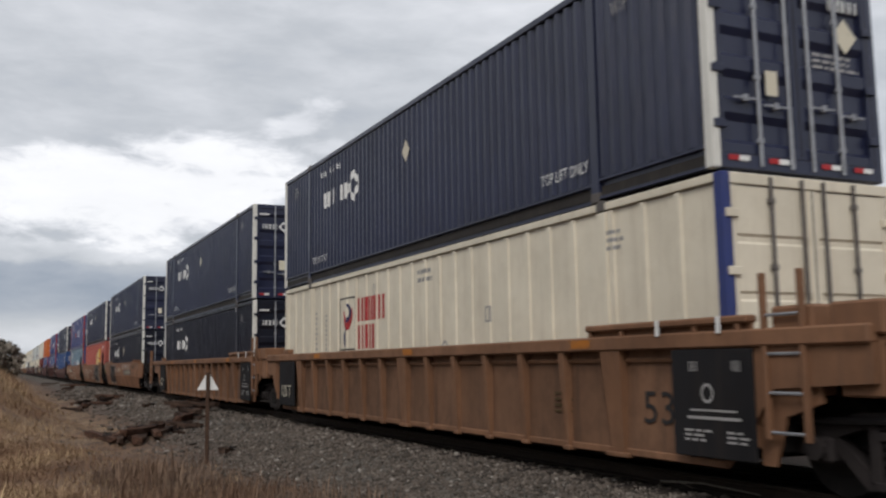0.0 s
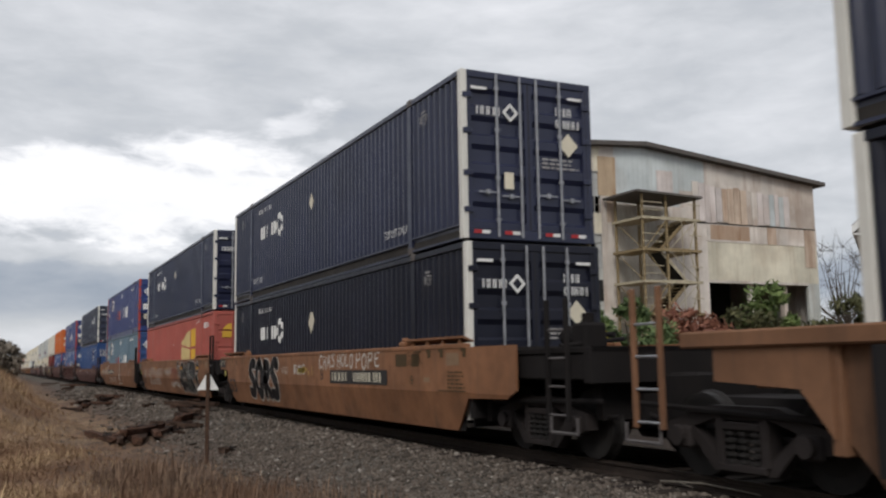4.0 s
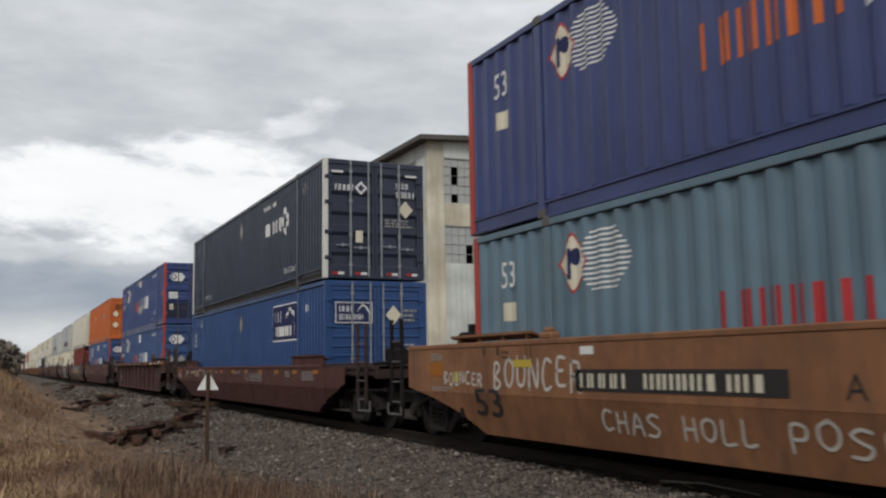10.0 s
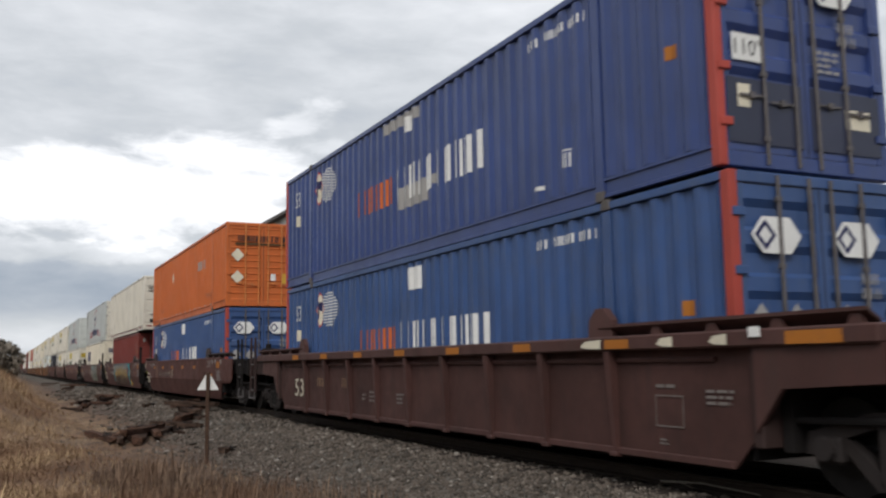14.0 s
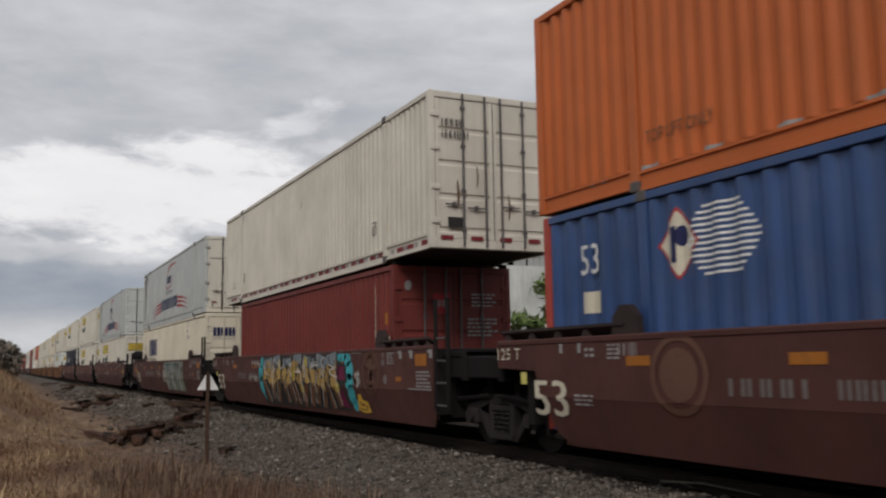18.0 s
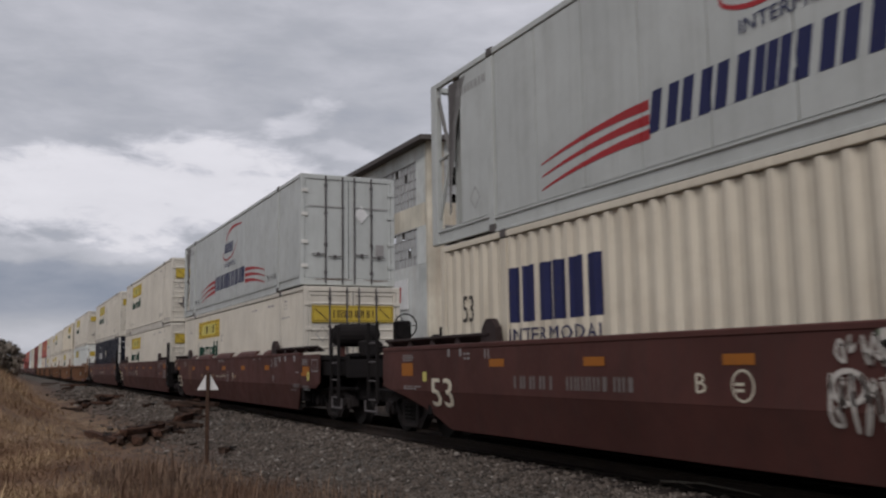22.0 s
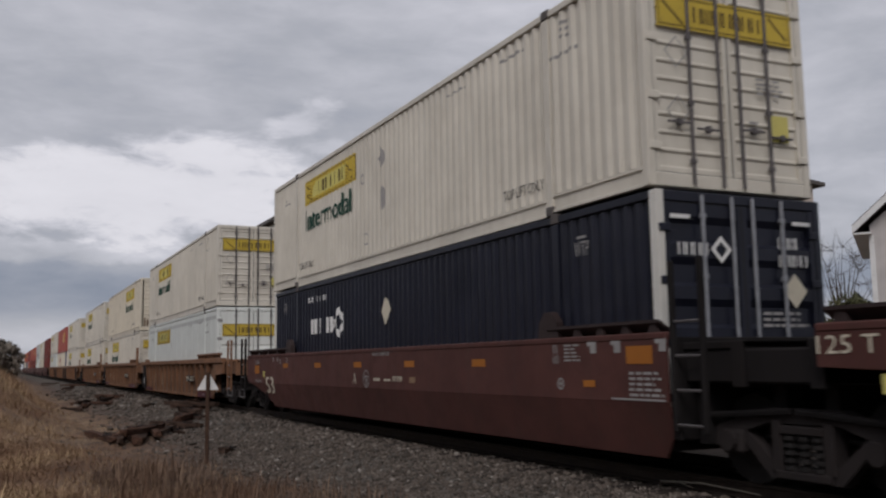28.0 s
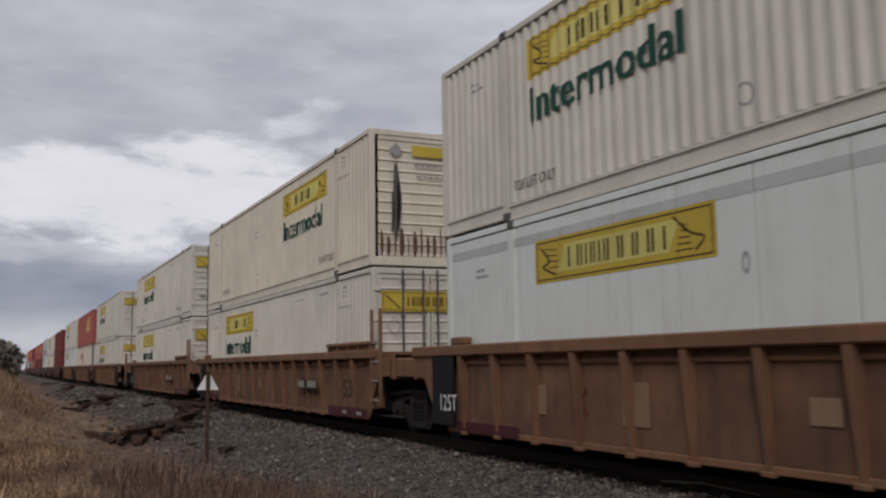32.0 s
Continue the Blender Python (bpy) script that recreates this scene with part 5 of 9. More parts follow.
def end_wall(L, H, lo):
    """Ribbed wall at the closed end."""
    mb = MB().box(-HW + 0.1, HW - 0.1, L - 0.09, L - 0.06, lo + 0.05, H - 0.05)
    mb.cbox(-HW + 0.1, HW - 0.1, L - 0.1, L - 0.005, H - 0.14, H - 0.004, 0.01)
    return mb.cbox(-HW + 0.1, HW - 0.1, L - 0.1, L - 0.005, lo, lo + 0.14, 0.01)


def door_leaf(w, h, kind):
    """A door with its pressed panels: flat, horizontal bands, or thin slats; its face lies at y = 0.02."""
    mb = MB()
    if kind == "slats":
        n, d = 11, 0.022
    elif kind == "flat":
        n, d = 0, 0.0
    elif kind == "wide":
        n, d = 4, 0.022
    else:
        n, d = 5, 0.045
    zs = [(0.0, 0.0)]
    if n:
        step = (h - 0.12) / n
        for i in range(n):
            a = 0.06 + i * step
            if kind == "slats":
                zs += [(a, 0.0), (a + step * 0.1, d), (a + step * 0.8, d), (a + step * 0.9, 0.0)]
            elif kind == "wide":
                zs += [(a + step * 0.06, 0.0), (a + step * 0.11, d), (a + step * 0.20, d), (a + step * 0.25, 0.0)]
            else:
                zs += [(a + step * 0.10, 0.0), (a + step * 0.20, d), (a + step * 0.62, d), (a + step * 0.80, 0.0)]
    zs.append((h, 0.0))
    m = 0.07
    vs = []
    for z, d in zs:
        vs += [(m, 0.02 + d, z), (w - m, 0.02 + d, z)]
    fs = [(2 * i, 2 * i + 1, 2 * i + 3, 2 * i + 2) for i in range(len(zs) - 1)]
    mb.add(vs, fs)
    return mb


def door_side(spec, ob, H, lo, sig, far):
    dp = spec.get("door_paint", spec["paint"])
    part("door_header", lambda: MB().cbox(-HW + 0.1, HW - 0.1, 0.0, 0.12, H - 0.13, H - 0.003, 0.012), spec.get("frame_paint", dp), ob, key=("dh", sig))
    part("door_sill", lambda: MB().cbox(-HW + 0.1, HW - 0.1, 0.0, 0.14, lo, lo + 0.17, 0.012), spec.get("frame_paint", dp), ob, key=("ds", sig))
    w, h = HW - 0.115, H - 0.31 - lo
    if spec.get("closed_near"):
        part("end_panel", lambda: door_leaf(w * 2 + 0.01, h, "slats").shifted(-HW + 0.11, 0, lo + 0.175), dp, ob, key=("cn", sig))
        return
    kind = spec.get("doors", "ribs")
    rod_m = spec.get("rods", ROD_DARK)
    for i, x0 in enumerate((-HW + 0.11, 0.005)):
        d = part("door", lambda: door_leaf(w, h, kind), dp, ob, key=("door", kind, w, h), at=pose(x0, 0, lo + 0.175))
        for xs in (0.0, w - 0.07):
            part("stile", lambda: MB().box(0, 0.07, 0.012, 0.085, 0, h), dp, d, key=("stile", h), at=pose(xs, 0, 0))
        for f in ((0.47, 0.86) if i == 0 else (0.13, 0.53)):
            part("lock_rod", lambda: MB().rod((0, -0.014, -0.13), (0, -0.014, h + 0.1), 0.023, 7), rod_m, d, key=("rod", h), at=pose(w * f, 0, 0))
        if far:
            continue
        part("gasket", lambda: MB().box(-0.004, w + 0.004, 0.0145, 0.03, -0.012, 0.004).box(-0.004, w + 0.004, 0.0145, 0.03, h - 0.004, h + 0.012).box(-0.012, 0.004, 0.0105, 0.03, -0.012, h + 0.012).box(w - 0.004, w + 0.012, 0.0105, 0.03, -0.012, h + 0.012), RUBBER, d, key=("gasket", w, h))
        for f in ((0.30, 0.68) if i == 0 else (0.30, 0.70)):
            part("handle", lambda: MB().cbox(-0.17, 0.17, -0.035, -0.015, -0.014, 0.014, 0.004).cbox(-0.03, 0.03, -0.05, 0.01, -0.04, 0.04, 0.006), rod_m, d, key=("handle",), at=pose(w * f, 0, h * (0.24 if f < 0.5 else 0.22)))
        for z in (0.12, 0.36, 0.64, 0.88):
            part("hinge", lambda: MB().cbox(-0.09, 0.075, -0.022, 0.014, -0.045, 0.045, 0.006), spec.get("hinge_paint", dp) if i == 0 else dp, d, key=("hinge", ), at=pose(0.0 if i == 0 else w, 0, h * z))
        for z in (0.06, 0.34, 0.66, 0.94):
            part("rod_bracket", lambda: MB().cbox(-0.04, 0.04, -0.034, 0.013, -0.03, 0.03, 0.006), rod_m, d, key=("brk",), at=pose(w * (0.47 if i == 0 else 0.53), 0, h * z))


# ---- markings of each kind ----
def top_lift(b, mat, at=(2.3, 12.43), z=0.45):
    for i, u in enumerate(at):
        b.side("stencil", lambda: lettering("TOP LIFT ONLY", u, z, 1.1, 0.16), mat, ("tl", i, z, u))


def marks_navy(b, far, u0=3.13, placard=True, lower=False):
    b.side("logo", lambda: bars(u0, 1.72, 1.48, 0.36, 4, 3, 0.0, 0.22) + diamond_ring(u0 + 1.93, 1.93, 0.36, 0.40, 0.42) + ribbon([(u0 + 1.5, 2.08), (u0 + 1.62, 1.9), (u0 + 1.5, 1.72)], 0.1), D_WHITE, ("nlogo", u0), "white block logo with an open diamond")
    if far:
        return
    b.side("number_marking", lambda: bars(u0 - 0.2, 2.50, 0.36, 0.13, 3, 5) + bars(u0 + 0.3, 2.50, 0.75, 0.13, 6, 6), D_WHITE, ("nnum", u0))
    for i, u in enumerate((0.85, 14.1)):
        b.side("stencil", lambda: lettering("WTP", u, 2.34, 0.32, 0.20) + rect(u + 0.06, 2.58, u + 0.26, 2.61), D_GREY, ("nwtp", i))
    if placard:
        b.side("placard", lambda: diamond(7.85, 2.05, 0.17, 0.22), D_CREAM, ("npl", 0))
    if not lower:
        top_lift(b, D_WHITE)
    doors_navy(b)


def doors_navy(b):
    b.end("door_logo", lambda: bars(-1.02, 2.20, 0.46, 0.15, 4, 3) + diamond_ring(-0.36, 2.28, 0.16, 0.17, 0.42), D_WHITE, "ndl")
    b.end("number_marking", lambda: bars(0.55, 2.32, 0.36, 0.15, 4, 9) + bars(0.55, 2.10, 0.52, 0.15, 6, 10), D_WHITE, "ndn")
    b.end("placard", lambda: diamond(0.80, 1.80, 0.20, 0.22), D_CREAM, "ndp")
    b.end("placard", lambda: rect(-0.50, 0.93, -0.32, 1.22), D_CREAM, "ndq")
    b.end("small_print", lambda: line_bars(0.25, 1.35, 0.75, 0.22, 3, 2), D_GREY, "nds")
    for i, x in enumerate((-1.10, -0.52, 0.28, 0.80)):
        b.end("reflective_strip", lambda: rect(x, 0.14, x + 0.15, 0.20), D_RED, ("ndr", i), lift=0.012)
        b.end("reflective_strip", lambda: rect(x + 0.15, 0.14, x + 0.30, 0.20), D_WHITE, ("ndw", i), lift=0.012)
    b.end("reflective_strip", lambda: rect(-1.12, H_TOP, -0.82, H_TOP + 0.05) + rect(0.8, H_TOP, 1.1, H_TOP + 0.05), D_WHITE, "ndt", lift=0.012)


H_TOP = CH - 0.24


def marks_yellow(b, far, u0=2.72, word=True, corr=True):
    v0 = 2.02 if corr else 2.06
    b.side("name_panel", lambda: rect(u0, v0, u0 + 3.5, v0 + 0.62), D_YELLOW, ("jy", u0, v0), "yellow panel with dark blocks")
    b.side("panel_scroll", lambda: [[(u0 + 0.55, v0 + 0.13), (u0 + 2.75, v0 + 0.13), (u0 + 2.95, v0 + 0.5), (u0 + 0.72, v0 + 0.5)]], D_YELLOW2, ("jz", u0, v0), lift=0.0055)
    b.side("panel_lettering", lambda: bars(u0 + 0.78, v0 + 0.17, 1.95, 0.28, 7, 12, 0, 0.15) + [q for i in range(5) for q in ribbon([(u0 + 2.86 + 0.035 * i, v0 + 0.13 + 0.075 * i), (u0 + 3.14 - 0.02 * i, v0 + 0.13 + 0.068 * i)], 0.016, k=1)] + [q for i in range(4) for q in ribbon([(u0 + 0.22 + 0.04 * i, v0 + 0.48 - 0.09 * i), (u0 + 0.52 + 0.02 * i, v0 + 0.44 - 0.08 * i)], 0.014, k=1)] + frame_line(u0 + 0.05, v0 + 0.04, u0 + 3.45, v0 + 0.58, 0.018)
           + ribbon([(u0 + 0.15, v0 + 0.50), (u0 + 0.35, v0 + 0.30), (u0 + 0.2, v0 + 0.22), (u0 + 0.5, v0 + 0.1)], 0.03)
           + ribbon([(u0 + 2.85, v0 + 0.52), (u0 + 3.1, v0 + 0.32), (u0 + 3.32, v0 + 0.24), (u0 + 3.2, v0 + 0.12)], 0.03), D_BROWN, ("jl", u0, v0), lift=0.007)
    if word:
        b.side("lettering", lambda: lettering("Intermodal", u0 + 0.06, v0 - 0.66, 3.15, 0.52), D_GREEN, ("ji", u0, v0), "dark green lettering")
        b.side("lettering", lambda: lettering("Intermodal", u0 + 0.10, v0 - 0.66, 3.15, 0.52), D_GREEN, ("ji2", u0, v0), "dark green lettering", lift=0.0055)
    if far:
        return
    if corr:
        top_lift(b, D_BLACK, z=0.42)
    b.side("small_print", lambda: line_bars(12.4, 2.62, 0.9, 0.10, 1, 3) + line_bars(14.0, 2.46, 0.22, 0.3, 3, 4) + line_bars(13.75, 2.22, 0.8, 0.10, 1, 4) + line_bars(10.6, 2.60, 0.8, 0.08, 1, 4) + line_bars(1.0, 2.3, 0.4, 0.2, 2, 6), D_GREY, "jsp")
    b.side("placard_scar", lambda: ring(6.8, 0.62, 0.10, 0.13, 0.25) + ring(6.6, 1.95, 0.05, 0.12, 0.4), D_GREY, "jsc")


def doors_yellow(b):
    b.end("name_panel", lambda: rect(-1.10, 2.05, 1.10, 2.48), D_YELLOW, "dy", "yellow panel with dark blocks", lift=0.002)
    b.end("panel_lettering", lambda: bars(-0.54, 2.16, 1.10, 0.20, 7, 12, 0, 0.19) + frame_line(-1.07, 2.08, 1.07, 2.45, 0.014) + ribbon([(-1.0, 2.38), (-0.85, 2.25), (-0.7, 2.12)], 0.03) + ribbon([(0.72, 2.40), (0.88, 2.25), (1.0, 2.15)], 0.03), D_BROWN, "dyl", lift=0.005)
    for i, z in enumerate((1.75, 1.0)):
        b.end("placard", lambda: diamond_ring(-0.82, z, 0.18, 0.2, 0.12), D_GREY, ("dyp", i))
    b.end("notice", lambda: rect(0.66, 0.75, 0.96, 1.10), D_YELLOW2, "dyn")
    b.end("small_print", lambda: line_bars(0.45, 1.35, 0.5, 0.25, 4, 3) + line_bars(0.3, 0.8, 0.22, 0.22, 3, 3), D_GREY, "dys")


def door_stain(b, dark):
    b.end("stain", lambda: ribbon([(-0.62, 1.95), (-0.60, 1.5), (-0.64, 1.0), (-0.6, 0.75)], 0.16, True) + ribbon([(-0.75, 1.2), (-0.72, 0.9), (-0.7, 0.6)], 0.12, True), D_SOOT if dark else D_RUST, ("stain", dark), lift=0.003)


def marks_stack(b, far, red=D_ORANGE):
    """Diamond emblem with speed lines, a small word in red and a large one in white, as plain blocks."""
    b.du = 0.1

    b.side("emblem", lambda: diamond(2.55, 2.28, 0.34, 0.42), D_CREAM, "pe", "pale diamond emblem")
    b.side("emblem_core", lambda: diamond_ring(2.55, 2.28, 0.34, 0.42, 0.1), D_RED, "pr2", lift=0.007)
    b.side("emblem_core", lambda: rect(2.45, 2.06, 2.53, 2.48) + disc(2.60, 2.36, 0.09, 0.12), D_NAVY, "pc", lift=0.007)
    b.side("stripe_emblem", lambda: [q for i in range(12) for q in rect(2.62 + abs(i - 5.5) * 0.055, 1.88 + i * 0.068, 3.75 - abs(i - 5.5) * 0.045, 1.88 + i * 0.068 + 0.028)], D_WHITE, "pl", lift=0.006)
    b.side("logo_word", lambda: bars(5.15, 1.14, 1.85, 0.54, 5, 14, 0, 0.18), red, "pw1")
    b.side("logo_word", lambda: bars(7.1, 1.12, 3.6, 0.64, 10, 15, 0, 0.18), D_WHITE, "pw2")
    if far:
        return
    b.side("length_mark", lambda: lettering("53", 0.74, 2.08, 0.38, 0.40), D_WHITE, "p53")
    b.side("plate", lambda: rect(0.78, 1.58, 1.12, 1.86), D_CREAM, "pp")
    b.side("plate", lambda: rect(7.55, 2.42, 7.85, 2.72), D_WHITE, "pp2")
    b.side("number_marking", lambda: bars(11.9, 2.55, 0.30, 0.13, 2, 4) + bars(12.4, 2.55, 0.9, 0.13, 7, 5) + rect(12.0, 0.42, 12.25, 0.48) + bars(12.75, 0.62, 0.16, 0.2, 1, 5) + rect(12.75, 0.85, 12.91, 0.87), D_WHITE, "pn")
    b.side("reflector", lambda: rect(14.85, 1.45, 15.0, 1.62), D_AMBER, "pr")


def doors_stack(b, flag=True, white=True):
    m = D_WHITE if white else D_GREY
    for i, x in enumerate((-0.68, 0.52)):
        if flag:
            b.end("emblem", lambda: [[(x - 0.36, 2.28), (x - 0.2, 2.08), (x + 0.2, 2.08), (x + 0.36, 2.28), (x + 0.2, 2.48), (x - 0.2, 2.48)]], m, ("df", i), lift=0.002)
            b.end("emblem_core", lambda: diamond_ring(x - 0.16, 2.28, 0.15, 0.17, 0.4), D_NAVY, ("dfc", i), lift=0.005)
        else:
            b.end("emblem", lambda: diamond_ring(x - 0.16, 2.25, 0.20, 0.22, 0.35) + rect(x - 0.2, 2.13, x - 0.12, 2.37), m, ("dg", i), lift=0.002)
            b.end("stripe_emblem", lambda: [q for j in range(9) for q in rect(x - 0.05 + abs(j - 4) * 0.03, 2.06 + j * 0.042, x + 0.42 - abs(j - 4) * 0.04, 2.06 + j * 0.042 + 0.016)], m, ("dgl", i), lift=0.002)
    b.end("small_print", lambda: bars(0.55, 1.78, 0.3, 0.12, 4, 5) + bars(0.55, 1.62, 0.3, 0.12, 3, 6) + line_bars(0.15, 1.25, 0.42, 0.3, 4, 6), D_GREY, "dsp", lift=0.002)


def door_110(b):
    b.end("height_plate", lambda: rect(-1.07, 1.25, -0.62, 1.56), D_WHITE, "d110p", lift=0.002)
    b.end("height_figures", lambda: lettering("110\"", -1.03, 1.31, 0.38, 0.19), D_BLACK, "d110", lift=0.005)
    b.end("dark_band", lambda: rect(-1.16, 0.32, -0.06, 1.05) + rect(0.06, 0.32, 1.16, 1.05), NAVY, "dband", lift=-0.006)
    b.end("notice", lambda: rect(0.60, 0.62, 1.0, 0.85), D_CREAM, "dnot", lift=0.002)
    b.end("notice", lambda: rect(-1.02, 0.72, -0.84, 0.98), D_CREAM, "dnot2", lift=0.002)


SPECS = {
    "navy": dict(label="dark navy corrugated steel container with white corner posts", paint=NAVY, post=WHITE, post_far=WHITE, pitch=0.235, rail=0.26, rail_in=0.05, rods=ROD_LIGHT, casting=CASTING,
                 marks=lambda b, far: marks_navy(b, far)),
    "navy_low": dict(label="almost black navy corrugated container with white corner posts", paint=NAVY_LOWER, post=WHITE, post_far=WHITE, pitch=0.235, rail=0.26, rail_in=0.05, rods=ROD_LIGHT,
                     marks=lambda b, far: (marks_navy(b, far, placard=False, lower=True), b.side("placard", lambda: rect(13.45, 2.72, 13.68, 2.93), D_WHITE, "nwc"))),
    "navy_diamond": dict(label="almost black navy corrugated container with a pale diamond placard", paint=NAVY_LOWER, post=WHITE, post_far=WHITE, pitch=0.235, rail=0.26, rail_in=0.05, rods=ROD_LIGHT,
                         marks=lambda b, far: (marks_navy(b, far, lower=True), b.side("placard", lambda: diamond(7.76, 2.02, 0.21, 0.29), D_CREAM, "nbig", lift=0.006))),
    "navy_grey": dict(label="faded grey-navy corrugated container with white corner posts", paint=NAVY_GREY, post=WHITE, post_far=WHITE, pitch=0.235, rail=0.26, rail_in=0.05, rods=ROD_LIGHT,
                      marks=lambda b, far: (marks_navy(b, far, 10.58, False), b.side("placard", lambda: diamond(7.75, 2.30, 0.19, 0.30), D_GREY, "ngd", lift=0.006))),
    "boxed_red": dict(label="cream panelled container with navy corner posts and red blocks", paint=CREAM, post=paint("navy_post_paint", (0.03, 0.045, 0.16)), style="batten", pitch=0.60, rail=0.16, doors="wide", rods=CASTING, hinge_paint=CREAM,
                      marks=lambda b, far: marks_red_box(b, far)),
    "coral": dict(label="faded red corrugated container with a sand and gold window emblem", paint=CORAL, pitch=0.27, rail=0.18, doors="wide", rods=CORAL, marks=lambda b, far: marks_window(b, far)),
    "stack_blue": dict(label="deep blue corrugated container with red corner posts", paint=BLUE_DEEP, post=SIGNAL_RED, post_far=SIGNAL_RED, hinge_paint=BLUE_DEEP, pitch=0.36, rail=0.24, door_paint=BLUE, rods=ROD_DARK,
                       marks=lambda b, far: (marks_stack(b, far), (doors_stack(b, False), door_110(b)) if not far else None)),
    "stack_teal": dict(label="grey-teal corrugated container with red corner posts and white blocks", paint=TEAL, post=SIGNAL_RED, post_far=SIGNAL_RED, pitch=0.36, rail=0.2, door_paint=BLUE_MID, rods=ROD_DARK,
                       marks=lambda b, far: (marks_stack(b, far, D_RED), doors_stack(b, False) if not far else None)),
    "stack_royal": dict(label="royal blue corrugated container with red posts and white door emblems", paint=BLUE, post=SIGNAL_RED, post_far=SIGNAL_RED, hinge_paint=SIGNAL_RED, pitch=0.36, rail=0.24, rods=ROD_DARK,
                        marks=lambda b, far: (marks_stack(b, far), (doors_stack(b), door_110(b), b.side("bare_patch", lambda: rect(6.5, 2.60, 8.2, 2.82), D_GREY, "bare", lift=0.002), b.side("bare_patch", lambda: rect(7.2, 0.95, 8.5, 1.2) + rect(7.2, 1.2, 8.9, 1.38), D_GREY, "bare2", lift=0.002)) if not far else None)),
    "stack_mid": dict(label="worn mid-blue corrugated container with red posts and white plate", paint=BLUE_MID, post=SIGNAL_RED, post_far=SIGNAL_RED, hinge_paint=BLUE_MID, pitch=0.36, rail=0.2, rods=ROD_DARK,
                      marks=lambda b, far: (marks_stack(b, far), (doors_stack(b), b.side("plate", lambda: rect(7.62, 2.34, 8.10, 2.76), D_WHITE, "sqp", lift=0.006), [b.end("placard", lambda: diamond(x, 1.35, 0.18, 0.2), D_GREY, ("dpl", x)) for x in (-0.95, -0.45, 0.3)]) if not far else None)),
    "azure": dict(label="bright blue corrugated container with a framed navy logo panel", paint=AZURE, pitch=0.25, rail=0.2, rods=ROD_LIGHT, doors="slats", marks=lambda b, far: marks_framed(b, far)),
    "orange": dict(label="orange corrugated container with a dark block word on its doors", paint=ORANGE, pitch=0.27, rail=0.24, doors="slats", rods=paint("orange_rod", (0.55, 0.20, 0.06)), marks=lambda b, far: marks_orange(b, far)),
    "taped": dict(label="off-white container with red and white reflective tape along its foot", paint=BONE, pitch=0.24, depth=0.034, rail=0.26, doors="wide", rods=ROD_DARK, roof=BONE, marks=lambda b, far: marks_taped(b, far)),
    "oxide": dict(label="dark red forty-foot corrugated container", paint=OXIDE, pitch=0.28, ends=0, rail=0.14, doors="wide", rods=ROD_DARK, marks=lambda b, far: marks_oxide(b, far)),
    "smooth_grey": dict(label="grey-white smooth container with red stripes and navy blocks", paint=GREYW, style="plate", pitch=1.22, rail=0.24, nose=0.66, doors="flat", rods=ROD_DARK, hinge_paint=WHITE, marks=lambda b, far: marks_stripes(b, far)),
    "smooth_cream_doors": dict(label="grey-white smooth container with red stripes and rust-streaked cream doors", paint=GREYW, style="plate", pitch=1.22, rail=0.24, nose=0.66, doors="flat", rods=ROD_DARK, door_paint=BONE, hinge_paint=D_GREY,
                               marks=lambda b, far: (marks_stripes(b, far, False), door_streaks(b))),
    "cream_corr": dict(label="cream corrugated container with a navy block logo", paint=CREAM, pitch=0.30, rail=0.18, doors="wide", rods=CREAM, marks=lambda b, far: marks_navy_block(b, far)),
    "yellow_name": dict(label="white corrugated container with a yellow name panel and green lettering", paint=BONE, pitch=0.235, depth=0.04, rail=0.24, doors="slats", rods=ROD_DARK, hinge_paint=BONE,
                        marks=lambda b, far: (marks_yellow(b, far), doors_yellow(b))),
    "yellow_name_stained": dict(label="white corrugated container with a yellow name panel and soot-stained doors", paint=BONE, pitch=0.235, depth=0.04, rail=0.24, doors="slats", rods=ROD_DARK, hinge_paint=BONE,
                                marks=lambda b, far: (marks_yellow(b, far), doors_yellow(b), door_stain(b, True))),
    "yellow_name_plate": dict(label="clean white smooth-sided container with a yellow name panel", paint=PLATEW, style="plate", pitch=1.22, rail=0.16, doors="wide", rods=ROD_DARK, hinge_paint=D_GREY,
                              marks=lambda b, far: (marks_yellow(b, far, word=False, corr=False), doors_yellow(b), b.side("upper_band", lambda: rect(0.2, 2.66, 15.55, 2.80), GREYW, "plband", "grey band along the top", lift=0.003))),
    "yellow_turned": dict(label="weathered white container with a ribbed rust-stained front wall", paint=CREAM, pitch=0.235, depth=0.04, rail=0.24, closed_near=True,
                          marks=lambda b, far: marks_turned(b, far)),
}


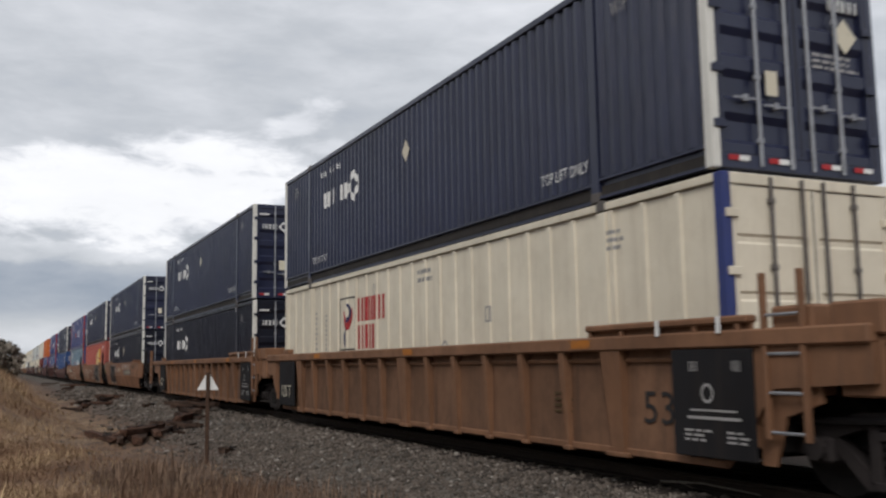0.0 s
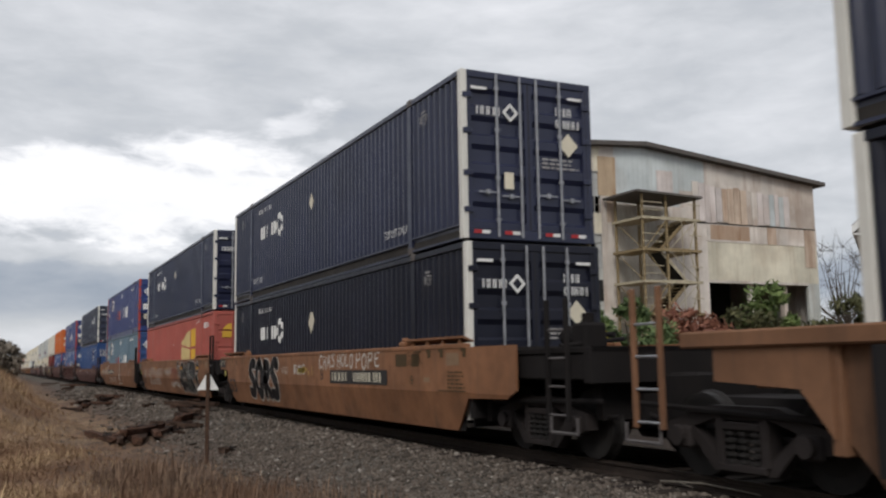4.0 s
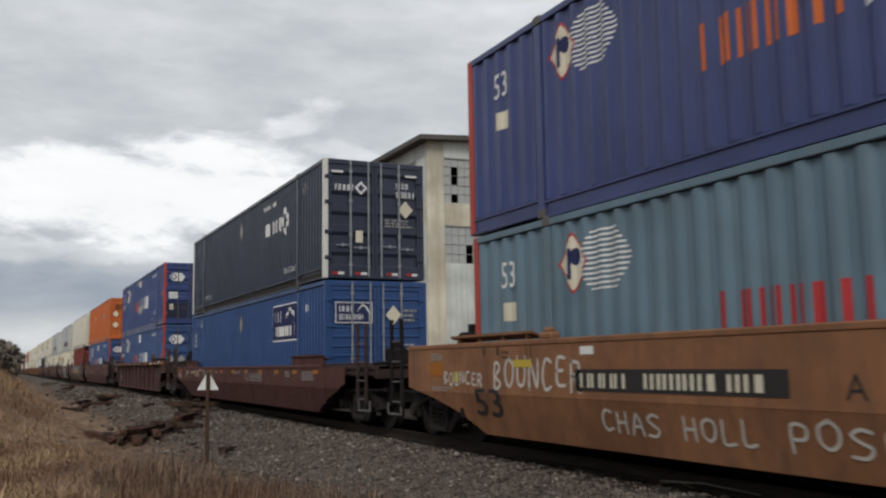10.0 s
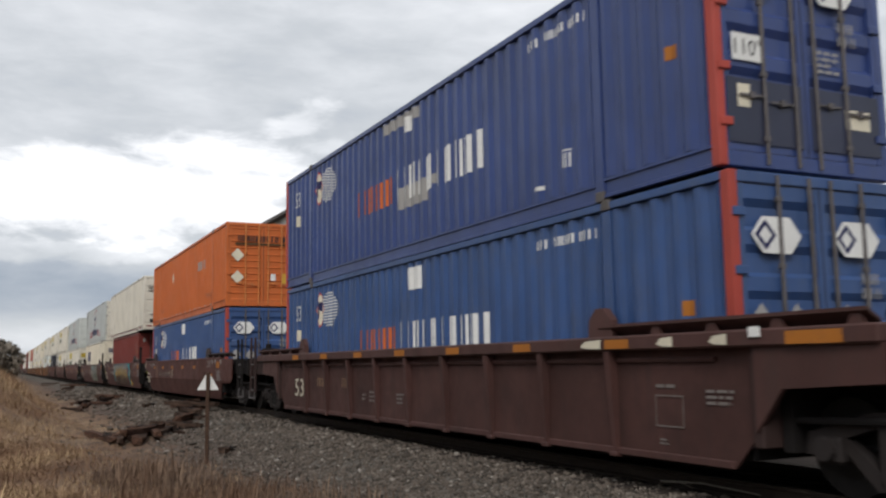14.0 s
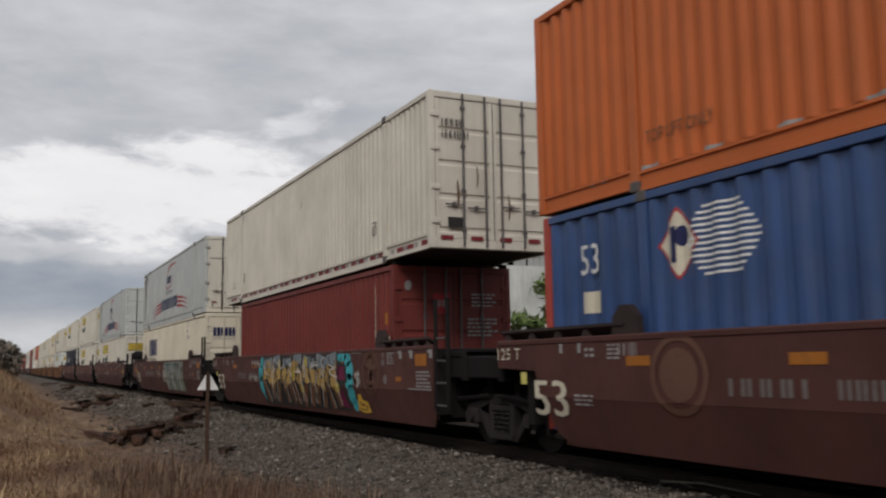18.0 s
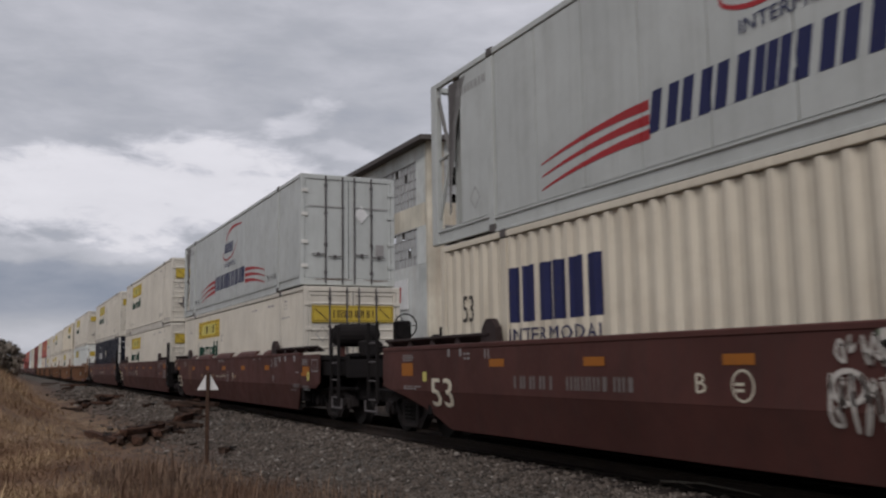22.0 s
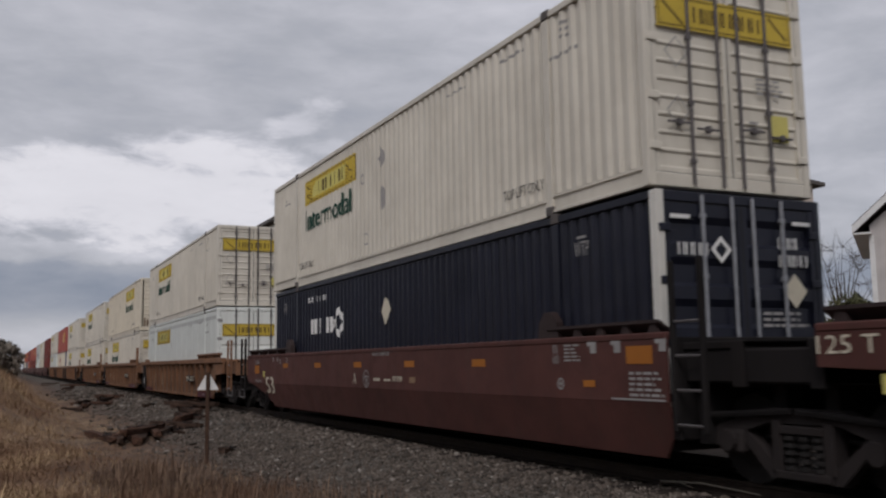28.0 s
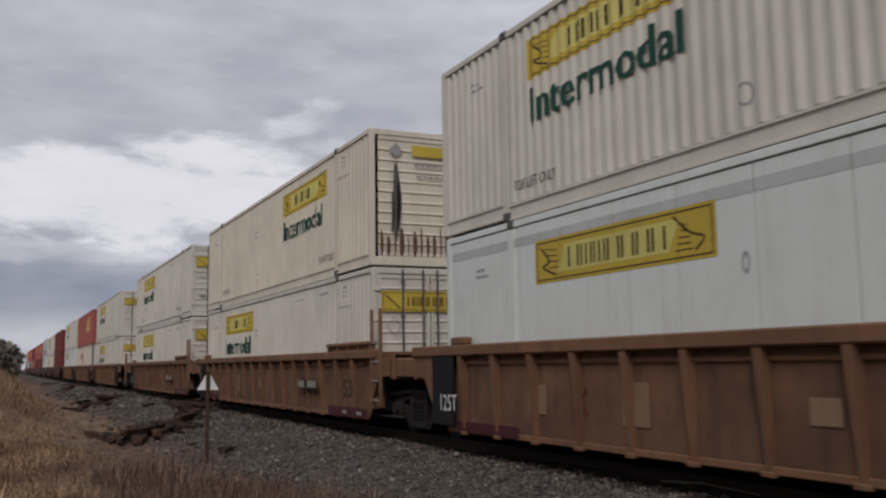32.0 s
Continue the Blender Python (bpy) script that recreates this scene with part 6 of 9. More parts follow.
def marks_red_box(b, far):
    b.side("emblem_frame", lambda: frame_line(4.05, 1.28, 5.05, 2.45, 0.035), D_BLACK, "rf")
    b.side("emblem", lambda: ribbon([(4.55, 1.75), (4.35, 1.6), (4.4, 1.35)], 0.12, True) + ribbon([(4.55, 2.3), (4.7, 2.1), (4.5, 1.9)], 0.14, True), D_NAVY, "re")
    b.side("emblem", lambda: ribbon([(4.3, 2.15), (4.45, 1.8), (4.75, 1.95), (4.8, 2.2)], 0.16, True), D_RED, "re2")
    b.side("logo_word", lambda: bars(5.12, 1.88, 1.50, 0.50, 4, 21, 0, 0.28) + bars(5.10, 1.30, 1.05, 0.50, 4, 22, 0, 0.28), D_RED, "rw", "red block lettering")
    if far:
        return
    b.side("small_print", lambda: line_bars(8.15, 2.45, 0.6, 0.3, 2, 2) + line_bars(13.6, 2.35, 0.5, 0.3, 3, 3) + line_bars(2.4, 1.2, 0.12, 1.1, 9, 5) + line_bars(3.1, 1.3, 0.10, 0.9, 8, 6), D_GREY, "rsp")
    b.side("scar", lambda: ring(6.1, 2.5, 0.1, 0.12, 0.3) + ring(9.2, 1.2, 0.12, 0.16, 0.25) + frame_line(10.6, 1.6, 10.8, 1.85, 0.03), D_GREY, "rsc")


def marks_window(b, far):
    def left():
        return [[(9.45, 1.25), (10.5, 1.25), (10.5, 1.74), (9.95, 1.80), (9.45, 1.80)], [(10.60, 1.25), (11.45, 1.25), (11.45, 1.66), (10.6, 1.74)],
                [(9.45, 1.88), (9.95, 1.88), (10.5, 1.82), (10.5, 2.32), (10.0, 2.12), (9.45, 2.02)], [(10.6, 1.80), (11.45, 1.74), (11.45, 2.45), (11.0, 2.42), (10.6, 2.35)]]

    b.side("emblem", left, D_SAND, "w1", "sand-coloured half of the window emblem")
    b.side("emblem", lambda: rect(11.52, 1.25, 12.38, 1.68) + rect(11.52, 1.78, 12.38, 2.48), D_GOLD, "w2", "gold half of the window emblem")
    if far:
        return
    b.side("number_plate_marking", lambda: frame_line(14.05, 2.42, 14.45, 2.62, 0.02) + [q for i in range(6) for q in rect(14.1 + i * 0.05, 2.45, 14.13 + i * 0.05, 2.59)] + bars(14.6, 2.44, 0.35, 0.16, 3, 3), D_WHITE, "w3")
    b.side("stencil", lambda: rect(12.7, 2.62, 12.78, 2.78) + rect(13.1, 2.66, 13.18, 2.82) + rect(7.6, 1.9, 7.68, 2.0), D_WHITE, "w4")
    b.end("emblem", lambda: rect(-0.55, 1.95, -0.2, 2.55) + [[(-0.98, 2.3), (-0.6, 2.3), (-0.6, 2.53), (-0.8, 2.5)]] + rect(-0.98, 2.02, -0.6, 2.24), D_GOLD, "w5", lift=0.002)
    b.end("small_print", lambda: line_bars(0.3, 1.1, 0.6, 0.5, 6, 6), D_GREY, "w6")


def marks_framed(b, far):
    b.side("logo_panel", lambda: rect(11.35, 1.62, 13.48, 2.62), D_NAVY, "a1", "navy logo panel in a white frame")
    b.side("logo", lambda: frame_line(11.35, 1.62, 13.48, 2.62, 0.035) + bars(11.55, 2.14, 0.75, 0.30, 3, 4, 0, 0.28) + bars(11.5, 1.76, 1.45, 0.26, 9, 6, 0, 0.28) + ribbon([(12.5, 2.16), (12.8, 2.45), (13.15, 2.35), (13.3, 1.95), (13.28, 1.74)], 0.09, True), D_WHITE, "a2", lift=0.007)
    b.side("placard", lambda: diamond(7.75, 2.28, 0.20, 0.30), D_GREY, "a3")
    if far:
        return
    b.side("length_mark", lambda: lettering("53", 0.48, 1.73, 0.42, 0.49), D_WHITE, "a4", lift=0.006)
    b.side("number_marking", lambda: bars(1.42, 2.45, 0.28, 0.18, 3, 7) + rect(1.42, 2.68, 1.7, 2.70) + bars(14.1, 2.3, 0.28, 0.18, 3, 7) + line_bars(2.33, 0.8, 0.09, 1.5, 16, 4), D_WHITE, "a5")
    b.side("reflector", lambda: rect(0.55, 2.33, 0.66, 2.50), D_AMBER, "a6")
    b.end("logo_panel", lambda: rect(-1.05, 1.95, -0.12, 2.45), D_NAVY, "a7", lift=0.002)
    b.end("logo", lambda: frame_line(-1.05, 1.95, -0.12, 2.45, 0.02) + bars(-0.96, 2.22, 0.32, 0.14, 3, 4) + bars(-0.96, 2.03, 0.6, 0.13, 9, 6) + ribbon([(-0.5, 2.24), (-0.35, 2.38), (-0.2, 2.2), (-0.2, 2.0)], 0.04, True), D_WHITE, "a8", lift=0.005)
    b.end("placard", lambda: diamond(0.42, 2.15, 0.2, 0.24), D_CREAM, "a9")
    b.end("small_print", lambda: line_bars(0.68, 2.0, 0.36, 0.35, 3, 4) + line_bars(0.25, 1.0, 0.35, 0.4, 4, 4) + line_bars(0.7, 1.2, 0.35, 0.3, 3, 5), D_GREY, "a10")
    b.end("notice", lambda: rect(0.3, 0.18, 0.72, 0.36), D_YELLOW, "a11", lift=0.014)


def marks_orange(b, far):
    b.side("logo_word", lambda: bars(10.9, 1.72, 1.5, 0.34, 8, 5), D_GREY, "o1")
    b.side("placard", lambda: diamond(5.5, 1.95, 0.22, 0.25), D_CREAM, "o2")
    b.end("logo_word", lambda: bars(-0.92, 2.30, 1.75, 0.22, 9, 5, 0.1), D_BLACK, "o3", lift=0.002)
    b.end("logo_word", lambda: rect(-0.98, 2.18, 0.75, 2.25), D_BROWN, "o4", lift=0.002)
    for i, z in enumerate((1.82, 1.05)):
        b.end("placard", lambda: diamond(-0.90, z, 0.22, 0.24), D_CREAM, ("o5", i), lift=0.002)
    b.end("notice", lambda: rect(0.25, 0.95, 0.42, 1.18), D_WHITE, "o6", lift=0.002)
    b.end("notice", lambda: rect(0.62, 0.85, 1.0, 1.2), D_GOLD, "o7", lift=0.002)
    if far:
        return
    top_lift(b, D_RUST, z=0.55)
    b.side("reflector", lambda: [q for i in range(14) for q in rect(1.2 + i * 1.0, 0.24, 1.5 + i * 1.0, 0.30)], D_GREY, "o8")


def marks_taped(b, far):
    # pairs of red with grey between them, in the three panels of the bottom rail
    for y in [-0.32, 0.79] + [2.21 + 1.11 * i for i in range(11)] + [14.62]:
        for d, wide, m in ((0.0, 0.30, D_DARKRED), (0.30, 0.17, D_GREY), (0.47, 0.30, D_DARKRED), (0.93, 0.14, D_GREY)):
            if 0.05 < y + d < 15.5:
                part("reflective_tape", lambda: MB().box(-HW + 0.024, -HW + 0.032, 0, wide, 0.125, 0.215), m, b.ob, key=("tape", wide), at=pose(0, y + d, 0))
    if far:
        return
    b.side("stencil", lambda: bars(2.35, 0.62, 0.2, 0.2, 2, 4) + rect(2.35, 0.86, 2.6, 0.88) + bars(13.0, 0.62, 0.22, 0.22, 2, 4) + rect(12.98, 0.88, 13.24, 0.90) + lettering("53", 1.05, 0.52, 0.24, 0.22), D_BLACK, "t3")
    b.side("small_print", lambda: bars(8.2, 2.0, 0.25, 0.2, 2, 2) + line_bars(2.2, 2.6, 0.3, 0.2, 3, 4), D_GREY, "t4")
    b.end("number_marking", lambda: bars(-1.06, 2.30, 0.42, 0.15, 4, 3) + bars(-1.06, 2.08, 0.55, 0.15, 6, 3), D_BLACK, "t5", lift=0.002)
    for i in range(4):
        b.end("reflective_tape", lambda: rect(-1.1 + i * 0.6, 0.20, -0.85 + i * 0.6, 0.28), D_DARKRED, ("t6", i), lift=0.014)
    b.end("notice", lambda: rect(-0.95, 0.42, -0.62, 0.62), D_BLACK, "t7", lift=0.002)
    b.end("stain", lambda: [q for x, a, c, w in ((-0.75, 1.3, 0.8, 0.05), (-0.35, 1.6, 1.2, 0.03), (0.3, 1.1, 0.6, 0.04)) for q in ribbon([(x, a), (x + 0.02, (a + c) / 2), (x, c)], w, True)], D_RUST, "t8", lift=-0.002)


def marks_oxide(b, far):
    b.side("small_print", lambda: line_bars(10.95, 0.75, 0.035, 1.85, 34, 4) + line_bars(11.36, 1.35, 0.035, 1.25, 24, 5) + rect(11.42, 1.22, 11.58, 1.52), D_CREAM, "x1")
    b.side("reflector", lambda: rect(11.42, 1.75, 11.54, 1.98), D_AMBER, "x2")
    b.end("emblem", lambda: disc(-0.98, 2.50, 0.075, 0.10), D_GREY, "x3")
    b.end("notice", lambda: rect(-0.45, 1.95, -0.08, 2.35), D_RED, "x4")
    b.end("notice_marking", lambda: bars(-0.42, 2.08, 0.3, 0.14, 3, 4) + line_bars(0.4, 2.1, 0.6, 0.3, 4, 4) + line_bars(0.3, 1.5, 0.7, 0.4, 5, 4), D_GREY, "x5", lift=0.003)


def door_streaks(b):
    """Rust runs beside the lock rods and red reflectors along the foot of the doors."""
    for i, (x, a, c, w) in enumerate(((-0.66, 0.9, 0.2, 0.05), (-0.60, 2.0, 1.5, 0.025), (-0.22, 1.1, 0.22, 0.06), (-0.08, 0.7, 0.2, 0.07), (0.10, 1.2, 0.22, 0.06), (0.22, 0.8, 0.2, 0.05), (0.62, 0.9, 0.2, 0.05), (-1.0, 0.5, 0.2, 0.04), (0.95, 0.5, 0.2, 0.05))):
        b.end("stain", lambda: ribbon([(x, a), (x + 0.015, (a + c) / 2), (x, c)], w, True), D_RUST, ("dst", i), lift=0.003)
    for i, x in enumerate((-0.90, -0.38, 0.28, 0.82)):
        b.end("reflector", lambda: rect(x - 0.07, 0.40, x + 0.07, 0.45), D_DARKRED, ("drf", i), lift=0.006)


def marks_stripes(b, far, placard=True):
    b.du = 0.22

    def wave(u0, sgn):
        out = []
        for low, high in ((0.41, 0.66), (0.60, 0.84), (0.78, 1.02)):
            line = [(k / 12, low + (high - low) * (1 - (1 - k / 12) ** 2)) for k in range(13)]
            for (f, v), (g, w) in zip(line, line[1:]):
                d, e = 0.012 + 0.052 * f, 0.012 + 0.052 * g
                q = [(u0 - sgn * 2.3 * (1 - f), v - d), (u0 - sgn * 2.3 * (1 - g), w - e), (u0 - sgn * 2.3 * (1 - g), w + e), (u0 - sgn * 2.3 * (1 - f), v + d)]
                out.append(q if sgn > 0 else q[::-1])
        return out

    b.side("stripe_marking", lambda: wave(5.55, 1) + wave(9.82, -1), D_RED, "s1", "red speed stripes")
    b.side("logo_word", lambda: bars(5.5, 0.66, 4.2, 0.50, 8, 31, 0.18, 0.30), D_NAVY, "s2", "navy block lettering")
    b.side("emblem", lambda: ribbon([(7.15, 2.25), (7.5, 2.52), (8.2, 2.65), (9.3, 2.62)], 0.11, True) + ribbon([(6.75, 1.95), (6.8, 1.75), (7.3, 1.62), (8.2, 1.75), (8.75, 2.15)], 0.06, True), D_RED, "s3", "red arcs")
    b.side("logo_word", lambda: bars(6.95, 1.85, 1.2, 0.34, 3, 32, 0.18, 0.32), D_NAVY, "s4")
    b.side("lettering", lambda: lettering("INTERMODAL", 7.0, 1.36, 1.55, 0.16), D_NAVY, "s5")
    if far:
        return
    if placard:
        top_lift(b, D_BLACK, at=(1.94, 12.38), z=0.40)
    b.side("stain", lambda: [[(0.43, 2.80), (0.43, 0.95), (0.47, 1.0), (0.50, 1.45), (0.56, 1.7), (0.60, 2.1), (0.68, 2.3), (0.72, 2.6), (0.80, 2.80)]], D_SOOT, "s11", "black soot stain running down from the roof")
    b.side("stain", lambda: [[(0.43, 2.80), (0.43, 0.5), (0.50, 0.55), (0.55, 1.2), (0.66, 1.5), (0.70, 2.0), (0.84, 2.3), (0.90, 2.6), (1.05, 2.80)]], D_SMUT, "s12", lift=0.003)
    b.side("placard_scar", lambda: diamond_ring(1.31, 0.66, 0.16, 0.19, 0.14), D_GREY, "s13")
    b.side("small_print", lambda: bars(0.7, 2.5, 1.0, 0.14, 9, 4) + line_bars(13.3, 0.5, 0.3, 0.2, 3, 5), D_GREY, "s6")
    if placard:
        b.end("placard", lambda: diamond(0.35, 1.95, 0.2, 0.24), D_WHITE, "s7")
    b.end("notice", lambda: rect(0.75, 0.85, 0.98, 1.15), D_GREY, "s8")
    b.end("weld_seam", lambda: rect(-1.1, 2.1, -0.1, 2.13) + rect(0.1, 2.1, 1.1, 2.13), D_GREY, "s9")
    b.end("stain", lambda: ribbon([(-1.0, 0.19), (-0.4, 0.20), (0.1, 0.18)], 0.025, True) + ribbon([(0.4, 0.2), (0.8, 0.18), (1.1, 0.2)], 0.025, True), D_RUST, "s10", lift=0.014)
    # open frame at the far end, with its brace
    part("nose_brace", lambda: MB().rod((-HW + 0.06, CL - 0.14, 2.75), (-HW + 0.06, CL - 0.60, 1.60), 0.035, 6), D_SMUT, b.ob, "sooty diagonal steel brace in the open nose", key="nose1")
    part("nose_header", lambda: MB().cbox(-HW + 0.08, HW - 0.08, CL - 0.12, CL - 0.02, CH - 0.12, CH - 0.02, 0.01), GREYW, b.ob, key="nose2")
    part("nose_sill", lambda: MB().cbox(-HW + 0.08, HW - 0.08, CL - 0.62, CL - 0.02, 0.14, 0.30, 0.01), GREYW, b.ob, key="nose3")
    part("nose_brace", lambda: MB().rod((-HW + 0.06, CL - 0.12, 0.30), (-HW + 0.06, CL - 0.60, 1.45), 0.035, 6).rod((-HW + 0.06, CL - 0.60, 1.55), (-HW + 0.06, CL - 0.15, 1.50), 0.03, 6), GREYW, b.ob, key="nose4")
    part("nose_post", lambda: MB().cbox(-HW - 0.004, -HW + 0.10, CL - 0.22, CL - 0.135, 0.05, CH - 0.02, 0.01), GREYW, b.ob, key="nose5")


def marks_navy_block(b, far):
    b.side("logo_word", lambda: bars(2.15, 1.55, 2.30, 0.82, 3, 41, 0.0, 0.36), D_NAVY, "c1", "navy block logo")
    b.side("lettering", lambda: lettering("INTERMODAL", 2.2, 1.26, 2.3, 0.2), D_NAVY, "c2")
    if far:
        return
    b.side("length_mark", lambda: lettering("53", 0.75, 1.62, 0.36, 0.44), D_BLACK, "c3")
    b.side("number_marking", lambda: bars(12.0, 2.36, 0.3, 0.16, 2, 5) + bars(11.9, 2.10, 0.6, 0.16, 5, 5) + rect(12.1, 2.62, 12.16, 2.85) + rect(12.4, 2.62, 12.46, 2.85), D_GREY, "c4")
    b.end("logo_word", lambda: bars(-1.02, 2.12, 0.85, 0.32, 3, 41, 0, 0.34), D_NAVY, "c5", lift=0.002)
    b.end("lettering", lambda: lettering("INTERMODAL", -1.02, 1.98, 0.82, 0.09), D_GREY, "c6", lift=0.002)
    b.end("number_marking", lambda: bars(0.18, 2.22, 0.38, 0.18, 4, 5) + bars(0.18, 1.92, 0.8, 0.18, 6, 5), D_GREY, "c7", lift=0.002)
    b.end("stain", lambda: ribbon([(0.55, 1.7), (0.58, 1.3), (0.6, 1.0)], 0.22, True) + ribbon([(-0.75, 1.3), (-0.72, 1.0), (-0.72, 0.7)], 0.12, True), D_RUST, "c8", lift=0.003)
    b.side("stain", lambda: ribbon([(13.62, 2.85), (13.66, 2.3), (13.62, 1.7)], 0.12, True), D_RUST, "c9", lift=0.006)


def marks_turned(b, far):
    marks_yellow(b, far, u0=9.45)
    b.end("name_panel", lambda: rect(-0.35, 2.42, 1.08, 2.66), D_YELLOW, "u1", lift=0.01)
    b.end("placard", lambda: diamond(-0.72, 2.52, 0.15, 0.17), D_GREY, "u2", lift=0.01)
    b.end("small_print", lambda: line_bars(-0.3, 2.2, 1.0, 0.1, 1, 3) + line_bars(-0.25, 1.95, 0.8, 0.1, 1, 3), D_GREY, "u3", lift=0.01)
    b.end("stain", lambda: [q for x, a, c, w in ((-0.72, 2.25, 0.62, 0.16), (-0.66, 1.9, 0.8, 0.10), (-0.80, 1.6, 0.75, 0.07)) for q in ribbon([(x, a), (x + 0.02, (a + c) / 2), (x - 0.01, c)], w, True)], D_SOOT, "u4", lift=-0.006)
    b.end("stain", lambda: [q for i in range(15) for q in ribbon([(-1.05 + i * 0.15, 0.78 - 0.12 * math.sin(i * 1.9)), (-1.04 + i * 0.15, 0.5), (-1.05 + i * 0.15, 0.24)], 0.07 + 0.04 * math.sin(i * 2.7), True)], D_RUST, "u5", lift=-0.005)


# ---- the train: well cars ----
SX = 1.47
FOLDS = {}  # cars whose side leans inwards below this height


def car_mark(ob, name, shape, mat, key, label="", x=-SX - 0.006, L=CL):
    fz = FOLDS.get(ob.name)
    lean = (lambda v: max(0.0, fz - v) / 0.6 * 0.15) if fz else (lambda v: 0.0)
    part(name, lambda: shape_mesh(name, shape() if callable(shape) else shape, lambda u, v: (x + lean(v), L - u * KU, v), (), fz), mat, ob, label, key=("cm", key, round(x, 3), fz))


def truck_part(ob, y, far):
    """A two-axle truck under the car: side frames, bolster, springs, wheelsets."""
    t = part("truck", lambda: MB().cbox(-1.05, 1.05, -0.22, 0.22, 0.42, 0.70, 0.02).cbox(-0.35, 0.35, -0.35, 0.35, 0.70, 0.80, 0.02), TRUCK, ob, "grimy cast-steel truck", key="bolster", at=pose(0, y, 0))
    bow = [(-1.18, 0.40), (-1.14, 0.60), (-0.85, 0.68), (-0.45, 0.80), (0.45, 0.80), (0.85, 0.68), (1.14, 0.60), (1.18, 0.40), (0.98, 0.38), (0.82, 0.54), (0.42, 0.66), (-0.42, 0.66), (-0.82, 0.54), (-0.98, 0.38)]
    sag = [(-0.86, 0.56), (-0.74, 0.58), (-0.34, 0.25), (0.34, 0.25), (0.74, 0.58), (0.86, 0.56), (0.42, 0.13), (-0.42, 0.13)]
    for sx in (-1, 1):
        if far and sx > 0:
            continue
        part("side_frame", lambda: MB().prism(bow, "x", -0.075, 0.075).prism(sag, "x", -0.07, 0.07).cbox(-0.10, 0.10, -0.37, -0.25, 0.20, 0.70, 0.015).cbox(-0.10, 0.10, 0.25, 0.37, 0.20, 0.70, 0.015).cbox(-0.11, 0.11, -0.33, 0.33, 0.14, 0.22, 0.01).cbox(-0.11, 0.11, -0.26, 0.26, 0.56, 0.64, 0.01), TRUCK, t, key="side_frame", at=pose(sx * 1.03, 0, 0))
        for k in (-0.89, 0.89):
            part("axle_box", lambda: MB().cbox(-0.10, 0.12, -0.15, 0.15, 0.33, 0.57, 0.03).rod((-0.16, 0, 0.46), (-0.09, 0, 0.46), 0.105, 12), TRUCK, t, key=("axb", sx), at=pose(sx * 1.06, k, 0) @ pose(0, 0, 0, 0, 0, 0 if sx < 0 else 180))
        for k in (-0.17, 0.0, 0.17):
            part("spring", lambda: MB().rod((0, 0, 0.22), (0, 0, 0.56), 0.04, 8).rod((0, 0, 0.23), (0, 0, 0.265), 0.075, 10).rod((0, 0, 0.30), (0, 0, 0.335), 0.075, 10).rod((0, 0, 0.37), (0, 0, 0.405), 0.075, 10).rod((0, 0, 0.44), (0, 0, 0.475), 0.075, 10).rod((0, 0, 0.51), (0, 0, 0.545), 0.075, 10), WHEEL, t, key="spring", at=pose(sx * 1.07, k, 0))
    for k in (-0.89, 0.89):
        wprof = [(-1.12, 0.06), (-1.0, 0.07), (-0.84, 0.09), (-0.82, 0.30), (-0.83, 0.41), (-0.83, 0.455), (-0.73, 0.46), (-0.70, 0.485), (-0.68, 0.485), (-0.68, 0.40), (-0.75, 0.30), (-0.70, 0.10)]
        ws = part("wheelset", lambda: MB().lathe(wprof + [(-p[0], p[1]) for p in reversed(wprof)], 22), WHEEL, t, key="wheelset", at=pose(0, k, 0.46), smooth=False)
        if not far:
            WHEELS.append((ws, k))
    return t


def ladder(ob, xs, l0, sgn, kind, G, zt, shaded_gear):
    lad = part("ladder", lambda: MB().cbox(xs - 0.03, xs + 0.03, l0 - 0.03, l0 + 0.03, 0.45, 2.25 if kind == "art" else 2.0, 0.008), G, ob, "steel corner ladder", key=("la", l0, zt))
    part("stile", lambda: MB().cbox(xs - 0.03, xs + 0.03, l0 + sgn * 0.46 - 0.03, l0 + sgn * 0.46 + 0.03, 0.45, 2.25 if kind == "art" else 2.0, 0.008), G, lad, key=("lb", l0, sgn))
    for z in (0.52, 0.88, 1.24, 1.60):
        part("rung", lambda: MB().rod((xs, l0, 0), (xs, l0 + sgn * 0.46, 0), 0.016, 6), ROD_DARK if shaded_gear else ROD_LIGHT, lad, key=("rg", l0, sgn), at=pose(0, 0, z))


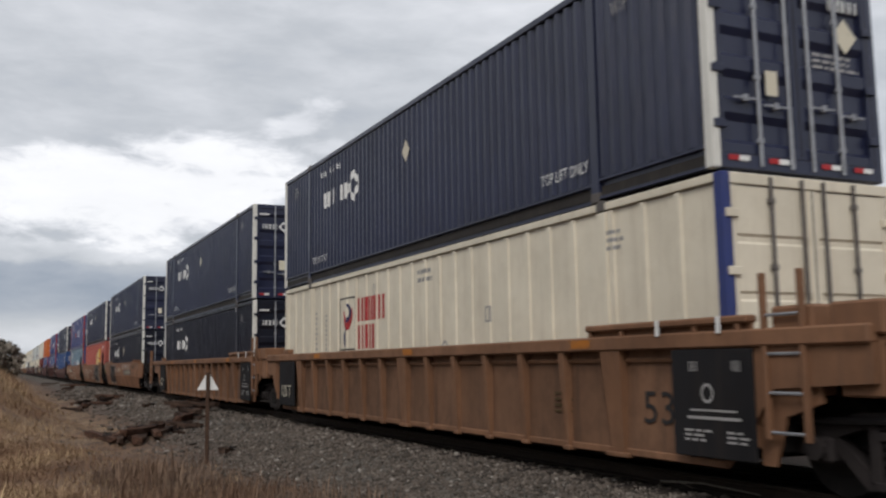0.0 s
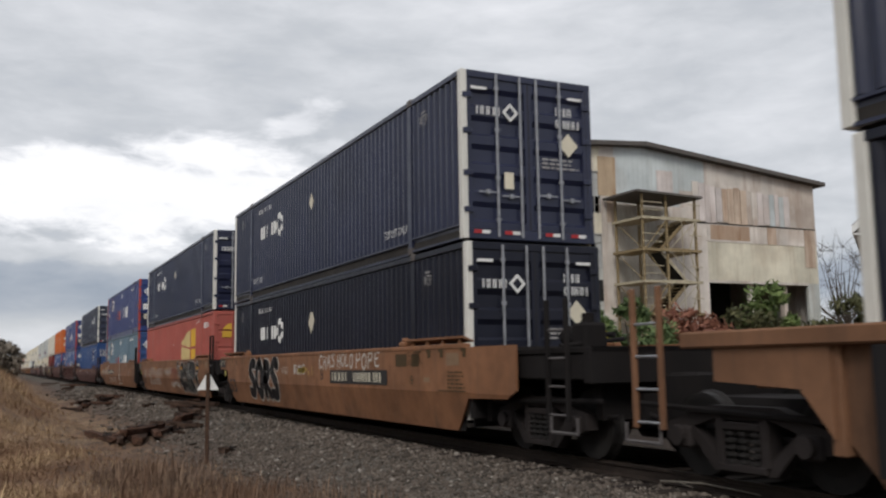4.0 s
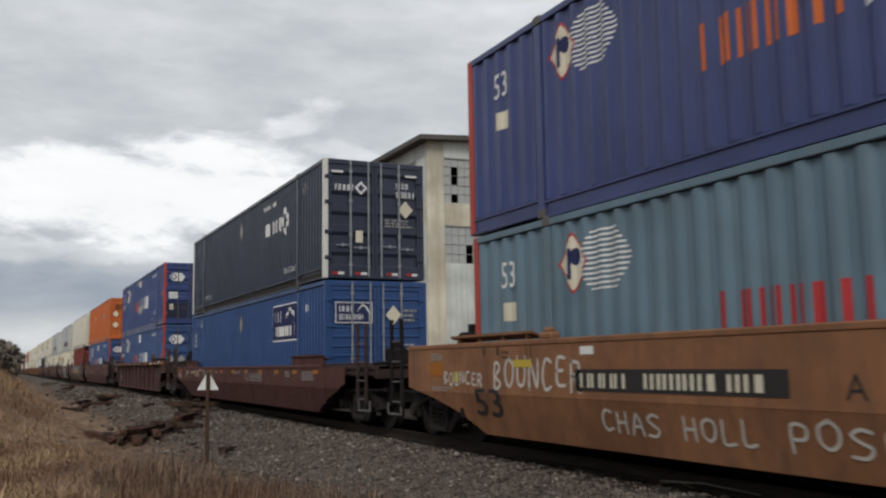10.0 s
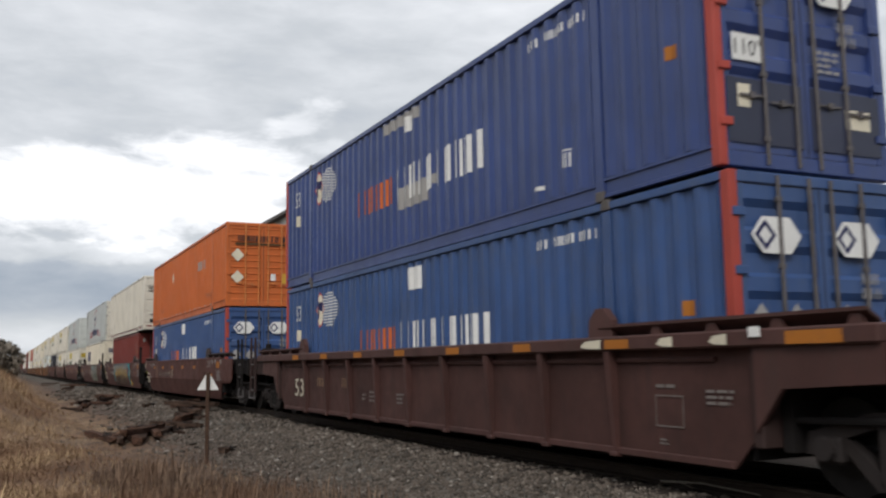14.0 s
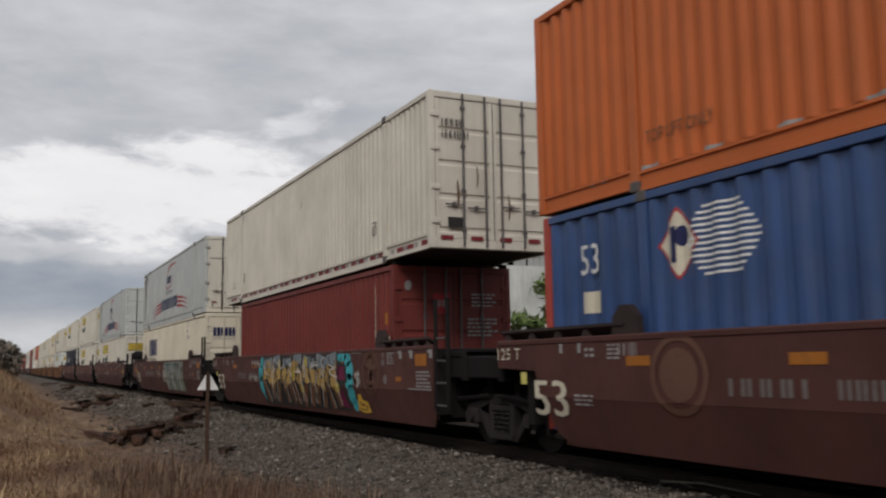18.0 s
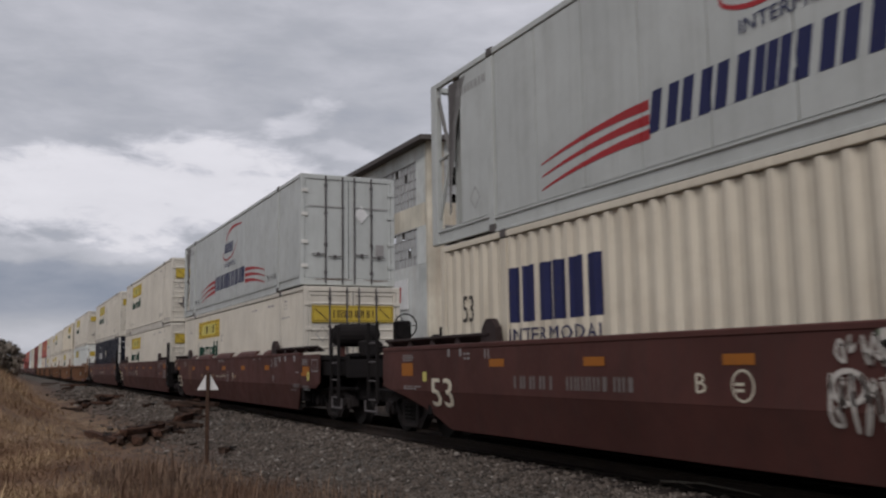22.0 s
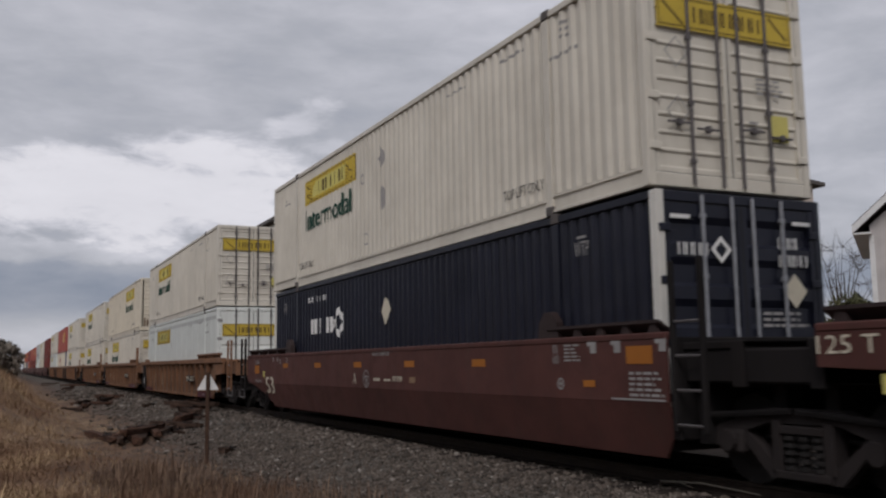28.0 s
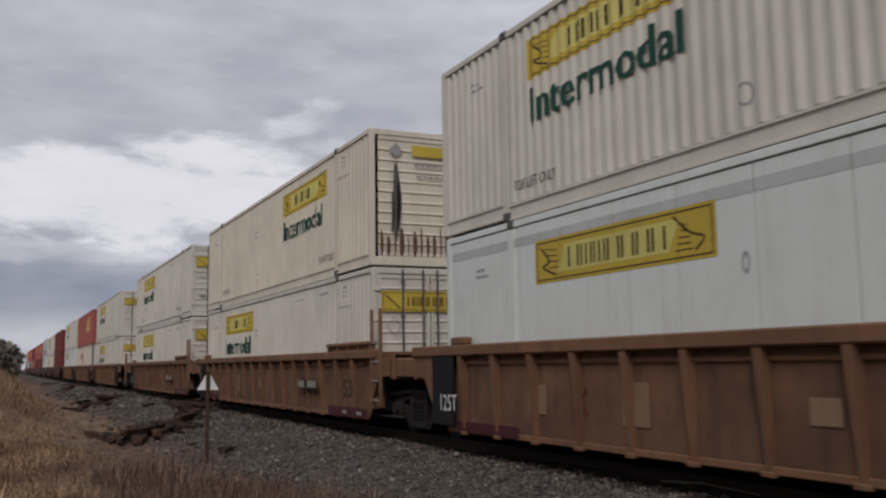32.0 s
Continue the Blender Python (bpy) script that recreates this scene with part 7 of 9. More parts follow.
def end_gear(ob, y, sgn, kind, P, far, brake, low=False, shaded_gear=None, tank=False, reach_in=0):
    """What stands between two wells: bulkhead, sill, deck, ladder, coupler. sgn: -1 towards the near end."""
    Y = lambda d: y + sgn * d
    a, c = sorted((Y(0.22), Y(0.36)))
    zt = 1.46 if not low else 1.25
    part("bulkhead", lambda: MB().cbox(-SX + 0.06, SX - 0.06, a, c, 0.35, zt - 0.02, 0.015), shaded_gear or P, ob, key=("bh", a, zt))
    reach = 1.62 if kind == "art" else 3.3
    # darker end-gear paint stands in for the shade between the cars
    G = shaded_gear or P
    part("brake_rigging", lambda: MB().box(-0.5, 0.5, *sorted((Y(0.45), Y(reach))), 0.40, 0.78).box(-1.2, 1.2, *sorted((Y(0.4), Y(0.52))), 0.32, 1.1).rod((-1.15, Y(0.5), 0.62), (-1.15, Y(reach), 0.70), 0.035, 6)
         .rod((-0.9, Y(0.6), 0.36), (-0.9, Y(reach), 0.50), 0.03, 6).box(-1.0, 1.0, *sorted((Y(reach - 0.35), Y(reach - 0.2))), 0.45, 1.02).rod((-0.7, Y(0.7), 1.0), (0.7, Y(reach - 0.3), 1.02), 0.03, 6), IRON, ob, "grimy brake rods and pipes", key=("rig", y, sgn, reach))
    a, c = sorted((Y(0.36), Y(reach)))
    part("centre_sill", lambda: MB().cbox(-0.42, 0.42, a, c, 0.80, 1.18, 0.02), G, ob, key=("cs", a))
    if kind == "art":
        part("connector", lambda: MB().rod((0, Y(reach) - 0.25, 0.98), (0, Y(reach) + 0.25, 0.98), 0.30, 12), IRON, ob, key=("cn", round(Y(reach), 2)))
    a, c = sorted((Y(0.36), Y(1.25 if kind == "art" else 3.4)))
    part("deck", lambda: MB().cbox(-SX + 0.12, SX - 0.12, a, c, zt - 0.16, zt - 0.08, 0.01), G, ob, key=("dk", a, zt))
    part("deck_beam", lambda: MB().cbox(-SX + 0.10, SX - 0.10, c - 0.16, c, 0.92, zt - 0.08, 0.01) if sgn > 0 else MB().cbox(-SX + 0.10, SX - 0.10, a, a + 0.16, 0.92, zt - 0.08, 0.01), G, ob, key=("db", a, sgn, zt))
    if far:
        return
    # steps and grab posts at the corner
    xs = -SX + 0.02
    l0 = Y(reach_in or (0.34 if kind == "art" else 2.55))
    if kind == "coup" or sgn < 0:
        ladder(ob, xs, l0, sgn, kind, G, zt, shaded_gear)
    part("end_platform", lambda: MB().cbox(-SX + 0.14, SX - 0.14, *sorted((Y(0.37), Y(1.2 if kind == "art" else 3.2))), 0.96, zt - 0.165, 0.02), G, ob, key=("ep", y, sgn, zt))
    if kind == "coup" and shaded_gear:
        part("valve", lambda: MB().cbox(-0.55, -0.15, *sorted((Y(1.75), Y(2.1))), zt - 0.09, zt + 0.28, 0.04).rod((-0.35, Y(1.9), zt + 0.2), (-0.35, Y(1.9), zt + 0.42), 0.09, 8).rod((-0.9, Y(2.0), zt - 0.05), (0.2, Y(2.0), zt + 0.05), 0.035, 6), IRON, ob, "black air brake valve", key=("vl", y, sgn, zt))
        part("brake_cylinder", lambda: MB().rod((0.1, Y(0.7), zt + 0.12), (0.1, Y(1.3), zt + 0.12), 0.17, 12).rod((0.1, Y(1.3), zt + 0.12), (0.1, Y(1.9), zt + 0.12), 0.04, 6), IRON, ob, "black brake cylinder", key=("bc", y, sgn, zt))
    if kind == "coup":
        part("coupler", lambda: MB().cbox(-0.11, 0.11, *sorted((Y(3.1), Y(3.62))), 0.74, 1.0, 0.02).cbox(-0.2, 0.16, *sorted((Y(3.42), Y(3.72))), 0.70, 1.04, 0.03), IRON, ob, key=("cp", Y(3.1)))
        part("air_hose", lambda: MB().rod((-0.35, Y(3.0), 0.9), (-0.4, Y(3.3), 0.5), 0.03, 7).rod((-0.4, Y(3.3), 0.5), (-0.2, Y(3.55), 0.42), 0.03, 7), IRON, ob, key=("ah", Y(3.0)))
        part("side_step", lambda: MB().rod((xs, Y(2.6), 0.30), (xs, Y(3.2), 0.30), 0.022, 6).rod((xs, Y(2.6), 0.30), (xs, Y(2.6), 0.5), 0.02, 6).rod((xs, Y(3.2), 0.30), (xs, Y(3.2), 0.5), 0.02, 6), ROD_DARK, ob, "steel foot rung", key=("ss", Y(2.2)))
        if tank:
            part("air_reservoir", lambda: MB().lathe([(-0.95, 0.1), (-0.88, 0.24), (-0.7, 0.27), (0.0, 0.27), (0.12, 0.24), (0.2, 0.1)], 16).shifted(0, Y(1.15), zt + 0.42), IRON, ob, "round air tank", key=("ar", Y(1.15), zt), smooth=False)
            part("reservoir_stand", lambda: MB().cbox(-0.75, -0.65, Y(1.15) - 0.06, Y(1.15) + 0.06, zt - 0.1, zt + 0.2, 0.01).cbox(-0.1, 0.0, Y(1.15) - 0.06, Y(1.15) + 0.06, zt - 0.1, zt + 0.2, 0.01), P, ob, key=("as", Y(1.15), zt))
        if brake:
            part("brake_housing", lambda: MB().cbox(0.42, 0.82, Y(1.6) - 0.12, Y(1.6) + 0.12, zt + 0.05, zt + 0.75, 0.05).cbox(0.5, 0.74, Y(1.6) - 0.2, Y(1.6) + 0.2, zt - 0.1, zt + 0.1, 0.02), IRON, ob, key=("bk", Y(1.6), zt))

            def hand_wheel():
                m = MB()
                n = 18
                p = lambda i: (0.62 + 0.28 * math.cos(2 * math.pi * i / n), Y(1.8), zt + 0.62 + 0.28 * math.sin(2 * math.pi * i / n))
                for i in range(n):
                    m.rod(p(i), p(i + 1), 0.018, 5)
                for i in range(0, n, 6):
                    m.rod((0.62, Y(1.8), zt + 0.62), p(i), 0.012, 5)
                return m

            part("brake_wheel", hand_wheel, IRON, ob, "round hand brake wheel", key=("bw", Y(1.8), zt))


def guide_flap(ob, y0, y1, P, knob, top, closed):
    g = 0.0 if closed else -0.095
    """Raised guide plate on the top chord, on short brackets."""
    f = part("guide_plate", lambda: MB().prism([(-SX + 0.0, top + 0.20 + g), (-SX + 0.16, top + 0.10 + g), (-SX + 0.16, top + 0.13 + g), (-SX + 0.0, top + 0.235 + g)], "y", y0, y1), P, ob, key=("gp", y0, y1, top))
    n = 5
    for i in range(n):
        y = y0 + 0.15 + (y1 - y0 - 0.3) * i / (n - 1)
        part("bracket", lambda: MB().prism([(-0.09, 0.0), (0.09, 0.0), (0.04, 0.2 + g), (-0.04, 0.2 + g)], "x", -SX + 0.03, -SX + 0.07), P, f, key=("bk2", g), at=pose(0, y, top))
    if closed:
        part("apron", lambda: MB().box(-SX + 0.04, -SX + 0.06, y0, y1, top - 0.01, top + 0.21), P, f, key=("ap", y0, y1, top))
    if knob:
        part("guide_ear", lambda: MB().prism([(knob - 0.24, top), (knob + 0.24, top), (knob + 0.22, top + 0.2), (knob + 0.08, top + 0.34), (knob - 0.08, top + 0.34), (knob - 0.22, top + 0.2)], "x", -SX + 0.02, -SX + 0.12), P, ob, key=("ge", knob, top))


def half(poly, level, keep):
    """The part of an outline above (keep 1) or below (keep -1) a level."""
    out = []
    for i, p in enumerate(poly):
        q = poly[(i + 1) % len(poly)]
        a, b = (p[1] - level) * keep, (q[1] - level) * keep
        if a >= 0:
            out.append(p)
        if a * b < 0:
            t = a / (a - b)
            out.append((p[0] + (q[0] - p[0]) * t, level))
    return out


def well_car(spec, s, near, farj, far=False, brake=False, art_truck=True, tank=False):
    """A well car for one pair of stacked containers. spec: paint and side style; near, farj: 'art' or 'coup'."""
    ob = thing("well_car", spec["label"], "railway car", "well cars")
    MOVERS.append((ob, s, 0.0))
    P, style, L = spec["paint"], spec["style"], CL
    top = {"smooth": 1.50, "ribbed": 1.48, "low": 1.20}[style]
    e0 = -0.24 if near == "art" else -1.75
    e1 = L + (1.06 if farj == "art" else 2.2)
    if style in ("smooth", "low"):
        full = [(e0, top - 0.06)]
        full += [(e0, 0.42), (e0 + 0.25, 0.14)] if near == "art" else ([(e0, 0.80), (-1.26, 0.64), (-0.5, 0.46), (-0.05, 0.30), (0.35, 0.14)] if style == "low" else [(e0, 0.80), (-1.45, 0.68), (-0.25, 0.66), (0.35, 0.14)])
        full += [(L - 0.62, 0.14), (L - 0.30, 0.28), (L + 0.06, 1.08), (e1, 1.12), (e1, top - 0.06)] if farj == "art" else [(L - 0.35, 0.14), (L + 0.05, 0.30), (L + 0.5, 0.46), (L + 1.26, 0.64), (e1, 0.80), (e1, top - 0.06)]
        fold_z = 0.74 if style == "smooth" else 0.70
        FOLDS[ob.name] = fold_z
        for sx in (-1, 1):
            def plate():
                m = MB()
                a, c = sorted((sx * SX, sx * (SX - 0.03)))
                m.prism(half(full, fold_z, 1), "x", a, c)
                # below the fold line the plate leans inwards
                o = half(full, fold_z + 0.003, -1)
                n = len(o)
                vs = []
                for off in (0.0, 0.03):
                    for y, z in o:
                        k = max(0.0, (fold_z - z)) / 0.6 * 0.15 + off
                        vs.append((sx * (SX - k - 0.002), y, z))
                m.add(vs, [tuple(range(n)), tuple(range(2 * n - 1, n - 1, -1))] + [(i, (i + 1) % n, n + (i + 1) % n, n + i) for i in range(n)])
                return m

            part("side_plate", plate, P, ob, key=("sp", sx, near, farj, style))
            x0, x1 = sorted((sx * (SX + 0.012), sx * (SX - 0.11)))
            part("top_chord", lambda: MB().cbox(x0, x1, e0 if near == "art" else -0.2, e1, top - 0.08, top, 0.015), P, ob, key=("tc", sx, near, farj, style))
            x0, x1 = sorted((sx * (SX - 0.165), sx * (SX - 0.30)))
            part("bottom_chord", lambda: MB().cbox(x0, x1, 0.4, L - 0.4, 0.13, 0.22, 0.015), P, ob, key=("bc", sx))
    else:
        for sx in (-1, 1):
            x0, x1 = sorted((sx * (SX + 0.02), sx * (SX - 0.15)))
            part("top_chord", lambda: MB().cbox(x0, x1, min(e0, -0.52), e1, top - 0.17, top, 0.02), P, ob, key=("tc", sx, near, farj, style))
            x0, x1 = sorted((sx * (SX - 0.13), sx * (SX - 0.16)))

            def web():
                pts = [(-0.3, top - 0.16), (-0.3, 0.55), (0.1, 0.13), (L - 0.1, 0.13), (L + 0.3, 0.55), (L + 0.3, top - 0.16)]
                return MB().prism(pts, "x", x0, x1)

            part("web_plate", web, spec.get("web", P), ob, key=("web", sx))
            y0, y1 = sorted((sx * (SX - 0.10), sx * (SX - 0.16)))
            part("bottom_chord", lambda: MB().cbox(y0, y1, 0.1, L - 0.1, 0.12, 0.20, 0.01), P, ob, key=("bc2", sx))
            if far and sx > 0:
                continue
            m = spec.get("bays", 6)
            for i in range(-m, m + 1):
                y = spec.get("rib_mid", 8.12) + spec.get("rib_step", 1.045) * i
                wide = 0.19 if i in (-6, 0, 6) and m == 6 else 0.06
                xa, xb = sorted((sx * (SX - 0.0), sx * (SX - 0.135)))

                def rib():
                    return MB().add([(sx * SX, -wide, top - 0.17), (sx * SX, wide, top - 0.17), (sx * (SX - 0.135), wide, top - 0.17), (sx * (SX - 0.135), -wide, top - 0.17),
                                     (sx * (SX - 0.085), -wide * 0.6, 0.13), (sx * (SX - 0.085), wide * 0.6, 0.13), (sx * (SX - 0.135), wide * 0.6, 0.13), (sx * (SX - 0.135), -wide * 0.6, 0.13)],
                                    [(0, 1, 2, 3), (7, 6, 5, 4), (0, 4, 5, 1), (1, 5, 6, 2), (2, 6, 7, 3), (3, 7, 4, 0)])

                r = part("rib", rib, P, ob, key=("rib", sx, wide), at=pose(0, y, 0))
                if not far:
                    part("foot", lambda: MB().cbox(*sorted((sx * (SX - 0.05), sx * (SX - 0.14))), -wide - 0.02, wide + 0.02, 0.095, 0.15, 0.01), P, r, key=("foot", sx, wide))
            part("stiffener", lambda: MB().rod((sx * (SX - 0.115), 0.3, top - 0.28), (sx * (SX - 0.115), L - 0.3, top - 0.28), 0.03, 6), P, ob, key=("stf", sx))
            for q, (yy, jt, sg) in enumerate(((-0.3, near, -1), (L + 0.3, farj, 1))):
                r = 1.45 if jt == "coup" else 0.8
                xa, xb = sorted((sx * (SX - 0.03), sx * (SX - 0.09)))
                part("end_gusset", lambda: MB().prism([(yy, top - 0.16), (yy, 0.5), (yy + sg * 0.35, 0.92), (yy + sg * r, 0.98), (yy + sg * r, top - 0.16)] if jt == "coup" else [(yy, top - 0.16), (yy, 0.5), (yy + sg * 0.35, 0.95), (yy + sg * 0.8, 0.98), (yy + sg * 0.8, top - 0.16)], "x", xa, xb), P, ob, key=("eg", sx, q, jt))
    part("well_floor", lambda: MB().box(-SX + 0.2, SX - 0.2, 0.1, 2.6, 0.20, 0.26).box(-SX + 0.2, SX - 0.2, L - 2.6, L - 0.1, 0.20, 0.26).box(-SX + 0.2, SX - 0.2, L / 2 - 0.4, L / 2 + 0.4, 0.20, 0.26)
         .box(-0.25, 0.25, 2.6, L - 2.6, 0.20, 0.25), WOODFLOOR, ob, key="well_floor")
    # dark plates added behind the well sides in place of shade there
    if style != "ribbed":
        for sx in (-1, 1):
            for y0, y1, jt in ((0.15, 1.5, near), (L - 1.9, L - 0.75, farj)):
                part("inner_skirt", lambda: MB().box(*sorted((sx * (SX - 0.165), sx * (SX - 0.185))), y0, y1, 0.14, 1.0), IRON, ob, key=("isk", sx, y0))
    for y in (-0.10, L + 0.10):
        part("well_end", lambda: MB().box(-SX + 0.20, SX - 0.20, -0.025, 0.025, 0.22, 1.02), IRON, ob, "dark steel end wall of the well", key="well_end", at=pose(0, y, 0))
    end_gear(ob, 0.0, -1, near, P, far, brake, style == "low", spec.get("shaded_gear"), tank, spec.get("ladder_at", 0))
    end_gear(ob, L, 1, farj, P, far, False, style == "low", spec.get("shaded_gear"))
    if near == "coup":
        truck_part(ob, -1.75, far)
    if farj == "coup":
        truck_part(ob, L + 1.75, far)
    elif art_truck:
        truck_part(ob, L + 1.62, far)
    if not far:
        closed = spec.get("closed_guides", False)
        knob = spec.get("ear", True)
        GP = GUIDE if P is BROWN and style == "smooth" else P
        if spec.get("flat_guides"):
            for y0, y1, c in ((-0.18, 2.05, 2.25), (L - 2.0, L + 0.48, L - 2.3)):
                g = part("guide_plate", lambda: MB().prism([(-SX - 0.02, top + 0.085), (-SX + 0.17, top + 0.02), (-SX + 0.17, top + 0.045), (-SX - 0.02, top + 0.12)], "y", y0, y1), P, ob, key=("fg", y0))
                for i in range(4):
                    part("bracket", lambda: MB().prism([(-0.05, 0.0), (0.05, 0.0), (0.03, 0.085), (-0.03, 0.085)], "x", -SX + 0.02, -SX + 0.06), P, g, key=("fgb",), at=pose(0, y0 + 0.2 + (y1 - y0 - 0.4) * i / 3, top))
                part("guide_casting", lambda: MB().cbox(-SX - 0.01, -SX + 0.15, c - 0.15, c + 0.15, top - 0.02, top + 0.09, 0.03).cbox(-SX + 0.02, -SX + 0.13, c - 0.07, c + 0.10, top + 0.07, top + 0.15, 0.03), P, ob, key=("fgc", c))
        elif style != "ribbed" or spec.get("flaps"):
            ya, yb = (-0.3, L + 0.3) if closed else (e0 + 0.1, e1 - 0.1)
            guide_flap(ob, ya, 2.15, GP, 2.15 if knob else 0, top, closed)
            guide_flap(ob, L - 1.9, yb, GP, L - 1.9 if knob else 0, top, closed)
            for y0, y1 in spec.get("covers", ()):
                part("cover_plate", lambda: MB().prism([(-SX + 0.01, top - 0.005), (-SX + 0.03, top + 0.055), (-SX + 0.15, top + 0.13), (-SX + 0.16, top + 0.10), (-SX + 0.06, top - 0.005)], "y", y0, y1), P, ob, key=("cvp", y0, y1))
        else:
            gh = spec.get("guide_height", 0.24)
            ge = spec.get("guide_end", -0.4) if near == "coup" else -0.4
            gp = part("guide_plate", lambda: MB().cbox(-SX - 0.03, -SX + 0.13, ge, 2.3, top + gh - 0.08, top + gh, 0.02).box(-SX + 0.05, -SX + 0.07, ge, 2.3, top - 0.02, top + gh - 0.07), P, ob, key=("gpr", gh, ge))
            for i in range(5):
                part("bracket", lambda: MB().cbox(-SX - 0.01, -SX + 0.052, -0.03, 0.03, top - 0.01, top + gh - 0.075, 0.006), P, gp, key=("gprb", gh), at=pose(0, -0.25 + i * 0.62, 0))
            part("guide_plate", lambda: MB().cbox(-SX - 0.01, -SX + 0.13, L - 0.95, L - 0.45, top + 0.0, top + 0.12, 0.02), P, ob, key="gpr2")
    if spec.get("end_blocks") and not far:
        for y0, y1, x1 in ((-1.12, -0.62, 0.45), (-1.85, -1.30, 0.75)):
            part("end_block", lambda: MB().cbox(-SX + 0.06, -SX + x1, y0, y1, top - 0.10, top + 0.20, 0.025).cbox(-SX + 0.10, -SX + x1 - 0.05, y0 + 0.06, y1 - 0.04, top - 0.62, top - 0.09, 0.02), P, ob, key=("ebl", y0))
        part("end_gusset", lambda: MB().prism([(-0.40, top - 0.17), (-0.40, 0.2), (-0.56, 0.2), (-0.72, 0.66), (-1.15, 0.80), (-1.15, top - 0.17)], "x", -SX + 0.09, -SX + 0.13), P, ob, key="egn")
        for y0 in (-0.02, 0.92):
            part("tab", lambda: MB().cbox(-SX - 0.04, -SX - 0.028, y0 - 0.03, y0 + 0.03, top - 0.03, top + 0.14, 0.003), D_WHITE, ob, "white painted tab", key=("tab", y0))
    if "marks" in spec:
        spec["marks"](ob, far)
    if farj == "coup" and style == "smooth" and not far:
        coupled_end_marks(ob)
    elif style == "smooth" and not far:
        hinged_end_marks(ob, P is BROWN)
    for o in ob.children:
        if not o.name.startswith("truck"):
            o.location.z += 0.08
    return ob
# ---- lettering and spray paint on the cars ----
GLYPHS = {
    "s": [[(0.85, 0.88), (0.45, 0.97), (0.15, 0.76), (0.45, 0.55), (0.82, 0.36), (0.6, 0.08), (0.12, 0.1)]],
    "o": [[(0.5, 0.95), (0.16, 0.75), (0.16, 0.3), (0.5, 0.06), (0.84, 0.3), (0.84, 0.75), (0.5, 0.95)]],
    "r": [[(0.2, 0.05), (0.2, 0.9)], [(0.2, 0.9), (0.7, 0.88), (0.75, 0.6), (0.25, 0.48)], [(0.4, 0.48), (0.85, 0.05)]],
    "t": [[(0.1, 0.85), (0.9, 0.9)], [(0.5, 0.85), (0.4, 0.5), (0.55, 0.08)]],
    "e": [[(0.85, 0.85), (0.3, 0.9), (0.2, 0.5), (0.3, 0.12), (0.85, 0.1)], [(0.2, 0.5), (0.7, 0.52)]],
    "k": [[(0.2, 0.05), (0.2, 0.95)], [(0.85, 0.92), (0.25, 0.5), (0.85, 0.08)]],
    "h": [[(0.15, 0.05), (0.2, 0.95)], [(0.8, 0.95), (0.8, 0.05)], [(0.2, 0.5), (0.8, 0.52)]],
    "a": [[(0.1, 0.05), (0.5, 0.95), (0.88, 0.05)], [(0.25, 0.4), (0.75, 0.4)]],
    "n": [[(0.12, 0.05), (0.15, 0.92), (0.8, 0.1), (0.85, 0.95)]],
    "c": [[(0.85, 0.85), (0.4, 0.95), (0.15, 0.5), (0.4, 0.06), (0.85, 0.15)]],
    "l": [[(0.2, 0.95), (0.2, 0.08), (0.8, 0.1)]],
    "b": [[(0.2, 0.05), (0.2, 0.95), (0.7, 0.85), (0.3, 0.52), (0.8, 0.3), (0.2, 0.05)]],
    "p": [[(0.2, 0.02), (0.2, 0.92), (0.75, 0.85), (0.7, 0.5), (0.22, 0.45)]],
    "u": [[(0.15, 0.95), (0.2, 0.2), (0.5, 0.06), (0.8, 0.2), (0.85, 0.95)]],
}


def sprayed(word, u0, v0, w, h, width, lean=0.08, wob=0.05, seed=1):
    rnd = random.Random(seed)
    out = []
    cell = w / len(word)
    for i, ch in enumerate(word):
        dv = rnd.uniform(-wob, wob) * h
        for st in GLYPHS[ch]:
            out += ribbon([(u0 + (i + 0.06 + 0.9 * a) * cell + lean * b * h, v0 + dv + b * h * rnd.uniform(0.96, 1.04)) for a, b in st], width, k=4)
    return out


def scrawl(u0, v0, w, h, n, seed, width=0.03):
    """A hasty spray-can tag that cannot be read."""
    rnd = random.Random(seed)
    out = []
    for i in range(n):
        c = w / n
        p = [(u0 + (i + rnd.uniform(0, 1)) * c, v0 + rnd.uniform(0, 1) * h) for _ in range(5)]
        out += ribbon(p, width, k=4)
    return out


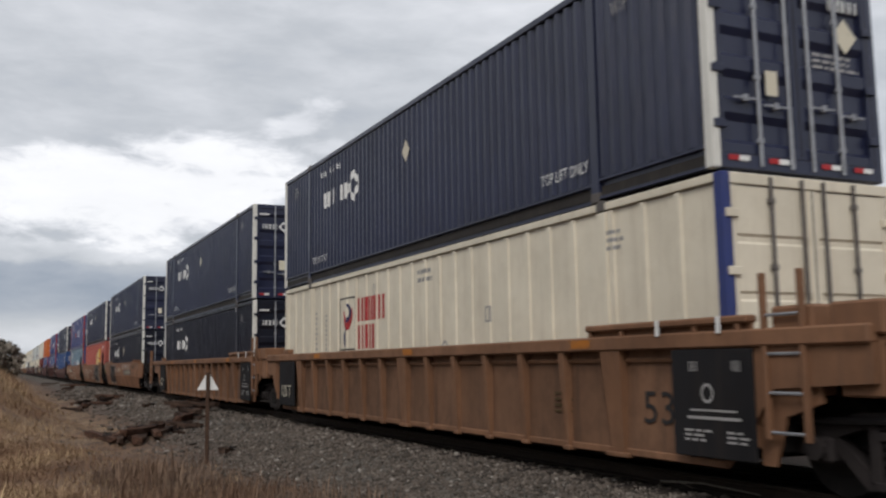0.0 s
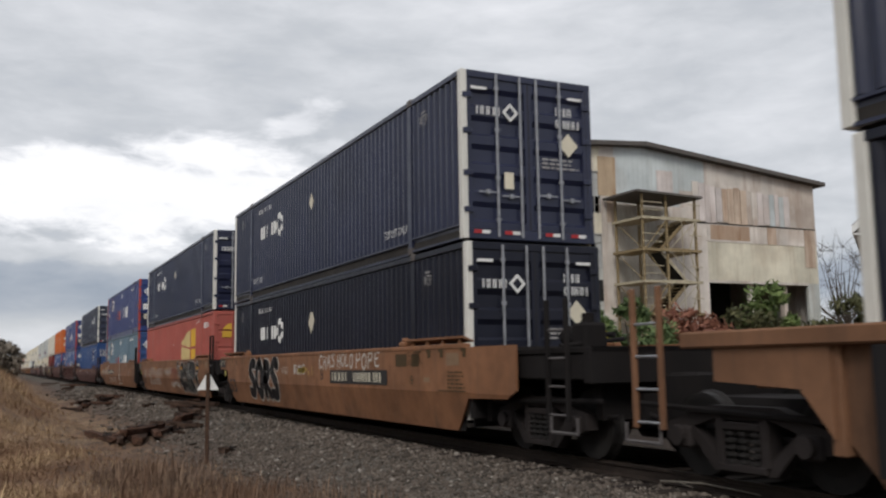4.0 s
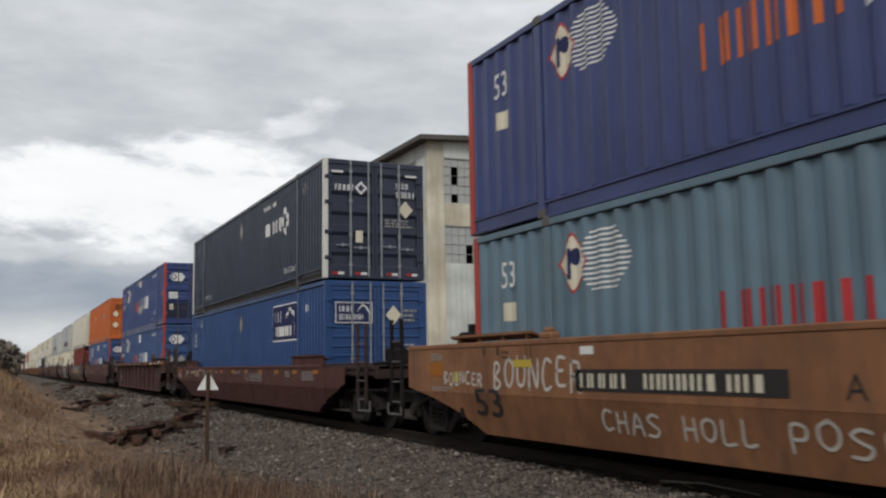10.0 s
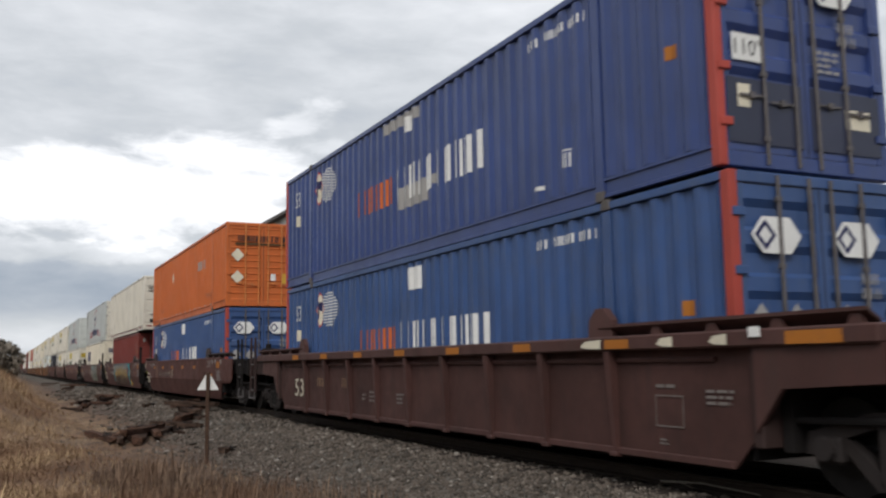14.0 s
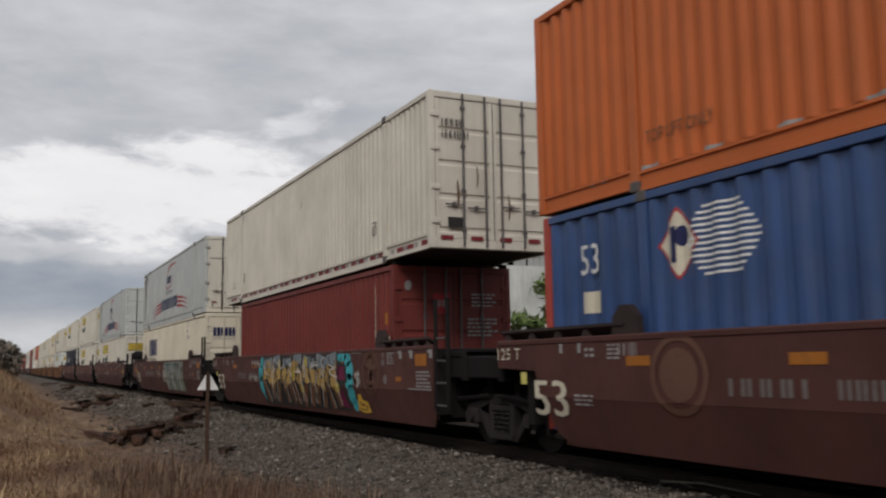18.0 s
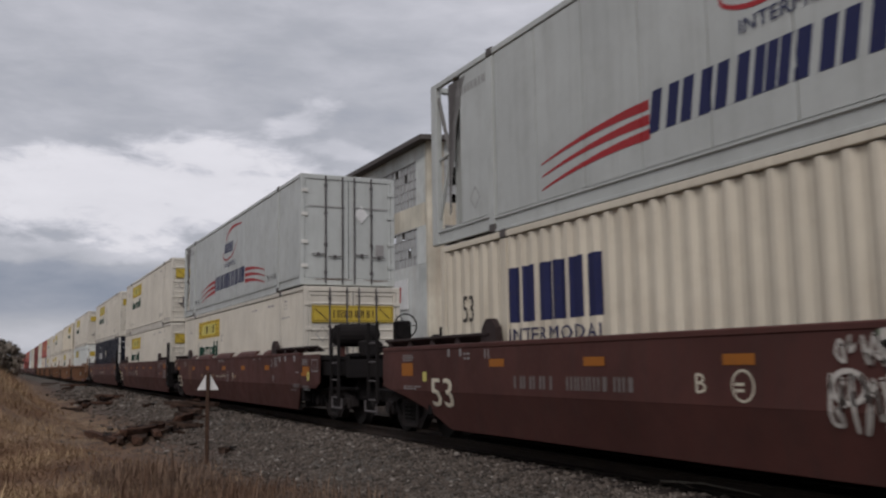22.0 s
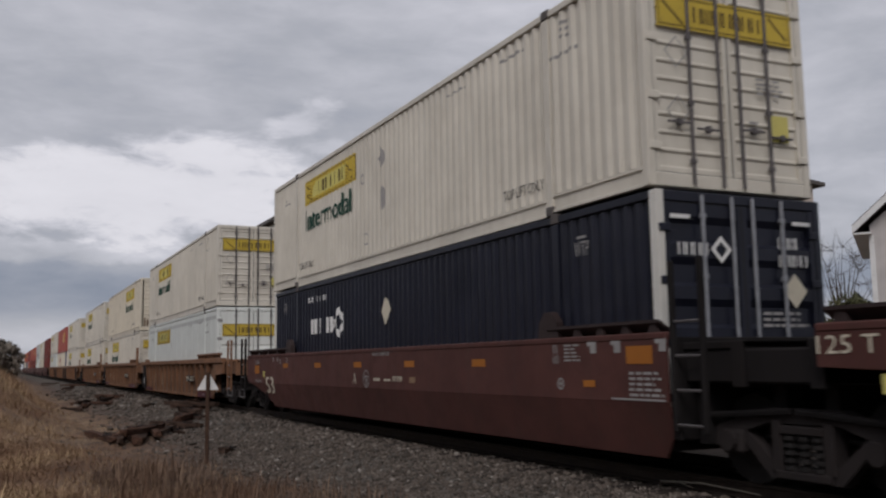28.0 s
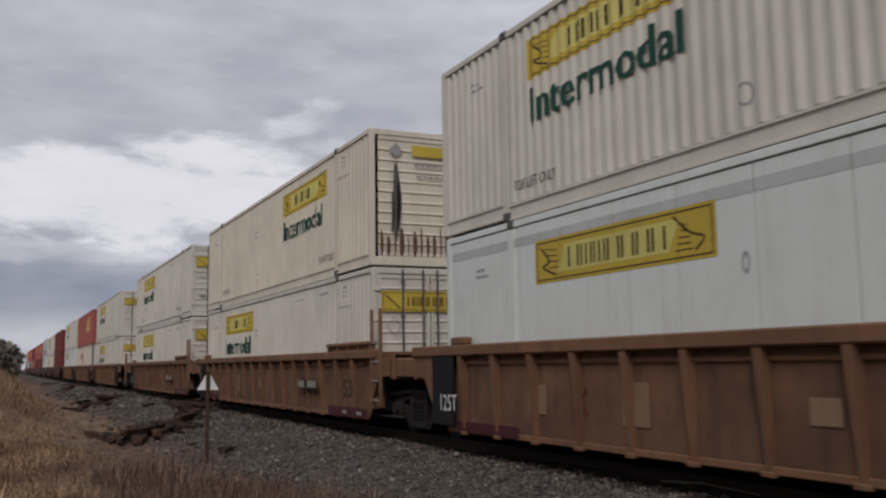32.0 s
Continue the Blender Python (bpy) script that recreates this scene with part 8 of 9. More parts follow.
def common_marks(ob, far, fig, small, u53=-0.10, v=0.50, w=0.79, h=0.46, first=1.9, step=2.35):
    for i in range(2):
        car_mark(ob, "length_mark", lambda: lettering("53", u53 + 0.035 * i, v, w - 0.03, h), fig, ("53", u53, v, i), x=-SX - 0.006 - 0.0015 * i)
    if far:
        return
    # data lines, fittings and reflectors near the end of the car
    car_mark(ob, "small_print", lambda: line_bars(15.34, 0.80, 0.60, 0.30, 5, 2) + rect(15.0, 0.755, 15.95, 0.775), small, ("sp1",))
    for i, u in enumerate((14.55, 15.02, 15.81)):
        car_mark(ob, "flag_mark", lambda: rect(u, 1.38, u + 0.18, 1.43) + rect(u + 0.06, 1.29, u + 0.18, 1.38), small, ("fl", i))
    car_mark(ob, "small_print", lambda: bars(13.80, 1.30, 0.13, 0.11, 2, 2) + bars(13.80, 1.17, 0.13, 0.10, 2, 3) + line_bars(14.05, 1.20, 0.36, 0.23, 5, 2), small, ("sp3",))
    car_mark(ob, "round_stencil", lambda: ring(13.96, 0.92, 0.075, 0.075, 0.3) + rect(13.93, 0.90, 13.99, 0.94), small, ("rs2",))
    amber = D_AMBER if small is D_GREY else D_FADED
    car_mark(ob, "reflector", lambda: rect(15.30, 1.16, 15.76, 1.36), amber, ("rf1",), "amber reflective panel" if amber is D_AMBER else "worn-off reflector")
    car_mark(ob, "reflector", lambda: rect(14.45, 0.89, 14.69, 0.97), amber, ("rf3",))
    for i in range(5 if amber is D_AMBER else 0):
        car_mark(ob, "reflector", lambda: rect(first + i * step, 1.14, first + 0.42 + i * step, 1.25), D_AMBER, ("rf2", i, first))
    car_mark(ob, "small_print", lambda: line_bars(1.1, 1.25, 0.25, 0.14, 2, 4) + bars(1.75, 1.26, 0.15, 0.14, 1, 4) + rect(0.55, 1.30, 0.62, 1.42) + rect(0.95, 1.30, 1.02, 1.42), small, ("sp2",))
    car_mark(ob, "notice", lambda: rect(-0.40, 0.90, -0.25, 1.06), D_YELLOW2, ("nt1",))


def marks_brown(ob, far, graf=None):
    common_marks(ob, far, D_CREAM, D_GREY)
    du = 0.9 if graf is far_emblem else 0.0
    if not far and graf is not None:
        car_mark(ob, "faded_emblem", lambda: ring(13.22, 1.04, 0.44, 0.43, 0.12) + ring(13.22, 1.04, 0.36, 0.35, 0.06) + ribbon([(12.98, 1.12), (13.1, 1.18), (13.22, 1.0), (13.40, 1.16), (13.48, 1.06)], 0.10) + ribbon([(13.2, 1.36), (13.24, 1.05), (13.2, 0.76)], 0.13) + ribbon([(13.02, 0.86), (13.22, 0.92), (13.44, 0.84)], 0.07), D_EMBLEM_DIM if du else D_EMBLEM, ("em",), "faded round emblem")
    if not far:
        car_mark(ob, "round_stencil", lambda: ring(6.85, 0.94, 0.15, 0.16, 0.15) + line_bars(6.75, 0.88, 0.2, 0.12, 2, 3), D_CREAM, ("rs",))
        car_mark(ob, "unit_letter", lambda: lettering("B", 6.2, 0.86, 0.15, 0.20), D_CREAM, ("ul",))
        car_mark(ob, "number_marking", lambda: bars(2.57 + du, 0.84, 0.98, 0.17, 4, 4) + bars(3.85 + du, 0.84, 1.45, 0.17, 6, 5), D_DIM, ("rn", du))
    if graf:
        graf(ob)


def marks_lettered(ob, far):
    common_marks(ob, far, D_CREAM, D_GREY, -0.14, 0.48, 0.76, 0.43, first=1.50, step=2.52)
    if far:
        return
    car_mark(ob, "unit_letter", lambda: lettering("A", 6.50, 0.82, 0.17, 0.21), D_CREAM, ("aul",))
    car_mark(ob, "round_stencil", lambda: ring(7.22, 0.92, 0.16, 0.17, 0.12) + rect(7.12, 0.95, 7.32, 0.98) + rect(7.15, 0.90, 7.29, 0.925) + rect(7.195, 0.80, 7.245, 0.90), D_GREY, ("ars",))
    car_mark(ob, "small_print", lambda: line_bars(7.6, 0.89, 0.44, 0.10, 1, 4) + line_bars(8.12, 0.89, 0.34, 0.07, 1, 5) + bars(8.52, 0.89, 0.44, 0.09, 5, 6), D_CREAM, ("asp",))
    car_mark(ob, "number_marking", lambda: bars(7.54, 1.355, 0.32, 0.09, 4, 4) + bars(7.92, 1.355, 0.47, 0.09, 6, 5), D_GREY, ("an",))
    car_mark(ob, "faded_patch", lambda: rect(9.26, 0.87, 9.52, 0.97), D_FADED, ("afd",))


def marks_covers(ob, far):
    car_mark(ob, "length_mark", lambda: lettering("53", -0.19, 0.45, 0.74, 0.43), D_CREAM, ("k53",))
    if far:
        return
    for i, u in enumerate((-0.33, 2.70, 5.18, 7.70, 10.22, 12.86)):
        car_mark(ob, "reflector", lambda: rect(u, 1.09, u + 0.46, 1.21), D_AMBER, ("krf", i))
    for i, u in enumerate((6.22, 9.32, 4.40)):
        car_mark(ob, "faded_patch", lambda: rect(u, 0.85, u + 0.26, 0.95), D_FADED, ("kfd", i))
    car_mark(ob, "faded_emblem", lambda: ring(2.24, 1.0, 0.40, 0.45, 0.14) + disc(2.24, 1.0, 0.27, 0.30), D_EMBLEM, ("kem",), "faded round emblem")
    car_mark(ob, "number_marking", lambda: bars(7.14, 1.335, 0.36, 0.09, 4, 4) + bars(7.56, 1.335, 0.50, 0.09, 6, 5), D_GREY, ("kn",))
    car_mark(ob, "small_print", lambda: line_bars(6.85, 0.865, 0.42, 0.10, 1, 4) + line_bars(7.36, 0.865, 0.34, 0.07, 1, 5) + bars(7.76, 0.865, 0.44, 0.09, 5, 6), D_CREAM, ("kw",))
    car_mark(ob, "small_print", lambda: rect(2.82, 1.42, 3.08, 1.44) + rect(3.22, 1.42, 3.46, 1.44) + rect(11.6, 1.38, 11.84, 1.40) + rect(12.22, 1.38, 12.46, 1.40) + line_bars(0.65, 0.55, 0.28, 0.18, 4, 3) + line_bars(1.1, 1.22, 0.32, 0.2, 4, 8) + bars(1.55, 1.18, 0.13, 0.22, 2, 3), D_GREY, ("kx",))
    car_mark(ob, "round_stencil", lambda: ring(8.5, 0.88, 0.16, 0.17, 0.12) + rect(8.40, 0.91, 8.60, 0.94) + rect(8.43, 0.86, 8.57, 0.885) + rect(8.475, 0.76, 8.525, 0.86), D_GREY, ("krs",))
    car_mark(ob, "unit_letter", lambda: lettering("B", 9.10, 0.79, 0.15, 0.21), D_CREAM, ("kul",))
    # data, notices and panels at the coupled end
    car_mark(ob, "small_print", lambda: bars(13.5, 1.28, 0.13, 0.10, 2, 2) + bars(13.5, 1.16, 0.13, 0.10, 2, 3) + line_bars(13.78, 1.18, 0.34, 0.24, 5, 2) + line_bars(16.2, 1.21, 0.55, 0.16, 3, 3) + line_bars(15.45, 0.68, 0.62, 0.10, 2, 4) + line_bars(15.2, 0.60, 0.6, 0.05, 1, 5) + line_bars(16.25, 0.62, 0.52, 0.13, 3, 6) + rect(15.70, 1.02, 15.92, 1.05), D_GREY, ("ksp",))
    car_mark(ob, "round_stencil", lambda: ring(13.72, 0.88, 0.075, 0.075, 0.3) + rect(13.68, 0.86, 13.76, 0.90), D_GREY, ("krs2",))
    for i, u in enumerate((14.20, 14.70, 15.48)):
        car_mark(ob, "flag_mark", lambda: rect(u, 1.38, u + 0.18, 1.43) + rect(u + 0.06, 1.29, u + 0.18, 1.38), D_GREY, ("kfl", i))
    car_mark(ob, "reflector", lambda: rect(16.13, 0.95, 16.42, 1.03) + rect(16.25, 1.03, 16.76, 1.17) + rect(16.42, 0.95, 16.58, 1.03), D_AMBER, ("krp",), "amber reflective panel")
    car_mark(ob, "notice", lambda: rect(16.59, 0.85, 16.78, 1.04), D_YELLOW2, ("knt",), "pale yellow notice", x=-SX - 0.010)
    car_mark(ob, "notice_frame", lambda: frame_line(16.91, 1.05, 17.36, 1.33, 0.02) + rect(17.12, 1.07, 17.135, 1.31), D_GREY, ("kfr",), "white stencilled frame")


def far_emblem(ob):
    car_mark(ob, "faded_emblem", lambda: ring(2.77, 1.04, 0.45, 0.43, 0.16) + disc(2.77, 1.04, 0.30, 0.29), D_EMBLEM, ("em2",), "faded round emblem", x=-SX - 0.008)
    car_mark(ob, "small_print", lambda: line_bars(1.55, 1.22, 0.3, 0.2, 4, 7) + bars(1.95, 1.24, 0.14, 0.16, 2, 3) + line_bars(0.85, 0.66, 0.4, 0.16, 3, 5), D_GREY, ("fe2",))


def graf_colour(ob):
    """A large piece: grey, ochre and brown letters on black, with white edges, magenta shade and a turquoise cloud."""
    puff = ((11.55, 1.38, 0.34, 0.12), (11.95, 1.30, 0.20, 0.14), (12.08, 1.08, 0.20, 0.20), (12.05, 0.85, 0.22, 0.18), (12.12, 0.60, 0.20, 0.20), (12.22, 0.40, 0.16, 0.14), (5.35, 1.28, 0.28, 0.16), (5.18, 1.0, 0.26, 0.22), (5.28, 0.68, 0.24, 0.24), (5.5, 0.42, 0.2, 0.16))
    for i, (u, v, a, c) in enumerate(puff):
        car_mark(ob, "spray_cloud", lambda: disc(u, v, a, c), D_TURQ, ("gc1", i), "turquoise spray paint" if i == 0 else "")
    car_mark(ob, "spray_shade", lambda: [[(5.4, 0.20), (11.9, 0.26), (11.95, 0.5), (11.62, 0.78), (11.95, 0.84), (11.8, 1.22), (11.4, 1.26), (11.3, 1.46), (5.4, 1.44)]], D_BLACK, ("gc2",), "black sprayed ground", x=-SX - 0.010)
    car_mark(ob, "spray_shade", lambda: [[(11.35, 0.36), (11.88, 0.30), (11.6, 0.72), (11.2, 0.75)], [(11.2, 0.9), (11.85, 0.88), (11.72, 1.16), (11.2, 1.2)], [(10.9, 1.26), (11.28, 1.28), (11.26, 1.43), (10.95, 1.42)]], D_MAGENTA, ("gc3",), "magenta shading", x=-SX - 0.014)
    rnd = random.Random(8)
    for i in range(7):
        a = 5.55 + i * 0.86 + rnd.uniform(-0.08, 0.08)
        wide, turned = rnd.uniform(0.85, 1.12), i in (1, 4, 5)
        F = lambda d: a + wide * (0.82 - d if turned else d)
        j = lambda: rnd.uniform(-0.07, 0.07)
        car_mark(ob, "spray_lettering", lambda: [[(F(0) + j(), 1.10 + j()), (F(0.03), 1.42 + j()), (F(0.74), 1.44 + j()), (F(0.68), 1.10 + j()), (F(0.45), 1.20 + j())]], D_SPRAYGREY, ("gk1", i), x=-SX - 0.018)
        car_mark(ob, "spray_lettering", lambda: [[(F(-0.05), 0.80 + j()), (F(0), 1.10), (F(0.30), 1.17), (F(0.68), 1.10), (F(0.80) + j(), 0.82), (F(0.55), 0.72 + j()), (F(0.28), 0.86 + j())]], D_SPRAYGOLD, ("gk2", i), x=-SX - 0.018)
        car_mark(ob, "spray_lettering", lambda: [[(F(-0.05), 0.78), (F(0.20), 0.80), (F(0.46), 0.28 + j()), (F(0.22), 0.26)], [(F(0.40), 0.74), (F(0.76), 0.78), (F(0.96), 0.34), (F(0.74), 0.28 + j())]], D_SPRAYBROWN, ("gk3", i), x=-SX - 0.018)
        car_mark(ob, "spray_outline", lambda: ribbon([(F(0.22), 1.36), (F(0.30), 1.18), (F(0.46), 1.02 + j()), (F(0.30), 0.92)], 0.05, k=4) + ribbon([(F(-0.04), 1.1), (F(-0.06), 0.8), (F(0.2), 0.3)], 0.045, k=4) + ribbon([(F(0.5), 0.70), (F(0.62), 0.5), (F(0.72), 0.3)], 0.04, k=4), D_BLACK, ("gk4", i), x=-SX - 0.022)
        car_mark(ob, "spray_highlight", lambda: ribbon([(F(0.74), 1.43), (F(0.69), 1.12)], 0.028, k=3) + ribbon([(F(0.70), 1.05), (F(0.80), 0.80), (F(0.97), 0.36)], 0.028, k=3) + ribbon([(F(0.22), 0.80), (F(0.47), 0.30)], 0.025, k=3), D_SPRAYWHITE, ("gk5", i), x=-SX - 0.025)
    car_mark(ob, "spray_outline", lambda: scrawl(5.5, 0.35, 6.1, 1.0, 13, 81, 0.04), D_BLACK, ("gk7",), x=-SX - 0.023)
    car_mark(ob, "spray_lettering", lambda: scrawl(5.6, 0.6, 5.8, 0.7, 9, 82, 0.10), D_SPRAYGOLD, ("gk8",), x=-SX - 0.020)
    car_mark(ob, "spray_highlight", lambda: scrawl(5.5, 0.9, 6.0, 0.5, 9, 83, 0.03), D_SPRAYWHITE, ("gk9",), x=-SX - 0.026)
    for i, (u, v, a, c) in enumerate(((7.0, 1.2, 0.10, 0.16), (8.2, 1.0, 0.12, 0.14), (9.2, 1.28, 0.10, 0.12), (8.9, 0.66, 0.14, 0.10), (11.35, 0.72, 0.14, 0.12))):
        car_mark(ob, "spray_patch", lambda: disc(u, v, a, c), D_SPRAYYELLOW, ("gk6", i), x=-SX - 0.021)
    car_mark(ob, "spray_tag", lambda: [[(12.28, 0.30), (12.40, 0.48), (12.48, 0.62), (12.62, 0.61), (12.66, 0.50), (12.92, 0.47), (13.02, 0.27), (12.7, 0.24)]], D_GOLD, ("gc5",))
    car_mark(ob, "spray_tag", lambda: ribbon([(12.5, 0.46), (12.62, 0.40), (12.74, 0.42)], 0.045, k=3) + ribbon([(12.80, 0.38), (12.90, 0.37)], 0.04, k=2) + ribbon([(12.4, 0.34), (12.6, 0.31), (12.85, 0.32)], 0.025, k=3), D_SPRAYBROWN, ("gc7",), x=-SX - 0.010)
    car_mark(ob, "spray_tag", lambda: scrawl(4.2, 1.15, 1.0, 0.22, 5, 9) + scrawl(12.3, 0.76, 0.36, 0.3, 4, 10, 0.045) + scrawl(3.9, 0.78, 1.0, 0.2, 4, 12) + rect(12.1, 1.42, 12.7, 1.44), D_SPRAYWHITE, ("gc6",))


def graf_green(ob):
    """Tall leaning pale-green letters with black outlines."""
    car_mark(ob, "spray_shade", lambda: [[(8.35, 1.42), (8.45, 1.0), (9.0, 0.46), (9.1, 0.30), (12.75, 0.30), (12.68, 0.6), (12.5, 0.9), (12.5, 1.42)]], D_SPRAYGREEN, ("gg1",), "grey-green sprayed ground")
    for i in range(8):
        a = 8.5 + i * 0.52
        car_mark(ob, "spray_lettering", lambda: ribbon([(a, 1.36), (a + 0.10, 1.0), (a + 0.22, 0.62), (a + 0.36, 0.36)], 0.26, k=4), (D_SPRAYWHITE, D_SPRAYGREEN, D_SPRAYGREY)[i % 3], ("gl", i), x=-SX - 0.010)
        car_mark(ob, "spray_outline", lambda: ribbon([(a - 0.16, 1.40), (a - 0.04, 1.0), (a + 0.1, 0.6), (a + 0.24, 0.34)], 0.035, k=4) + ribbon([(a, 0.92), (a + 0.18, 1.02), (a + 0.3, 0.8), (a + 0.14, 0.66), (a + 0.06, 0.8)], 0.03, k=4) + scrawl(a, 1.05, 0.4, 0.35, 2, 30 + i, 0.025), D_BLACK, ("go", i), x=-SX - 0.014)
    for i, u in enumerate((8.55, 9.1, 10.3)):
        car_mark(ob, "spray_patch", lambda: ribbon([(u, 1.38), (u + 0.1, 1.22), (u - 0.02, 1.08)], 0.14, True), D_TURQ, ("gt", i), x=-SX - 0.017)
    car_mark(ob, "spray_outline", lambda: scrawl(8.5, 0.4, 4.0, 1.0, 16, 71, 0.028), D_BLACK, ("gg4",), x=-SX - 0.019)
    car_mark(ob, "spray_highlight", lambda: scrawl(8.5, 0.4, 4.0, 1.0, 14, 72, 0.03), D_SPRAYWHITE, ("gg5",), x=-SX - 0.021)
    car_mark(ob, "spray_highlight", lambda: scrawl(8.5, 0.8, 4.0, 0.6, 9, 73, 0.05), D_SPRAYGREY, ("gg6",), x=-SX - 0.017)
    car_mark(ob, "spray_tag", lambda: scrawl(7.85, 0.52, 0.62, 0.55, 6, 8, 0.04) + ring(8.05, 0.95, 0.2, 0.16, 0.3) + scrawl(7.95, 1.12, 0.5, 0.28, 4, 12, 0.03) + scrawl(11.9, 1.20, 0.7, 0.2, 4, 9, 0.04), D_SPRAYWHITE, ("gg3",), x=-SX - 0.018)


def hinged_end_marks(ob, brown):
    if not brown:
        car_mark(ob, "number_panel", lambda: rect(-1.12, 1.17, -0.38, 1.42), D_BLACK, ("t125p",), "black panel with pale figures")
        car_mark(ob, "faded_patch", lambda: rect(-0.36, 1.17, -0.12, 1.40), D_SPRAYBROWN, ("t125r",))
    car_mark(ob, "capacity_mark", lambda: lettering("125 T", -1.02, 1.23, 0.62, 0.16), D_CREAM, ("t125",), x=-SX - 0.010)


def coupled_end_marks(ob):
    car_mark(ob, "reflector", lambda: rect(-1.27, 0.99, -0.80, 1.21), D_AMBER, ("ce1",), "amber reflective panel")
    car_mark(ob, "small_print", lambda: line_bars(-1.22, 1.25, 0.5, 0.12, 3, 3) + line_bars(-1.2, 0.76, 0.75, 0.08, 2, 4), D_GREY, ("ce2",))


def marks_tan(ob, far, graf):
    common_marks(ob, far, D_BLACK, D_BROWN, 0.23, 0.42, 0.80, 0.40)
    if graf and not far:
        graf(ob)


def graf_u2(ob):
    car_mark(ob, "spray_outline", lambda: sprayed("sors", 2.62, 0.36, 3.05, 0.95, 0.365, 0.0, 0.03, 2), D_SPRAYWHITE, ("s1",), "white spray outline")
    car_mark(ob, "spray_lettering", lambda: sprayed("sors", 2.62, 0.36, 3.05, 0.95, 0.30, 0.0, 0.03, 2), D_JET, ("s2",), "black bubble letters", x=-SX - 0.011)
    car_mark(ob, "spray_tag", lambda: sprayed("chas", 8.9, 1.13, 1.1, 0.31, 0.04, 0.1, 0.1, 3) + sprayed("holo", 10.1, 1.13, 1.0, 0.32, 0.04, 0.1, 0.1, 4) + sprayed("pope", 11.2, 1.12, 1.3, 0.33, 0.04, 0.1, 0.1, 5) + scrawl(6.0, 0.98, 0.5, 0.2, 4, 3, 0.02) + sprayed("bunc", 7.0, 0.98, 0.9, 0.22, 0.05, 0.0, 0.1, 6), D_SPRAYWHITE, ("s3",))
    car_mark(ob, "spray_tag", lambda: scrawl(8.1, 0.9, 0.4, 0.3, 2, 3, 0.02) + ribbon([(7.7, 1.12), (8.0, 1.10)], 0.1), D_SPRAYGOLD, ("s4",))
    car_mark(ob, "number_panel", lambda: rect(9.69, 0.81, 12.88, 1.09), D_BLACK, ("s5",), "black panel with pale blocks")
    car_mark(ob, "number_marking", lambda: bars(9.82, 0.86, 0.9, 0.18, 4, 4) + bars(11.1, 0.86, 1.6, 0.18, 6, 5), D_CREAM, ("s6",), x=-SX - 0.011)
    car_mark(ob, "unit_letter", lambda: lettering("B", 9.05, 0.88, 0.20, 0.22), D_BLACK, ("s7",))
    car_mark(ob, "reflector", lambda: rect(7.35, 1.02, 7.85, 1.14), D_YELLOW, ("s8",))
    for i, (u, w) in enumerate(((13.26, 0.5), (13.95, 0.32))):
        car_mark(ob, "faded_patch", lambda: rect(u, 1.15, u + w, 1.37), D_BROWN, ("s9", i))


